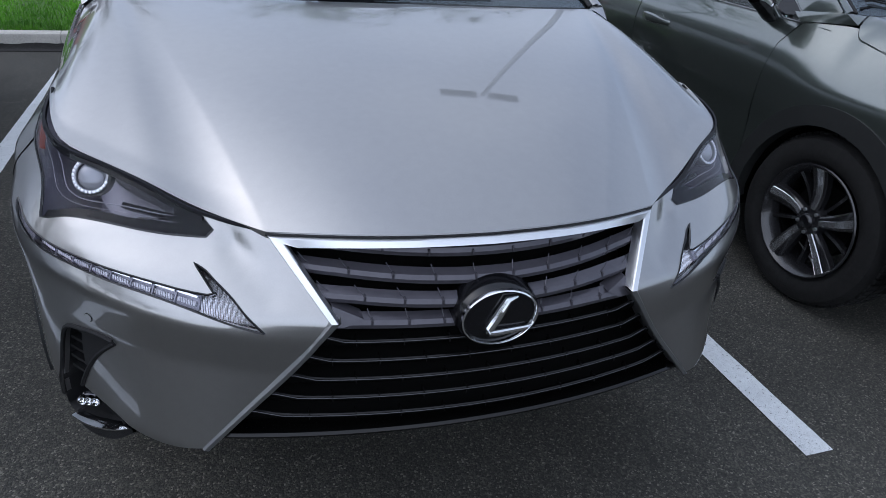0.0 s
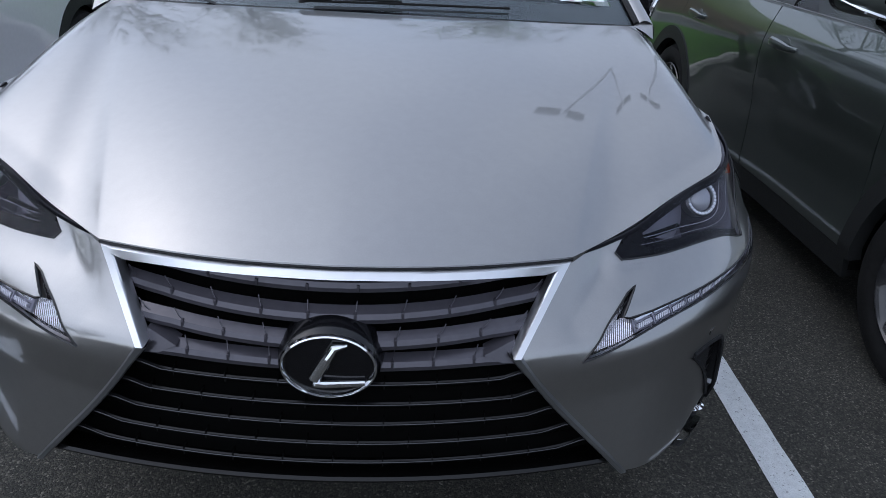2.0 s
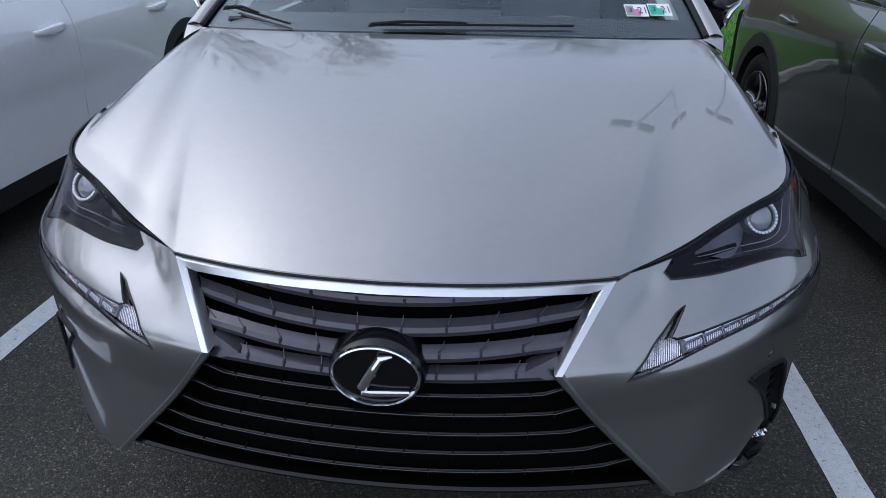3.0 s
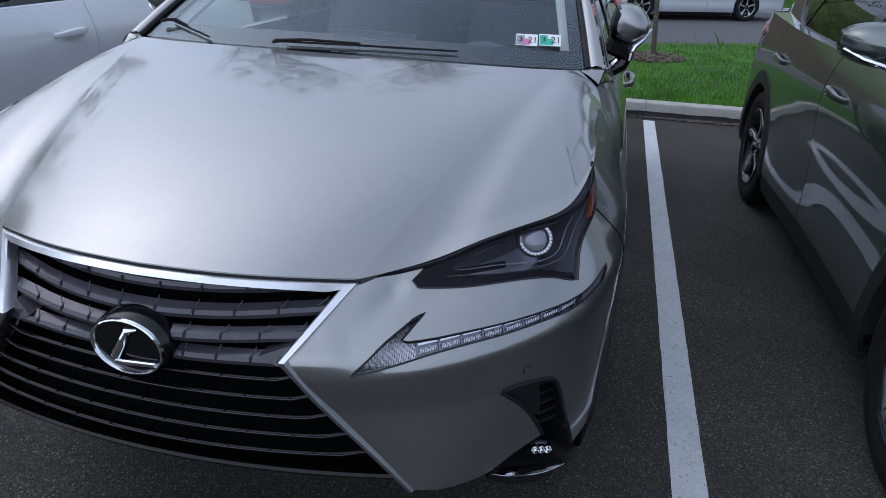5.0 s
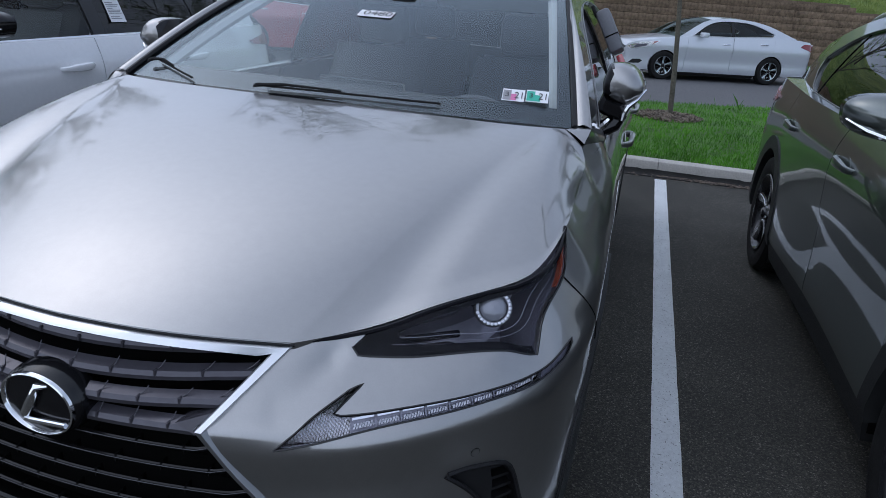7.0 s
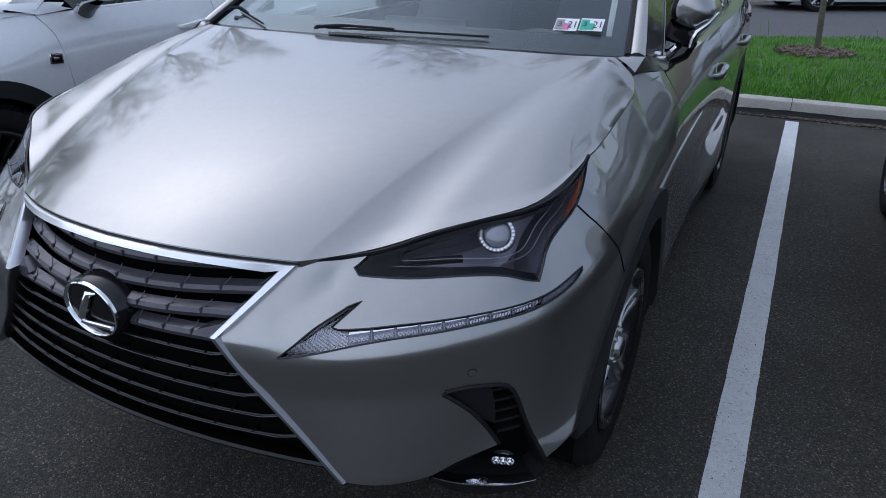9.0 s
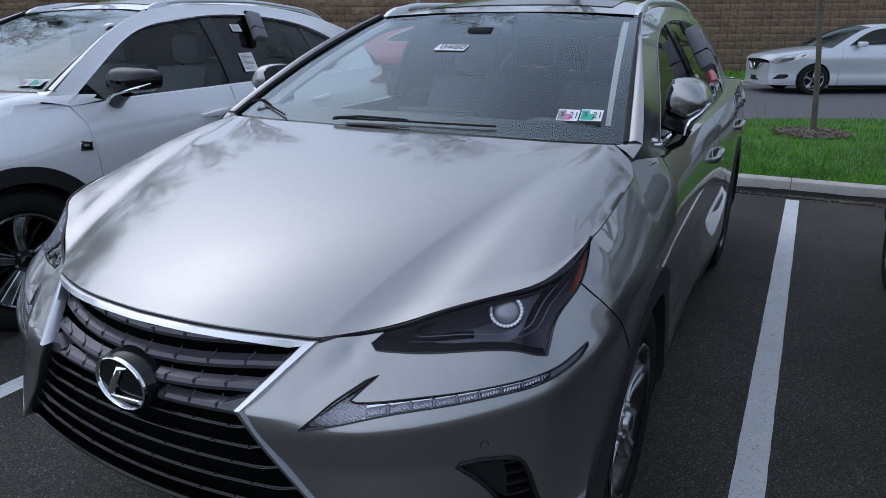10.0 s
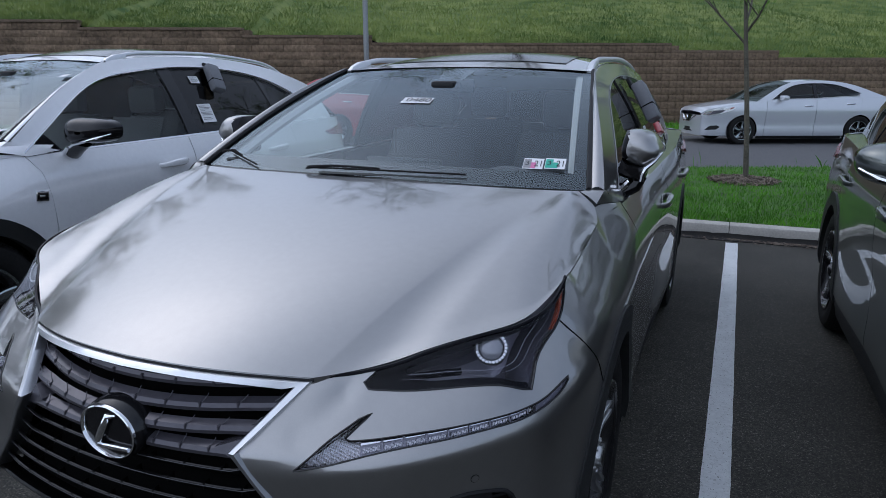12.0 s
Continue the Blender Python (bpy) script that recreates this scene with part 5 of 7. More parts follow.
    for p in edge_front(np.linspace(U_CORNER, 0, 18))[1:]:
        t = p[0] / 0.409
        out_l.append(Vector((p[0], p[1] - 0.001, p[2] - 0.0085)))
        in_l.append(Vector((p[0] * (0.930 - 0.016 * t), p[1] - 0.015 - 0.009 * t * t, p[2] - 0.0195 - 0.005 * t ** 3)))
    out_l += [Vector((-p.x, p.y, p.z)) for p in out_l[-2::-1]]
    in_l += [Vector((-p.x, p.y, p.z)) for p in in_l[-2::-1]]
    tv = []
    for o, i in zip(out_l, in_l):
        d = (o - i) * 0.12
        tv += [tuple(o + Vector((0, 0.018, -0.002))), tuple(o + Vector((0, -0.001, 0))), tuple(o - d + Vector((0, -0.006, 0))), tuple(i + d + Vector((0, -0.004, 0))), tuple(i), tuple(i + Vector((0, 0.030, 0)))]
    part("bright_frame", (tv, [(i * 6 + k, i * 6 + k + 1, i * 6 + k + 7, i * 6 + k + 6) for i in range(len(out_l) - 1) for k in range(5)]), SATIN, gr, "bright satin frame round the upper grille")
    for s in (1, -1):
        turn = (lambda p: p) if s > 0 else flip
        low = spline([(0.314, 0.022, 0.766), (0.352, 0.028, 0.712), (0.414, 0.044, 0.632), (0.482, 0.056, 0.556), (0.552, 0.066, 0.478)], 22)
        v = []
        for k, p in enumerate(low):
            o = Vector(p)
            w = 0.012 + 0.007 * max(0.0, 1 - k / 3)
            i = o + Vector((-w, -0.004, -0.30 * w * min(1.0, k / 4)))
            d = (o - i) * 0.18
            v += [tuple(o + Vector((0.002, 0.018, 0))), tuple(o + Vector((0, -0.001, 0))), tuple(o - d + Vector((0, -0.005, 0))), tuple(i + d + Vector((0, -0.003, 0))), tuple(i), tuple(i + Vector((-0.004, 0.045, 0)))]
        f = [(i * 6 + k, i * 6 + k + 1, i * 6 + k + 7, i * 6 + k + 6) for i in range(len(low) - 1) for k in range(5)]
        part("lower_band", turn((v, f)), BAND, gr)
    # emblem: an oval ring round a bent bar, on a dark dish
    em = new("emblem")
    em.parent = root
    em.location = (0, face_y(0, 0.76) - 0.006, 0.758)
    oval = lambda r: [(r * 0.076 * math.cos(t), r * 0.0595 * math.sin(t)) for t in np.linspace(0, 2 * math.pi, 49)[:-1]]

    def ring(levels):
        v = [(x * 1, y, z) for r, y in levels for x, z in oval(r)]
        f = [(j * 48 + k, j * 48 + (k + 1) % 48, (j + 1) * 48 + (k + 1) % 48, (j + 1) * 48 + k) for j in range(len(levels) - 1) for k in range(48)]
        return v, f

    part("dish", ring([(1.16, 0.045), (1.13, 0.018), (1.08, 0.000), (1.03, -0.005)]), GLOSS_BLACK, em, "black surround of the badge")
    part("plate", ring([(1.0, -0.004), (0.5, -0.007), (0.001, -0.008)]), GLOSS_BLACK, em)
    part("oval_ring", ring([(1.03, -0.004), (1.015, -0.011), (0.975, -0.0125), (0.93, -0.0085), (0.915, -0.003)]), CHROME, em, "chrome oval ring")
    bar = tube([(0.030, -0.009, 0.043), (0.010, -0.012, 0.040), (-0.006, -0.014, 0.010), (-0.022, -0.014, -0.020), (-0.022, -0.014, -0.029), (-0.008, -0.014, -0.031), (0.058, -0.010, -0.029)], [0.0025, 0.0075, 0.0092, 0.0092, 0.0072, 0.0064, 0.0052], 10)
    part("bent_bar", bar, CHROME, em, "slanted chrome bar of the badge")

    # ---- underside and cabin
    tub = (box(-0.60, 0.60, 0.42, 4.45, 0.24, 0.70, 0.05), box(-0.84, 0.84, 1.46, 3.12, 0.22, 0.60, 0.04), box(-0.66, 0.66, 0.40, 1.15, 0.45, 0.84, 0.05), box(-0.84, 0.84, 4.05, 4.50, 0.28, 0.9, 0.05), box(-0.50, 0.50, 0.32, 0.6, 0.40, 0.66, 0.04))
    for q in tub:
        part("underbody", q, DARK, root)
    part("lower_valance", sheet(lambda u, v: np.stack([(2 * u - 1) * 0.62, 0.14 + 0.30 * v + 0.30 * ((2 * u - 1) * 0.62) ** 2, 0.452 - 0.20 * v], -1), np.linspace(0, 1, 17), np.linspace(0, 1, 5)), PLASTIC, root)
    dash = lambda u, v: np.stack([(2 * u - 1) * 0.70, 1.16 + 0.36 * v + 0.0 * u - 0.05 * (1 - v) * (1 - (2 * u - 1) ** 2), 1.115 - 0.02 * v + 0.015 * np.sin(math.pi * v) - 0.12 * (v > 0.97)], -1)
    part("dashboard", sheet(dash, np.linspace(0, 1, 21), np.linspace(0, 1, 9)), TRIM_CLOTH, root)
    part("dash_front", box(-0.70, 0.70, 1.46, 1.56, 0.62, 1.06, 0.03), TRIM_CLOTH, root)
    part("instrument_hood", box(0.20, 0.54, 1.36, 1.52, 1.08, 1.135, 0.02), TRIM_CLOTH, root)
    part("centre_screen", box(-0.16, 0.16, 1.40, 1.42, 1.09, 1.19, 0.008), GLOSS_BLACK, root)
    sw = Matrix.Translation((0.37, 1.66, 0.98)) @ Matrix.Rotation(radians(-65), 4, "X")
    part("steering_wheel", moved(joined(tube([(0.18 * math.cos(t), 0.18 * math.sin(t), 0) for t in np.linspace(0, 2 * math.pi, 33)], 0.015, 8, ends=False), box(-0.17, 0.17, -0.02, 0.02, -0.015, 0.005, 0.006), box(-0.07, 0.07, -0.06, 0.05, -0.03, 0.012, 0.012)), sw), TRIM_CLOTH, root)
    for sx in (-0.37, 0.37):
        seat(root, sx, 2.10)
        seat(root, sx, 3.00)
    part("interior_mirror", box(-0.115, 0.115, 1.86, 1.885, 1.425, 1.485, 0.012), GLOSS_BLACK, root)
    part("camera_housing", box(-0.055, 0.055, 1.78, 1.92, 1.435, 1.475, 0.015), PLASTIC, root)
    return root


# ---- ground ----
def asphalt(name, dark, light, fleck):
    """Bound aggregate: stones of several greys in black binder, with a few pale flecks."""
    m = bpy.data.materials.new(name)
    m.use_nodes = True
    n, l = m.node_tree.nodes, m.node_tree.links
    b = n["Principled BSDF"]
    b.inputs["Roughness"].default_value = 0.88
    b.inputs["Specular IOR Level"].default_value = 0.32
    tc = n.new("ShaderNodeTexCoord")
    vo = n.new("ShaderNodeTexVoronoi")
    vo.inputs["Scale"].default_value, vo.inputs["Randomness"].default_value = 200.0, 1.0
    l.new(tc.outputs["Object"], vo.inputs["Vector"])
    sep = n.new("ShaderNodeSeparateColor")
    l.new(vo.outputs["Color"], sep.inputs["Color"])
    rp = n.new("ShaderNodeValToRGB")
    e = rp.color_ramp.elements
    e[0].position, e[0].color = 0.0, (*dark, 1)
    e[1].position, e[1].color = 0.55, (*[0.6 * a + 0.4 * b for a, b in zip(dark, light)], 1)
    for at, tone in ((0.82, light), (0.93, light), (0.985, fleck)):
        e.new(at).color = (*tone, 1)
    l.new(sep.outputs["Red"], rp.inputs["Fac"])
    big = n.new("ShaderNodeTexNoise")
    big.inputs["Scale"].default_value, big.inputs["Detail"].default_value = 1.4, 7.0
    l.new(tc.outputs["Object"], big.inputs["Vector"])
    mr = n.new("ShaderNodeMapRange")
    mr.inputs["From Min"].default_value, mr.inputs["From Max"].default_value = 0.3, 0.7
    mr.inputs["To Min"].default_value, mr.inputs["To Max"].default_value = 0.74, 1.22
    l.new(big.outputs["Fac"], mr.inputs["Value"])
    hs = n.new("ShaderNodeHueSaturation")
    l.new(mr.outputs["Result"], hs.inputs["Value"])
    l.new(rp.outputs["Color"], hs.inputs["Color"])
    l.new(hs.outputs["Color"], b.inputs["Base Color"])
    bp = n.new("ShaderNodeBump")
    bp.inputs["Strength"].default_value, bp.inputs["Distance"].default_value = 0.55, 0.004
    bp.invert = True
    l.new(vo.outputs["Distance"], bp.inputs["Height"])
    l.new(bp.outputs["Normal"], b.inputs["Normal"])
    return m


ASPHALT = asphalt("asphalt", (0.027, 0.0270, 0.0240), (0.077, 0.0730, 0.0610), (0.165, 0.155, 0.13))
ROADGREY = material("road_asphalt", (0.105, 0.105, 0.108), 0.85, vary=0.2, scale=120, bump=0.3, bump_scale=260)
LINE = material("line_paint", (0.70, 0.72, 0.73), 0.6, vary=0.10, scale=60, bump=0.6, bump_scale=330)
_n, _l = LINE.node_tree.nodes, LINE.node_tree.links
_tc, _wn, _wr, _mx = _n.new("ShaderNodeTexCoord"), _n.new("ShaderNodeTexNoise"), _n.new("ShaderNodeValToRGB"), _n.new("ShaderNodeMix")
_wn.inputs["Scale"].default_value, _wn.inputs["Detail"].default_value, _wn.inputs["Roughness"].default_value = 95.0, 8.0, 0.75
_wr.color_ramp.elements[0].position, _wr.color_ramp.elements[1].position = 0.355, 0.415
_mx.data_type = "RGBA"
_mx.inputs["A"].default_value = (0.07, 0.07, 0.072, 1)
_l.new(_tc.outputs["Object"], _wn.inputs["Vector"])
_l.new(_wn.outputs["Fac"], _wr.inputs["Fac"])
_l.new(_wr.outputs["Color"], _mx.inputs["Factor"])
_l.new(_n["Principled BSDF"].inputs["Base Color"].links[0].from_socket, _mx.inputs["B"])
_l.new(_mx.outputs["Result"], _n["Principled BSDF"].inputs["Base Color"])
CONCRETE = material("kerb_concrete", (0.44, 0.42, 0.38), 0.85, vary=0.14, scale=60, bump=0.3, bump_scale=200)
TURF = material("turf", (0.045, 0.10, 0.012), 0.9, vary=0.5, scale=30, colour2=(0.08, 0.19, 0.02))
HILLTURF = material("hill_turf", (0.055, 0.15, 0.012), 0.95, vary=0.4, scale=1.4, colour2=(0.24, 0.28, 0.07))
BLADE = material("grass_blade", (0.062, 0.215, 0.004), 0.6, vary=0.40, scale=3.0, colour2=(0.135, 0.38, 0.010))
MULCH = material("mulch", (0.10, 0.075, 0.055), 0.9, vary=0.5, scale=60, bump=0.6, bump_scale=90, colour2=(0.25, 0.2, 0.16))
BARK = material("bark", (0.10, 0.09, 0.07), 0.9, vary=0.35, scale=40, bump=0.5, bump_scale=60)
LEAF = material("young_leaf", (0.14, 0.27, 0.03), 0.6, vary=0.3, scale=20)
BLOCK = material("wall_block", (0.190, 0.134, 0.088), 0.95, vary=0.46, scale=12, bump=0.9, bump_scale=22, per_object=0.14)
GALV = material("galvanised_post", (0.34, 0.36, 0.37), 0.5, 0.6, vary=0.1, scale=30)

# the oblique frame of the road and wall behind the lot
ROADM = pose(1.145, -0.895, 0, 0, 0, 24.9)
GROUND_E = 400.0
part("ground", grid(lambda u, v: ((2 * u - 1) * GROUND_E, -GROUND_E + 2 * GROUND_E * v, -0.03), 8, 8), ASPHALT)
tagged(bpy.data.objects["ground"], "dark asphalt of the car park", "ground", kind="structure")
lot = part("pavement", grid(lambda u, v: (-14 + 26 * u, -16 + 21.90 * v - ((0.035 + 0.045 * noise.noise((u * 90, 0, 0)) + 0.02 * noise.noise((u * 420, 3, 0))) if v == 1 else 0.0), 0.0 - (0.004 if v == 1 else 0.0)), 520, 22), ASPHALT)
tagged(lot, "dark weathered asphalt of the parking bays", "pavement", kind="structure")


def bay_line(x0, x1, y0, y1, name="bay_line"):
    rng = random.Random(int(x0 * 100))
    v, f = [], []
    n = 70
    for i in range(n + 1):
        t = i / n
        y = y0 + (y1 - y0) * t
        x = x0 + (x1 - x0) * t
        v += [(x - 0.053 + rng.uniform(-0.0014, 0.0014), y, 0.004), (x + 0.053 + rng.uniform(-0.0014, 0.0014), y, 0.004)]
    f = [(2 * i, 2 * i + 1, 2 * i + 3, 2 * i + 2) for i in range(n)]
    return tagged(part(name, (v, f), LINE), "worn white painted bay line on asphalt", "road marking", "bay lines", kind="structure")


bay_line(1.212, 1.279, 0.115, 5.72)
bay_line(-1.67, -1.66, 0.115, 5.72)
bay_line(4.12, 4.17, 0.115, 5.72)
bay_line(-4.56, -4.55, 0.115, 5.72)

# kerb between the bays and the grass
kp = [(5.945, -0.04), (5.950, 0.108), (5.958, 0.121), (5.975, 0.128), (6.085, 0.130), (6.10, 0.125), (6.105, -0.02)]
for k in range(9):
    x0, x1 = -14 + 3.05 * k, -14 + 3.05 * (k + 1) - 0.006
    v = [(x, y, z) for x in (x0, (x0 + x1) / 2, x1) for y, z in kp]
    n = len(kp)
    f = [(i * n + j, i * n + j + 1, (i + 1) * n + j + 1, (i + 1) * n + j) for i in range(2) for j in range(n - 1)] + [tuple(range(n)), tuple(range(3 * n - 1, 2 * n - 1, -1))]
    tagged(part("kerb", (v, f), CONCRETE), "pale concrete kerb between asphalt and grass", "kerb", "kerbs", kind="structure")

# added unseen wall closing the lot's other side: a dark horizon for bumper reflections
CLOSE = material("unseen_wall_brown", (0.17, 0.15, 0.135), 0.9, vary=0.25, scale=9, bump=0.3, bump_scale=40)
tagged(part("unseen_wall_south", box(-26, 26, -16.3, -16.0, 0, 1.3, 0.02), CLOSE), "added unseen low brown wall closing the lot, darkens bumper reflections", "wall", kind="structure")


def road(u, w, z=0.0):
    return tuple(ROADM @ Vector((u, w, z)))


# grass strip between kerb and road
def strip_pt(u, v):
    x = -14 + 30 * u
    far = Vector(road(-24 + 55 * u, 11.3))
    y0 = 6.10
    p = Vector((x, y0, 0.125)) * (1 - v) + Vector((far.x, far.y, 0.02)) * v
    p.z += 0.06 * math.sin(math.pi * v) + 0.012 * noise.noise((p.x * 1.5, p.y * 1.5, 0))
    return tuple(p)


tagged(part("grass_strip", grid(strip_pt, 40, 24), TURF), "bright green grass strip behind the kerb", "grass", kind="structure")
tagged(part("road", grid(lambda u, v: road(-40 + 90 * u, 11.25 + 6.85 * v, 0.012), 30, 8), ROADGREY), "grey asphalt road past the grass", "road", kind="structure")
fk = [(18.0, 0.0), (18.02, 0.13), (18.05, 0.145), (18.16, 0.145), (18.18, 0.0)]
v = [road(-40 + 9 * i, w, z) for i in range(11) for w, z in fk]
tagged(part("far_kerb", (v, [(i * 5 + j, (i + 1) * 5 + j, (i + 1) * 5 + j + 1, i * 5 + j + 1) for i in range(10) for j in range(4)]), CONCRETE), "pale concrete kerb on the road's far side", "kerb", kind="structure")
tagged(part("verge", grid(lambda u, v: road(-40 + 90 * u, 18.17 + 2.5 * v, 0.13 + 0.1 * v), 40, 4), TURF), "grass verge at the foot of the wall", "grass", kind="structure")


# hill above the wall
def hill_pt(u, v):
    uu = -60 + 130 * u
    w = 20.70 + 55 * v * v + 1.5 * v
    base = wall_top(uu) - 0.06
    z = base + 0.26 * (w - 20.95) + 0.30 * noise.noise((uu * 0.15, w * 0.15, 0)) * min(1, v * 6)
    return road(uu, w, z)


WALL_W = 20.5


def wall_top(u):
    """Stepped crest, a course lower at each step along the road."""
    z = 3.11
    for a, b in ((-9.7, 2.905), (-5.1, 2.70), (-1.3, 2.495), (7.6, 2.29), (10.9, 2.085), (16.0, 1.88), (24.0, 1.675)):
        if u >= a:
            z = b
    return z


tagged(part("hillside", grid(hill_pt, 420, 40), HILLTURF), "grassy slope above the retaining wall", "hill", kind="structure")


# ---- retaining wall of split-face blocks ----
BLOCK_ISLE = material("wall_block_run", (0.190, 0.134, 0.088), 0.95, vary=0.46, scale=12, bump=0.9, bump_scale=22)
_n, _l = BLOCK_ISLE.node_tree.nodes, BLOCK_ISLE.node_tree.links
_g, _m, _h = _n.new("ShaderNodeNewGeometry"), _n.new("ShaderNodeMapRange"), _n.new("ShaderNodeHueSaturation")
_m.inputs["To Min"].default_value, _m.inputs["To Max"].default_value = 0.82, 1.2
_l.new(_g.outputs["Random Per Island"], _m.inputs["Value"])
_l.new(_m.outputs["Result"], _h.inputs["Value"])
_src = _n["Principled BSDF"].inputs["Base Color"].links[0].from_socket
_l.new(_src, _h.inputs["Color"])
_l.new(_h.outputs["Color"], _n["Principled BSDF"].inputs["Base Color"])
COURSE, LONG = 0.205, 0.47


def block_mesh(seed):
    """A split-face block: chamfered edges, an uneven bulging face towards -y."""
    rng = random.Random(seed)
    lx, lz = LONG - 0.007, COURSE - 0.007
    v, f = [], []
    nx, nz_ = 4, 3
    for j in range(nz_ + 1):
        for i in range(nx + 1):
            edge = i in (0, nx) or j in (0, nz_)
            v.append((lx * i / nx, (0.0 if edge else -0.025 + rng.uniform(-0.012, 0.010)), lz * j / nz_))
    w = nx + 1
    f = [(j * w + i, j * w + i + 1, (j + 1) * w + i + 1, (j + 1) * w + i) for j in range(nz_) for i in range(nx)]
    k = len(v)
    v += [(0, 0.26, 0), (lx, 0.26, 0), (lx, 0.26, lz), (0, 0.26, lz)]
    f += [(k, k + 1, w - 1, 0)[::1], (nz_ * w, nz_ * w + nx, k + 2, k + 3), (0, nz_ * w, k + 3, k), (w - 1, k + 1, k + 2, nz_ * w + nx)]
    return v, f


wall = new("wall_north")
tagged(wall, "stepped retaining wall of brown split-face blocks", "wall", kind="structure")
core = [road(-60 + 100 * i / 200, WALL_W + 0.12, z) for i in range(201) for z in (-0.1, wall_top(-60 + 100 * i / 200) - 0.03)]
part("wall_core", (core, [(2 * i, 2 * i + 2, 2 * i + 3, 2 * i + 1) for i in range(200)]), DARK, wall)
shapes = []
for k in range(6):
    me = mesh_of("block", *block_mesh(k))
    me.materials.append(BLOCK)
    shapes.append(me)
rest, near_count = [], 0
rng = random.Random(5)
for c in range(18):
    z = 3.11 - COURSE * (c + 1)
    if z < -0.12:
        break
    for i in range(-60, 60):
        u = i * LONG + (0.5 * LONG if c % 2 else 0)
        if z + COURSE > wall_top(u + LONG / 2) + 0.02 or not -25 < u < 22:
            continue
        setback = 0.012 * c
        m = ROADM @ pose(u, WALL_W - setback + rng.uniform(-0.006, 0.006), z, 0, 0, rng.uniform(-0.5, 0.5))
        if 2.6 < u < 13.0 and near_count < 296:
            ob = new("block", shapes[rng.randrange(6)])
            ob.parent, ob.matrix_basis = wall, m
            near_count += 1
        else:
            rest.append(moved(block_mesh(rng.randrange(40)), m))
tagged(part("block_run", joined(*rest), BLOCK_ISLE, wall), kind="stuff")
# cap course
CAP = material("cap_block", (0.16, 0.115, 0.08), 0.95, vary=0.3, scale=20, bump=0.6, bump_scale=40, per_object=0.12)
cap_me = mesh_of("cap_block", *box(0, LONG * 1.0 - 0.006, -0.05, 0.28, 0, 0.075, 0.006))
cap_me.materials.append(CAP)
for i in range(-60, 60):
    u = i * LONG
    if -25 < u < 22:
        ob = new("cap_block", cap_me)
        ob.parent, ob.matrix_basis = wall, ROADM @ pose(u, WALL_W - 0.01, wall_top(u + LONG / 2) - 0.01, 0, 0, rng.uniform(-0.6, 0.6))


# ---- grass ----
def blades(name, count, place, height, width, seed, label, mat=BLADE, lean=0.5):
    rng = np.random.RandomState(seed)
    v, f = [], []
    for k in range(count):
        p = place(rng)
        if p is None:
            continue
        h, w = height * rng.uniform(0.45, 1.25), width * rng.uniform(0.6, 1.3)
        a = rng.uniform(0, 2 * math.pi)
        c, s = math.cos(a) * w, math.sin(a) * w
        lx, ly = rng.normal(0, lean * 0.5) * h, rng.normal(0, lean * 0.5) * h
        i = len(v)
        v += [(p[0] - c, p[1] - s, p[2]), (p[0] + c, p[1] + s, p[2]), (p[0] + c * 0.6 + lx * 0.4, p[1] + s * 0.6 + ly * 0.4, p[2] + h * 0.6), (p[0] + lx, p[1] + ly, p[2] + h)]
        f += [(i, i + 1, i + 2), (i, i + 2, i + 3)]
    return tagged(part(name, mesh_of(name, v, f, 0), mat), label, "grass", kind="stuff")


def on_strip(rng):
    u, v = rng.uniform(0.33, 0.75), rng.uniform(0, 1) ** 1.3
    x, y, z = strip_pt(u, v)
    if math.hypot(x - TREE[0], (y - TREE[1])) < 0.44:
        return None
    return x, y, z - 0.005


TREE = (1.40, 9.05)
blades("grass", 80000, on_strip, 0.055, 0.0048, 3, "short bright green grass on the strip")
blades("tall_grass", 130, lambda r: (lambda p: None if math.hypot(p[0] - TREE[0], p[1] - TREE[1]) < 0.5 else p)(strip_pt(r.uniform(0.4, 0.72), r.choice([0.02, 0.4, 0.85, 0.97]) + r.uniform(-0.02, 0.02))), 0.26, 0.0025, 4, "taller loose grass stalks at the strip's edges", BLADE)
blades("verge_grass", 9000, lambda r: road(r.uniform(-8, 16), r.uniform(18.2, 20.45), 0.16), 0.14, 0.012, 6, "grass at the foot of the wall")
HILLBLADE = material("hill_grass_blade", (0.050, 0.165, 0.008), 0.7, vary=0.5, scale=1.1, colour2=(0.27, 0.33, 0.075))


def on_hill(r):
    return hill_pt(r.uniform(0.28, 0.66), r.uniform(0.0, 1.0) ** 1.4 * 0.62)


blades("hill_grass", 150000, on_hill, 0.15, 0.008, 7, "rough mixed grass and weeds on the slope", HILLBLADE, 0.7)

# ---- mulch ring, litter by the kerb ----
rng = random.Random(9)
chips = []
for k in range(900):
    r, a = 0.44 * math.sqrt(rng.random()), rng.uniform(0, 2 * math.pi)
    m = Matrix.Translation((TREE[0] + r * math.cos(a), TREE[1] + r * math.sin(a), 0.146 + 0.045 * (1 - r / 0.46) + rng.uniform(0, 0.018))) @ Euler((rng.uniform(-0.6, 0.6), rng.uniform(-0.6, 0.6), rng.uniform(0, 6.3))).to_matrix().to_4x4()
    l, w = rng.uniform(0.02, 0.055), rng.uniform(0.006, 0.014)
    chips.append(moved(box(-l, l, -w, w, -0.003, 0.003), m))
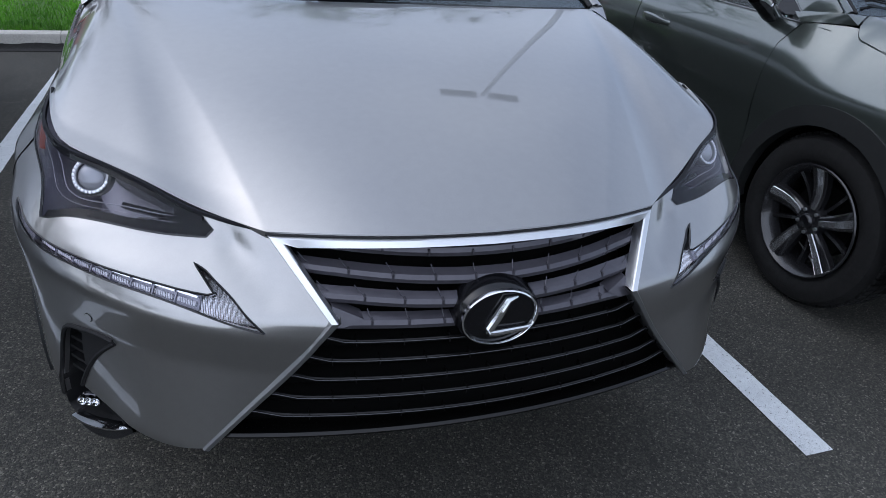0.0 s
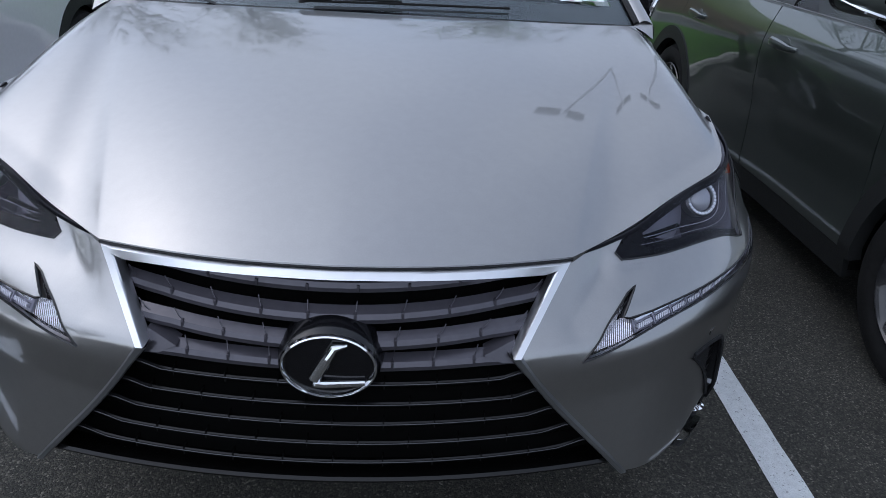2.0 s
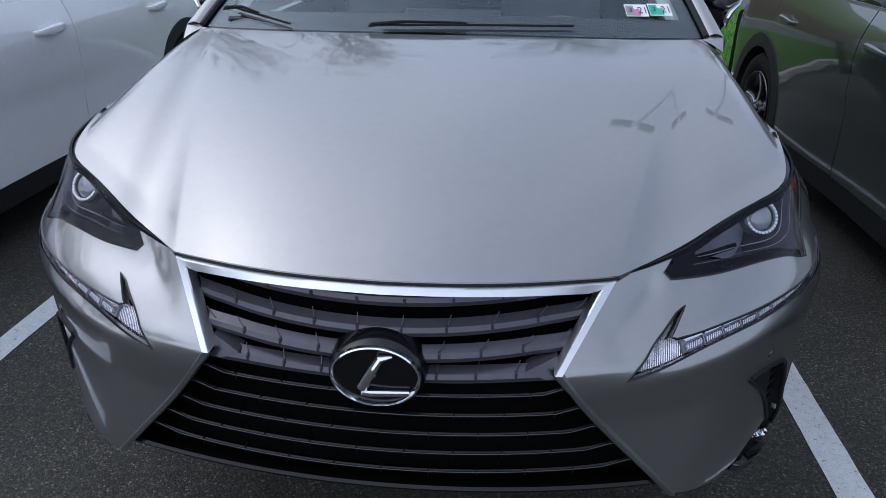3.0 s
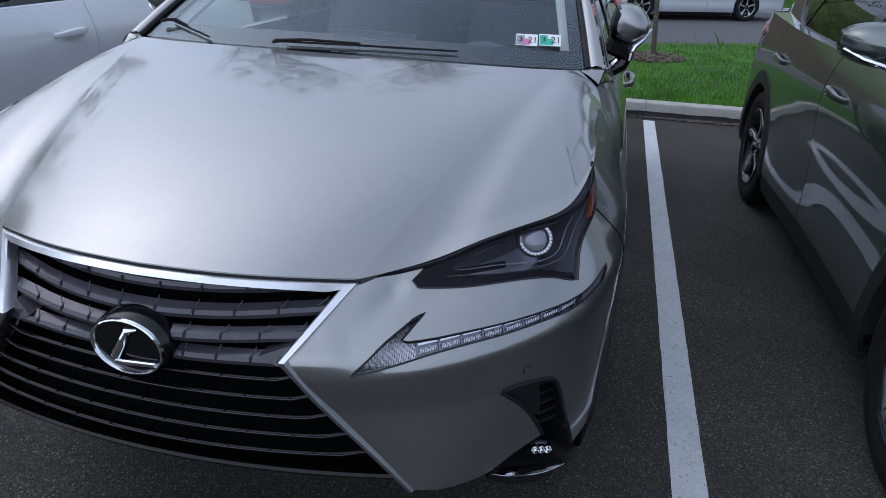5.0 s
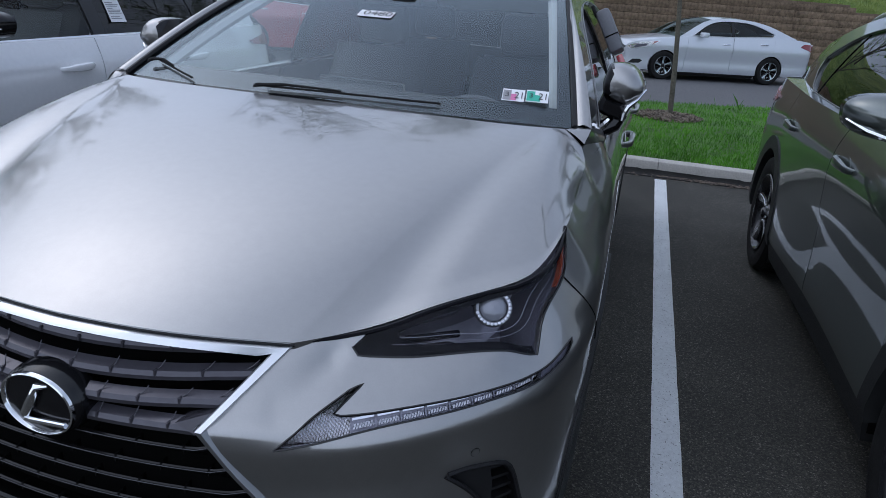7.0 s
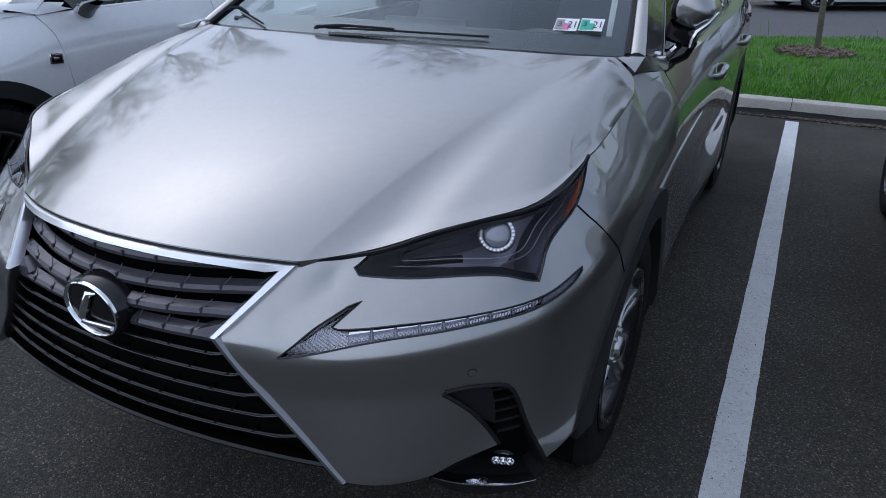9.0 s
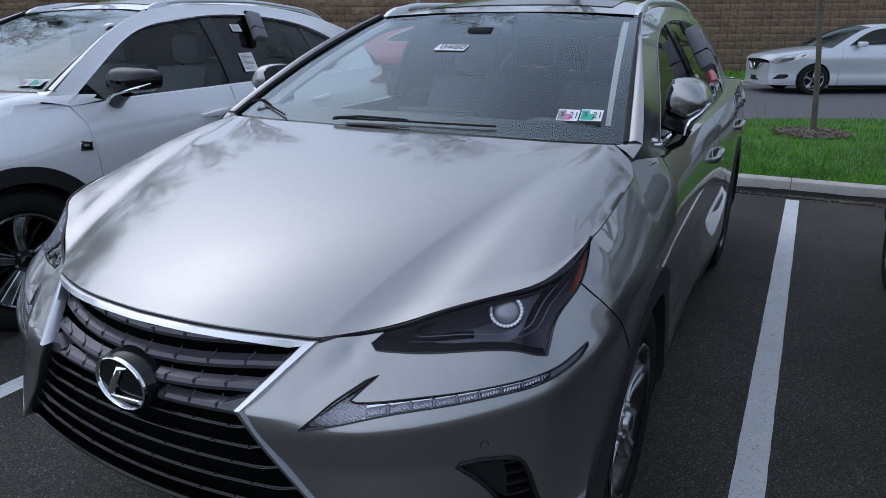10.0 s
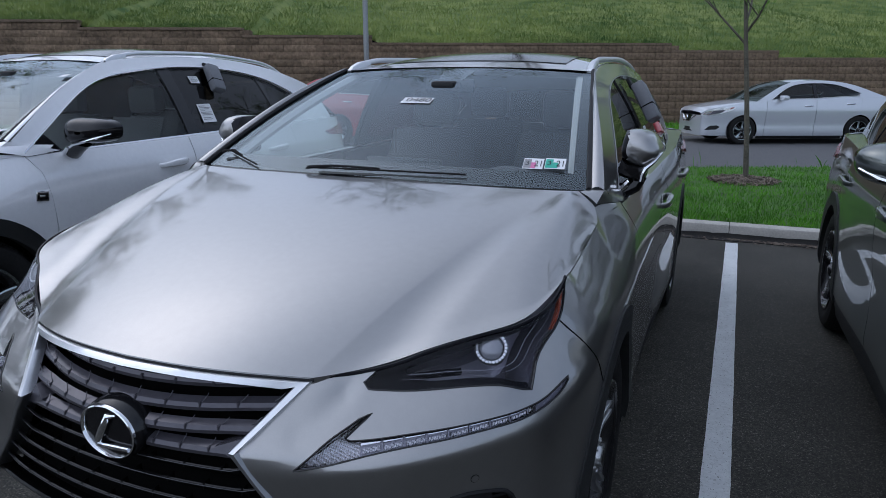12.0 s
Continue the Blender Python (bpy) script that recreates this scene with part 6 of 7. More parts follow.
tagged(part("mulch", joined(moved(lathe([(0.45, 0.12), (0.36, 0.160), (0.15, 0.180), (0.001, 0.19)], 24, "z"), Matrix.Translation((TREE[0], TREE[1], 0))), *chips), MULCH), "ring of grey-brown wood mulch round the young tree", "mulch", kind="stuff")
litter = []
for k in range(420):
    x = rng.gauss(1.75, 0.42)
    y = 5.94 - abs(rng.gauss(0, 0.07)) - 0.005
    m = Matrix.Translation((x, y, 0.006)) @ Euler((rng.uniform(-0.3, 0.3), rng.uniform(-0.3, 0.3), rng.uniform(0, 6.3))).to_matrix().to_4x4()
    l, w = rng.uniform(0.006, 0.022), rng.uniform(0.003, 0.007)
    litter.append(moved(box(-l, l, -w, w, -0.002, 0.002), m))
tagged(part("leaf_litter", joined(*litter), MULCH), "dry mulch chips and leaf litter against the kerb", "litter", kind="stuff")
# dark strip along the kerb's foot, its ragged top edge rising up the face
JOINT = material("dirt", (0.014, 0.013, 0.012), 0.95, vary=0.4, scale=60, bump=0.6, bump_scale=120)
tagged(part("dark_foot_strip", grid(lambda u, v: (-14 + 26 * u, 5.80 + 0.143 * v, 0.0035 - 0.03 * (v < 0.1) + (0.040 + 0.014 * noise.noise((u * 120, 0, 0)) + 0.008 * noise.noise((u * 500, 1, 0))) * v ** 5), 520, 8), JOINT), "dark ragged strip at the foot of the kerb", "dirt", kind="structure")


# ---- trees ----
def grow(rng, base, way, length, radius, level, top, tubes, tips):
    """One limb and what grows from it."""
    pts, d, p = [Vector(base)], Vector(way).normalized(), Vector(base)
    n = 5
    for i in range(n):
        d = (d + Vector((rng.uniform(-1, 1), rng.uniform(-1, 1), rng.uniform(-0.35, 0.75))) * 0.16).normalized()
        p = p + d * length / n
        pts.append(p.copy())
    rad = [radius * (1 - 0.72 * i / n) for i in range(n + 1)]
    tubes.append(tube(pts, rad, 6 if level < 2 else 4, ends=False))
    if level >= top:
        tips += pts[2:]
        return
    for k in range(5 if level else 9):
        i = rng.randint(2 if level == 0 else 1, n)
        a = rng.uniform(0, 2 * math.pi)
        side = Vector((math.cos(a), math.sin(a), rng.uniform(0.35, 1.0)))
        grow(rng, pts[i], d * 0.55 + side.normalized() * 0.9, length * rng.uniform(0.42, 0.68), rad[i] * 0.62, level + 1, top, tubes, tips)


def leaves(rng, tips, per, size, spread):
    v, f = [], []
    for t in tips:
        for k in range(per):
            c = t + Vector((rng.gauss(0, spread), rng.gauss(0, spread), rng.gauss(0, spread)))
            a, b = Vector((rng.uniform(-1, 1), rng.uniform(-1, 1), rng.uniform(-1, 1))).normalized(), Vector((rng.uniform(-1, 1), rng.uniform(-1, 1), rng.uniform(-1, 1))).normalized()
            s = size * rng.uniform(0.6, 1.3)
            i = len(v)
            v += [c - a * s, c + b * s * 0.45, c + a * s, c - b * s * 0.45]
            f.append((i, i + 1, i + 2, i + 3))
    return v, f


rng = random.Random(21)
young = new("young_tree")
young.location = (TREE[0] + 0.03, TREE[1], 0.15)
tubes, tips = [], []
trunk = [Vector((0.012 * math.sin(z * 2.1) - 0.095 * z, 0.01 * math.cos(z * 1.7), z)) for z in np.linspace(0, 4.6, 14)]
tubes.append(tube(trunk, [0.037 - 0.0055 * z for z in np.linspace(0, 4.6, 14)], 10, ends=False))
part("trunk", tubes[0], BARK, young)
limbs, tips = [], []
for k in range(15):
    z = 1.78 + 2.4 * k / 15
    a = 3.2 + k * 2.4 + rng.uniform(-0.3, 0.3)
    grow(rng, Vector((-0.095 * z, 0, z)), Vector((math.cos(a), math.sin(a), 0.95)), 1.25 - 0.12 * (z - 2.1), 0.017, 1, 2, limbs, tips)
part("branches", joined(*limbs), BARK, young)
part("crown", leaves(rng, tips, 6, 0.034, 0.06), LEAF, young, "sparse pale green young leaves")
tagged(young, "young street tree in a mulch ring on the grass", "tree")

FARBARK = material("far_bark", (0.07, 0.06, 0.05), 0.95, vary=0.3, scale=4)
FARLEAF = material("spring_leaf", (0.09, 0.13, 0.035), 0.7, vary=0.35, scale=0.8)
kinds = []
for seed in (31, 32, 33):
    rng = random.Random(seed)
    tubes, tips = [], []
    grow(rng, (0, 0, -0.5), (0, 0, 1), 9.0, 0.26, 0, 3, tubes, tips)
    kinds.append((mesh_of("trunk", *joined(*tubes), 0), mesh_of("crown", *leaves(rng, tips, 5, 0.125, 0.30), 0)))
rng = random.Random(40)
for k, (u, w, high) in enumerate(((-62, 45, 18), (-47, 44, 19), (-34, 43, 18), (-26.5, 45, 16), (-17.5, 46, 12.5), (-3.2, 43, 18), (6.0, 43.5, 19), (15.5, 47, 13), (25, 43, 20), (38, 43, 22), (50, 45, 20))):
    tm, cm = kinds[k % 3]
    t = new("woodland_tree")
    size = high / max(v.co.z for v in tm.vertices)
    t.matrix_basis = ROADM @ pose(u, w, wall_top(u) + 0.26 * (w - 20.95) - 0.2, 0, 0, rng.uniform(0, 360)) @ Matrix.Diagonal((size, size, size, 1))
    part("trunk", tm, FARBARK, t)
    part("crown", cm, FARLEAF, t)
    tagged(t, "tall half-bare spring tree on the slope", "tree", "trees on the slope")

for k in range(9):
    tm, cm = kinds[(k + 1) % 3]
    t = new("woodland_tree")
    t.matrix_basis = pose(-29 + rng.uniform(-2, 2), -14 + 3.6 * k + rng.uniform(-0.8, 0.8), 0, 0, 0, rng.uniform(0, 360)) @ Matrix.Diagonal([rng.uniform(0.85, 1.1)] * 3 + [1])
    part("trunk", tm, FARBARK, t)
    part("crown", cm, FARLEAF, t)
    tagged(t, "tall half-bare spring tree beside the lot", "tree", "trees beside the lot")


# ---- lamp posts ----
def lamp_post(m, high, heads):
    t = new("lamp_post")
    t.matrix_basis = m
    part("base", lathe([(0.20, 0), (0.20, 0.45), (0.17, 0.50), (0.001, 0.50)], 20, "z"), CONCRETE, t)
    part("pole", tube([(0, 0, 0.4), (0, 0, high * 0.5), (0, 0, high)], [0.075, 0.07, 0.055], 14), GALV, t)
    for k in range(heads):
        s = 1 if k == 0 else -1
        part("lamp_head", box(min(0.15 * s, 0.95 * s), max(0.15 * s, 0.95 * s), -0.17, 0.17, high - 0.08, high + 0.06, 0.03), GALV, t)
    return tagged(t, "grey galvanised street lamp post", "lamp post", "lamp posts")


lamp_post(ROADM @ pose(-1.5, 19.4, 0.15), 8.5, 1)
lamp_post(pose(4.15, 6.95, 0.12, 0, 0, -8), 8.0, 2)


# ---- cars along the road ----
def sedan(name, paint_mat, hatch=False):
    """A mid-size saloon, nose at x = 0 and tail at x = 4.87, its near side towards -y."""
    root = new(name)
    half = pchip((0, 0.10, 0.35, 0.8, 1.5, 3.4, 4.3, 4.75, 4.87), (0.62, 0.74, 0.84, 0.895, 0.915, 0.915, 0.88, 0.80, 0.70))
    tuck = pchip((0.15, 0.26, 0.33, 0.45, 0.62, 0.76, 0.84, 0.90, 1.0, 1.1), (0.06, 0.028, 0.024, 0.030, 0.012, 0.0, 0.004, 0.020, 0.045, 0.075))
    side = lambda x, z: np.stack([x, -(half(x) - tuck(z)), z], -1)
    deck = pchip((0, 0.06, 0.3, 0.7, 1.2, 1.5, 2.5, 3.6, 4.2, 4.7, 4.87), (0.69, 0.77, 0.85, 0.925, 0.985, 1.01, 1.03, 1.085, 1.085, 1.05, 0.98))
    sill, ax = 0.20, (0.93, 3.706)
    wheel_arc = lambda xc, r: [(xc + r * math.cos(t), 0.325 + r * math.sin(t)) for t in np.linspace(math.pi + 0.32, -0.32, 22)]
    base = lambda a, b: [(x, sill) for x in np.linspace(a, b, max(2, int(abs(b - a) / 0.1)))]
    top = lambda a, b: [(x, float(deck(x))) for x in np.linspace(a, b, max(3, int(abs(b - a) / 0.06)))]
    f1, f2 = wheel_arc(ax[0], 0.355), wheel_arc(ax[1], 0.355)
    cuts = {"front_wing": base(0.02, f1[0][0]) + f1[:] + base(f1[-1][0], 1.44) + [(1.45, 0.6)] + top(1.47, 0.02),
            "front_door": base(1.45, 2.63) + top(2.64, 1.475) + [(1.457, 0.6)],
            "rear_door": base(2.64, f2[0][0]) + f2[:11] + top(3.745, 2.65),
            "rear_wing": f2[10:] + base(f2[-1][0], 4.84) + [(4.86, 0.6)] + top(4.86, 3.75)}
    roof_l = [(1.22, 0.985), (1.55, 1.18), (1.95, 1.375), (2.3, 1.445), (2.8, 1.465), (3.2, 1.44), (3.7, 1.335), (4.15, 1.17), (4.35, 1.10)]
    if hatch:
        roof_l = roof_l[:5] + [(3.4, 1.47), (4.1, 1.44), (4.5, 1.30), (4.75, 1.10)]
    rl = spline(roof_l, 40)
    cab = lambda x, z: np.stack([x, -(0.855 - 0.42 * np.clip(z - 1.02, 0, 1) - 0.35 * np.clip(z - 1.02, 0, 1) ** 2 - 0.06 * np.clip((x - 3.3), 0, 2)), z], -1)
    dlo_t = [(1.56, 1.02), (1.80, 1.19), (2.08, 1.335), (2.4, 1.395), (2.8, 1.405), (3.15, 1.375), (3.45, 1.29), (3.74, 1.18)]
    dt = spline(dlo_t, 24)
    dlo = [tuple(q) for q in dt] + [(3.70, 1.12)] + [(x, float(deck(x)) + 0.025) for x in np.linspace(3.6, 1.58, 16)]
    frame = [tuple(q) for q in rl] + [(x, float(deck(x)) - 0.01) for x in np.linspace(rl[-1][0], 1.22, 24)]
    far = lambda p: ([(x, -y, z) for x, y, z in p[0]], [tuple(reversed(f)) for f in p[1]])
    for turn in (lambda p: p, far):
        for k, o in cuts.items():
            ob = part(k, turn(panel(side, o, (), 0.06, 0.0, 0.02)), paint_mat, root)
            if "door" in k:
                xh = 2.46 if k == "front_door" else 3.46
                zh = 0.885 if k == "front_door" else 0.93
                y = float(side(np.array(xh), np.array(zh))[1]) - 0.015
                part("door_handle", turn(tube([(xh - 0.10, y + 0.02, zh), (xh - 0.06, y - 0.008, zh), (xh + 0.06, y - 0.008, zh + 0.006), (xh + 0.10, y + 0.02, zh + 0.006)], 0.014, 6)), CHROME, ob)
        part("cabin_frame", turn(panel(cab, frame, [dlo], 0.07, 0.0, 0.02)), paint_mat, root)
        part("window_trim", turn(tube([tuple(cab(np.array(q[0]), np.array(q[1])) + (0, -0.004, 0)) for q in dense(dlo, 0.1)] + [tuple(cab(np.array(dlo[0][0]), np.array(dlo[0][1])) + (0, -0.004, 0))], 0.010, 5, ends=False)), SATIN, root)
        zt = lambda x: float(np.interp(x, dt[:, 0], dt[:, 1]))
        for pn, x0, x1 in (("front_side_window", 1.58, 2.60), ("rear_side_window", 2.68, 3.70)):
            part(pn, turn(panel(cab, [(x, zt(x)) for x in np.linspace(x0, x1, 12)] + [(x, min(float(deck(x)) + 0.025, zt(x) - 0.02)) for x in np.linspace(x1 - 0.04, x0 + 0.03, 12)], (), 0.1, -0.01, 0.0)), GLASS_SALOON, root)
        part("pillar", turn(panel(cab, [(2.60, zt(2.6)), (2.68, zt(2.68)), (2.68, 1.04), (2.60, 1.04)], (), 0.06, -0.004, 0.01)), GLOSS_BLACK, root)
        part("sill_shade", turn(([(1.3, -0.86, 0.22), (3.35, -0.86, 0.22), (3.35, -0.80, 0.13), (1.3, -0.80, 0.13)], [(0, 1, 2, 3)])), PLASTIC, root)
        hl = [(0.04, 0.690), (0.10, 0.755), (0.30, 0.820), (0.62, 0.868), (0.76, 0.872), (0.64, 0.785), (0.40, 0.715), (0.15, 0.660)]
        part("head_lamp", turn(panel(side, hl, (), 0.05, 0.006, 0.02)), REFLECTOR, root, "clear swept-back head lamp")
        part("lamp_core", turn(panel(side, [(0.16, 0.685), (0.42, 0.735), (0.50, 0.80), (0.24, 0.775)], (), 0.05, 0.010, 0.01)), SMOKE, root)
        part("turn_signal", turn(panel(side, [(0.60, 0.80), (0.72, 0.862), (0.62, 0.852)], (), 0.05, 0.010, 0.01)), AMBER, root)
        part("fog_recess", turn(panel(side, [(0.10, 0.33), (0.34, 0.345), (0.42, 0.40), (0.36, 0.44), (0.20, 0.43)], (), 0.05, 0.005, 0.02)), PLASTIC, root)
        part("tail_lamp", turn(panel(side, [(4.45, 0.93), (4.84, 0.82), (4.86, 0.95), (4.80, 1.00), (4.55, 1.0)], (), 0.05, 0.008, 0.02)), REDLENS, root, "dark red tail lamp")
        part("door_mirror", turn(moved(box(-0.07, 0.07, -0.12, 0.10, -0.055, 0.055, 0.03), Matrix.Translation((1.80, -0.98, 1.075)))), paint_mat, root)
        for xc in ax:
            part("wheel_well", turn(([(xc + 0.37 * math.cos(t), y, 0.325 + 0.37 * math.sin(t)) for y in (-0.87, -0.62) for t in np.linspace(-0.3, math.pi + 0.3, 20)], [(i, i + 1, i + 21, i + 20) for i in range(19)])), DARK, root)
    # upper sheets
    bow = lambda x, u, z, drop: (x, (2 * u - 1) * float(half(x) - tuck(z)), z + drop * (1 - (2 * u - 1) ** 2))
    part("bonnet", grid(lambda u, v: bow(0.02 + 1.42 * v, u, float(deck(0.02 + 1.42 * v)), 0.035), 14, 16), paint_mat, root)
    part("boot_lid", grid(lambda u, v: bow(3.95 + 0.91 * v, u, float(deck(3.95 + 0.91 * v)), 0.02), 12, 10), paint_mat, root)
    width = lambda x, z: -float(cab(np.array(x), np.array(z))[1])
    k0, k1 = 13, 27

    def over(i0, i1, crown):
        def f(u, v):
            x, z = [float(np.interp(i0 + (i1 - i0) * v, np.arange(41), rl[:, c])) for c in (0, 1)]
            k = 2 * u - 1
            return (x - 0.07 * (1 - k * k) * (1 - v) * (crown < 0.03), k * width(x, z), z + crown * (1 - k * k))
        return f

    part("roof", grid(over(12, 28, 0.035), 12, 12), paint_mat, root)
    part("windscreen", grid(over(0, 12, 0.029), 12, 8), GLASS_FAR, root)
    part("rear_window", grid(over(28, 40, 0.025), 12, 8), GLASS_TINT, root)
    part("cabin_floor", box(1.2, 4.2, -0.75, 0.75, 0.55, 0.95, 0.05), DARK, root)
    # nose and tail
    nose = lambda u, v: (0.02 - 0.05 * (1 - (2 * u - 1) ** 2) * (1 if v > 0.2 else 0.7), (2 * u - 1) * (0.64 + 0.02 * v), 0.20 + 0.47 * v)
    part("front_bumper", grid(nose, 14, 8), paint_mat, root)
    part("tail_panel", grid(lambda u, v: (4.85 + 0.05 * (1 - (2 * u - 1) ** 2), (2 * u - 1) * 0.72, 0.24 + 0.76 * v), 12, 8), paint_mat, root)
    part("grille", grid(lambda u, v: (-0.045 + 0.05 * (2 * u - 1) ** 2, (2 * u - 1) * (0.20 + 0.22 * v), 0.52 + 0.15 * v), 10, 4), GLOSS_BLACK, root)
    part("grille_band", tube([(0.01, -0.44, 0.67), (-0.03, -0.30, 0.60), (-0.055, -0.18, 0.515), (-0.06, 0.18, 0.515), (-0.03, 0.30, 0.60), (0.01, 0.44, 0.67)], 0.018, 6), CHROME, root, "bright V-shaped grille band")
    part("badge", moved(lathe([(0.001, -0.02), (0.05, -0.018), (0.06, 0.0)], 20), Matrix.Translation((-0.055, 0, 0.60))), CHROME, root, "round chrome badge")
    part("lower_intake", grid(lambda u, v: (-0.035 + 0.05 * (2 * u - 1) ** 2, (2 * u - 1) * 0.42, 0.28 + 0.10 * v), 8, 3), PLASTIC, root)
    part("underbody", box(0.3, 4.6, -0.60, 0.60, 0.17, 0.60, 0.05), DARK, root)
    for xc in ax:
        for s in (-1, 1):
            w = wheel(root, 0, 0, 1, "black", "wheel")
            w.matrix_basis = pose(xc, s * 0.90, 0.325, 0, 0, 90 if s > 0 else -90) @ Matrix.Diagonal((0.92, 0.90, 0.90, 1))
    return root


road_car = sedan("silver_sedan", PAINT_SEDAN)
road_car.matrix_basis = ROADM @ pose(6.62, 16.44, 0.012)
tagged(road_car, "pale silver saloon parked on the road by the wall", "car")
red_car = sedan("red_hatchback", PAINT_RED, True)
red_car.matrix_basis = ROADM @ pose(1.5, 16.6, 0.012, 0, 0, 180) @ Matrix.Diagonal((0.92, 0.95, 1.06, 1))
tagged(red_car, "red hatchback parked on the road behind the parked cars", "car")


# ---- the vehicles in the bays ----
silver = suv("silver_suv", PAINT_SILVER, "silver", PAINT_SILVER, GLASS_TINT)
silver.matrix_basis = pose(-0.008, 0, 0.003, 0, 0.45, 0)
tagged(silver, "silver sport utility vehicle with a black spindle grille", "car")
green = suv("green_suv", PAINT_GREEN, "blade", PAINT_GREEN, GLASS_TINT, 0.7, (1.05, 1.0, 0.98), (1.02, 1.49, 1.215))
green.matrix_basis = pose(2.68, -0.03, 0)
tagged(green, "dark grey-green sport utility vehicle parked beside the bay line", "car")
white = suv("white_suv", PAINT_WHITE, "black", GLOSS_BLACK, GLASS_TINT, 0.7, (1.15, 1.15, 0.95), (1.01, 1.49, 1.185), 0.13, CHROME)
white.matrix_basis = pose(-3.06, 0.02, 0) @ Matrix.Diagonal((1.03, 1.05, 1.012, 1))
tagged(white, "white sport utility vehicle with black mirrors and dark windows", "car")
# its longer bonnet: the glasshouse sits further back
CAB = ("pillar_base pillar_foot cabin_frame window_trim front_side_window rear_side_window quarter_window b_pillar c_pillar_trim mirror_sail door_mirror roof_rail windscreen black_border a_pillar pillar_seal "
       "inner_pillar roof headliner glass_roof_panel cowl wiper dashboard dash_front instrument_hood centre_screen steering_wheel interior_mirror camera_housing").split()
for ob in white.children:
    if ob.name.split(".")[0] in CAB:
        ob.location.y = 3.9 + (ob.location.y - 3.9) * 0.957
        ob.scale.y *= 0.957
        if not ob.name.startswith("door_mirror"):
            ob.location.z, ob.scale.z = 1.09 * (1 - 1.12), ob.scale.z * 1.12

    if ob.name.startswith("bonnet"):
        ob.location.y, ob.scale.y = 0.06 * (1 - 1.12), 1.12
    if ob.name.startswith("window_trim"):
        ob.scale.x = 1.010

_c = np.array([(0.790, 1.03, 1.140), (0.852, 1.35, 1.086), (0.846, 1.54, 1.098), (0.788, 1.26, 1.152)])
part("wing_corner", sheet(lambda u, v: _c[0] * ((1 - u) * (1 - v))[:, None] + _c[1] * (u * (1 - v))[:, None] + _c[2] * (u * v)[:, None] + _c[3] * ((1 - u) * v)[:, None] + np.stack([0.008 * np.sin(math.pi * u), 0 * u, 0.010 * np.sin(math.pi * u)], -1), np.linspace(0, 1, 8), np.linspace(0, 1, 8)), PAINT_WHITE, white)


def text_mesh(text, size):
    """Letters as a mesh in the xy plane, centred."""
    cu = bpy.data.curves.new("text", "FONT")
    cu.body, cu.size, cu.align_x, cu.align_y = text, size, "CENTER", "CENTER"
    ob = bpy.data.objects.new("text", cu)
    me = bpy.data.meshes.new_from_object(ob)
    out = [tuple(v.co) for v in me.vertices], [tuple(p.vertices) for p in me.polygons]
    bpy.data.objects.remove(ob)
    bpy.data.curves.remove(cu)
    bpy.data.meshes.remove(me)
    return out


def plate(x0, x1, y0, y1, z=0.0):
    return [(x0, y0, z), (x1, y0, z), (x1, y1, z), (x0, y1, z)], [(0, 1, 2, 3)]


# ---- stickers on the silver car's windscreen
SLOPE = 22.5


def screen_pose(x, y, z, slope=SLOPE, turn=0.0):
    return pose(x, y, z, slope, 0, turn)


num = part("number_sticker", moved(plate(-0.073, 0.073, -0.032, 0.032, 0.004), Matrix.Identity(4)), PAPER, silver, "white sticker with black digits 0480")
num.matrix_basis = screen_pose(-0.035, 1.612, 1.3958, 20.3) @ Matrix.Scale(0.9, 4)
part("digits", moved(([(x * 1.25, y * 1.25, 0.006) for x, y, z in text_mesh("0480", 0.050)[0]], text_mesh("0480", 0.050)[1]), Matrix.Translation((0.008, 0, 0))), INK, num)
for k, (cx, cy, cz, ink) in enumerate(((0.563, 1.237, 1.2134, PINK), (0.633, 1.251, 1.2154, TEAL))):
    st = part("inspection_sticker", plate(-0.037, 0.037, -0.034, 0.034, 0.004), PAPER, silver, "small square inspection sticker, " + ("pink and white" if k == 0 else "green and white"))
    st.matrix_basis = screen_pose(cx, cy, cz, 27, 7) @ Matrix.Scale(0.9, 4)
    part("grey_corner", plate(-0.035, -0.008, -0.030, 0.026, 0.005), GREY_PRINT if k == 0 else TEAL, st)
    part("month", ([(x - 0.021, y - 0.002, 0.0065) for x, y, z in text_mesh("3", 0.036)[0]], text_mesh("3", 0.036)[1]), INK, st)
    part("colour_patch", plate(-0.008, 0.010, -0.030, 0.006, 0.005), ink, st)
    part("year", ([(x * 0.95 + 0.020, y * 1.45 - 0.004, 0.0065) for x, y, z in text_mesh("21", 0.036)[0]], text_mesh("21", 0.036)[1]), INK, st)


# ---- stickers on the white car's windscreen
for k, (cx, cy, ink) in enumerate(((0.589, 1.303, PINK), (0.662, 1.321, TEAL))):
    st = part("inspection_sticker", plate(-0.034, 0.034, -0.034, 0.034, 0.004), PAPER, white, "small square inspection sticker, " + ("pink and white" if k == 0 else "green and white"))
    st.matrix_basis = screen_pose(cx, cy, 1.1976, 26, 14)
    part("colour_patch", plate(-0.032, -0.006, -0.030, 0.026, 0.005), GREY_PRINT if k == 0 else ink, st)
    part("colour_patch", plate(-0.006, 0.012, -0.030, 0.004, 0.005), ink, st)
    part("year", ([(x * 0.95 + 0.017, y * 1.4 - 0.002, 0.0065) for x, y, z in text_mesh("21", 0.034)[0]], text_mesh("21", 0.034)[1]), INK, st)
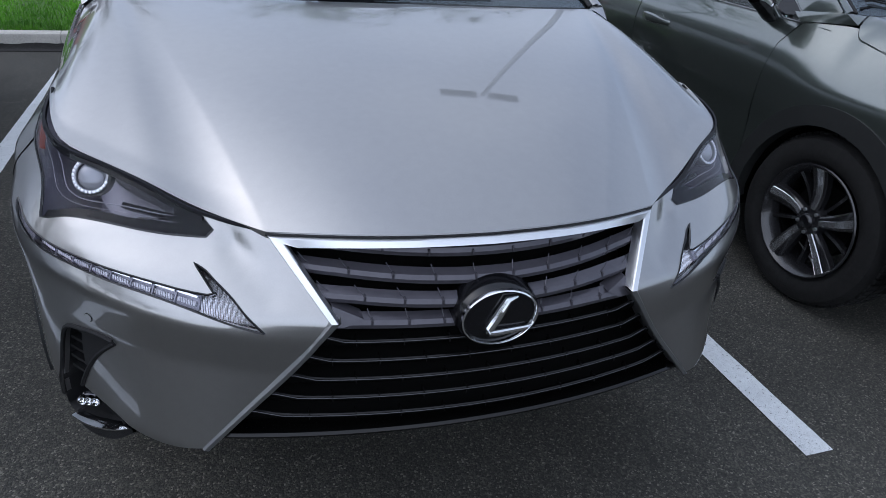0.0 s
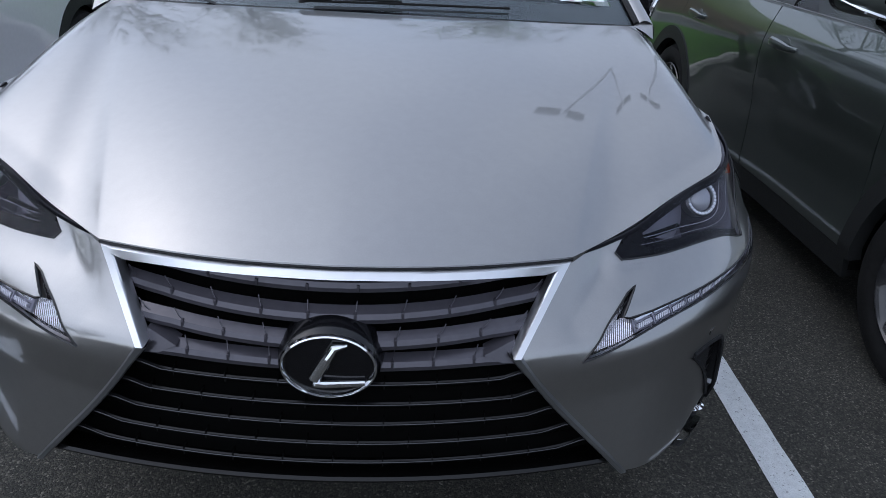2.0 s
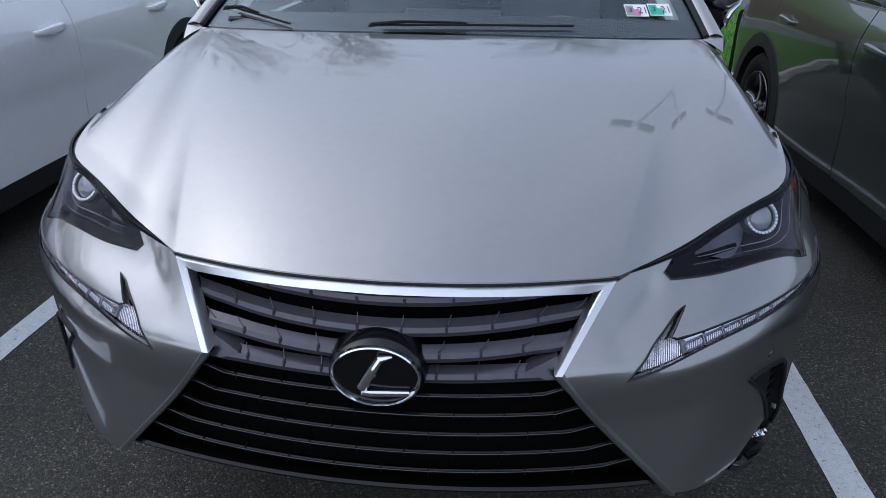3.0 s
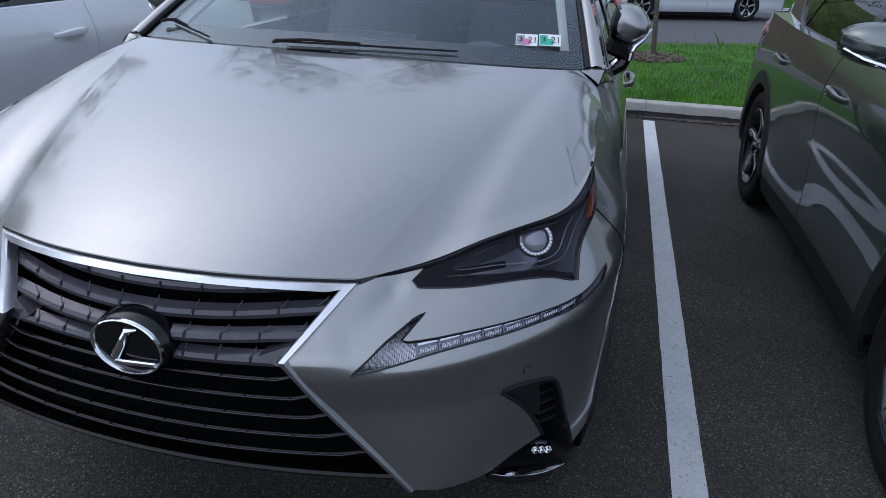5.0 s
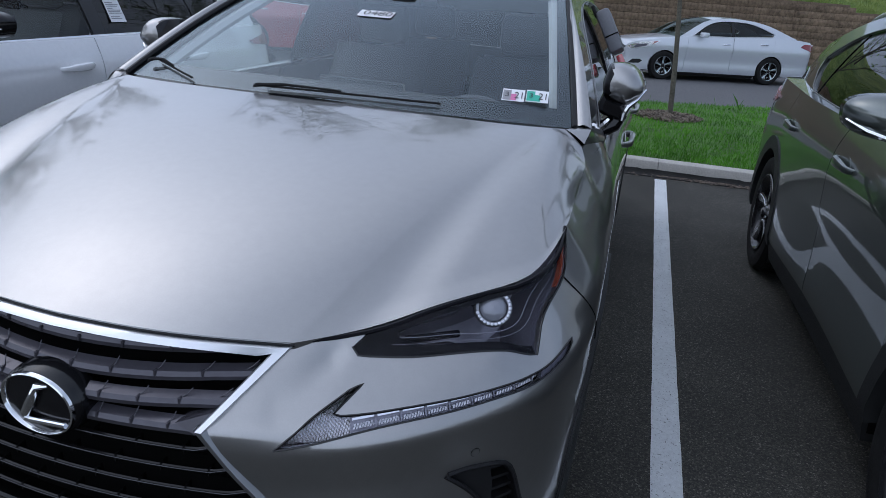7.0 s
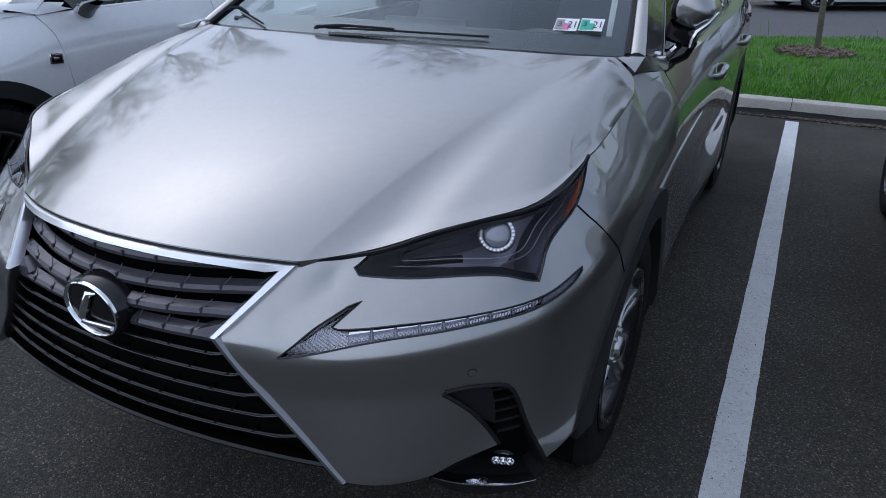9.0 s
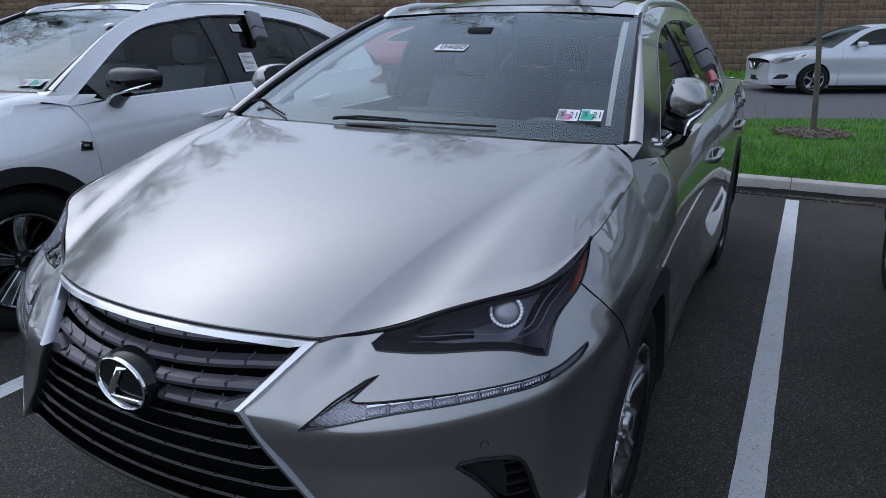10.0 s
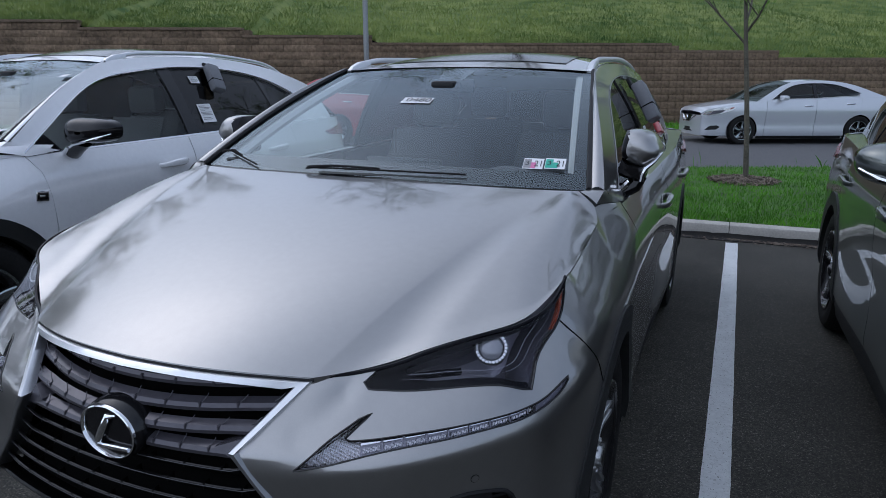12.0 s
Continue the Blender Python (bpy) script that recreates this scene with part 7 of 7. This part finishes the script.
tag = part("small_sticker", plate(-0.022, 0.022, -0.024, 0.024, 0.004), PAPER, white, "small white sticker high on the windscreen")
tag.matrix_basis = screen_pose(0.545, 1.852, 1.4875, 17, 7)


def on_side(car, y, z, s, squeeze=1.0):
    """A frame lying on a car's side window: x along it, y up it, z outwards."""
    zz = 1.09 + (z - 1.09) / 1.12 if squeeze < 1 else z
    p = house(np.array(y), np.array(zz))
    up = house(np.array(y), np.array(zz + 0.02)) - p
    yy = 3.9 + (y - 3.9) * squeeze
    o = Vector((s * float(p[0]), yy, z))
    b = Vector((s * float(up[0]), 0, float(up[2]))).normalized()
    a = Vector((0, s, 0))
    n = a.cross(b)
    m = Matrix((a, b, n)).transposed().to_4x4()
    m.translation = o
    return m


def label_on(car, y, z, s, w, h, squeeze=1.0):
    lb = part("window_label", plate(-w / 2, w / 2, -h / 2, h / 2, -0.005), PAPER, car, "white printed paper label on the window")
    lb.matrix_basis = on_side(car, y, z, s, squeeze)
    rows = [plate(-w * 0.42, -w * 0.42 + w * f, h * t, h * t + h * 0.035, -0.0035) for t, f in ((0.36, 0.5), (0.27, 0.8), (0.20, 0.7), (0.10, 0.35), (0.02, 0.8), (-0.05, 0.75), (-0.12, 0.8), (-0.28, 0.6), (-0.36, 0.7))]
    tagged(part("print_bars", joined(*rows), GREY_PRINT, lb), kind="stuff")
    return lb


def lock_box(car, y, z, s, squeeze=1.0):
    lk = new("lock_box")
    lk.matrix_basis = car.matrix_basis @ on_side(car, y, z, s, squeeze) @ pose(0, 0, 0.03, 0, 0, -14 * s)
    part("case", box(-0.050, 0.050, -0.125, 0.085, -0.02, 0.045, 0.016), GREYBOX, lk, "grey plastic key case")
    part("hook", box(-0.030, 0.030, 0.07, 0.125, -0.028, -0.010, 0.005), PLASTIC, lk)
    part("lid_line", box(-0.0515, 0.0515, -0.050, -0.044, -0.015, 0.0462, 0.001), DARK, lk)
    return tagged(lk, "grey plastic key case hung on a car window", "key case", "key cases")


label_on(white, 2.646, 1.245, 1, 0.125, 0.135, 0.957)
label_on(white, 2.667, 1.470, 1, 0.085, 0.055, 0.957)
lock_box(white, 2.824, 1.470, 1, 0.957)
lb = lock_box(silver, 2.63, 1.375, 1)
part("red_tag", box(-0.045, 0.045, -0.20, -0.145, 0.0, 0.03, 0.006), PAINT_RED, lb, "red plastic tag")
label_on(silver, 2.55, 1.20, 1, 0.09, 0.15)
# badge on the white car's wing
bd = part("wing_badge", box(-0.034, 0.034, -0.003, 0.004, -0.026, 0.026, 0.002), CHROME, white, "small square chrome and black badge")
bd.location, bd.rotation_euler = (0.923, 1.347, 0.886), (0, radians(6), radians(90))
part("badge_field", box(-0.027, 0.027, -0.0045, 0.0, -0.019, 0.019, 0.001), GLOSS_BLACK, bd)
part("badge_stroke", box(-0.016, 0.012, -0.0055, 0.0, -0.006, 0.006, 0.001), CHROME, bd)
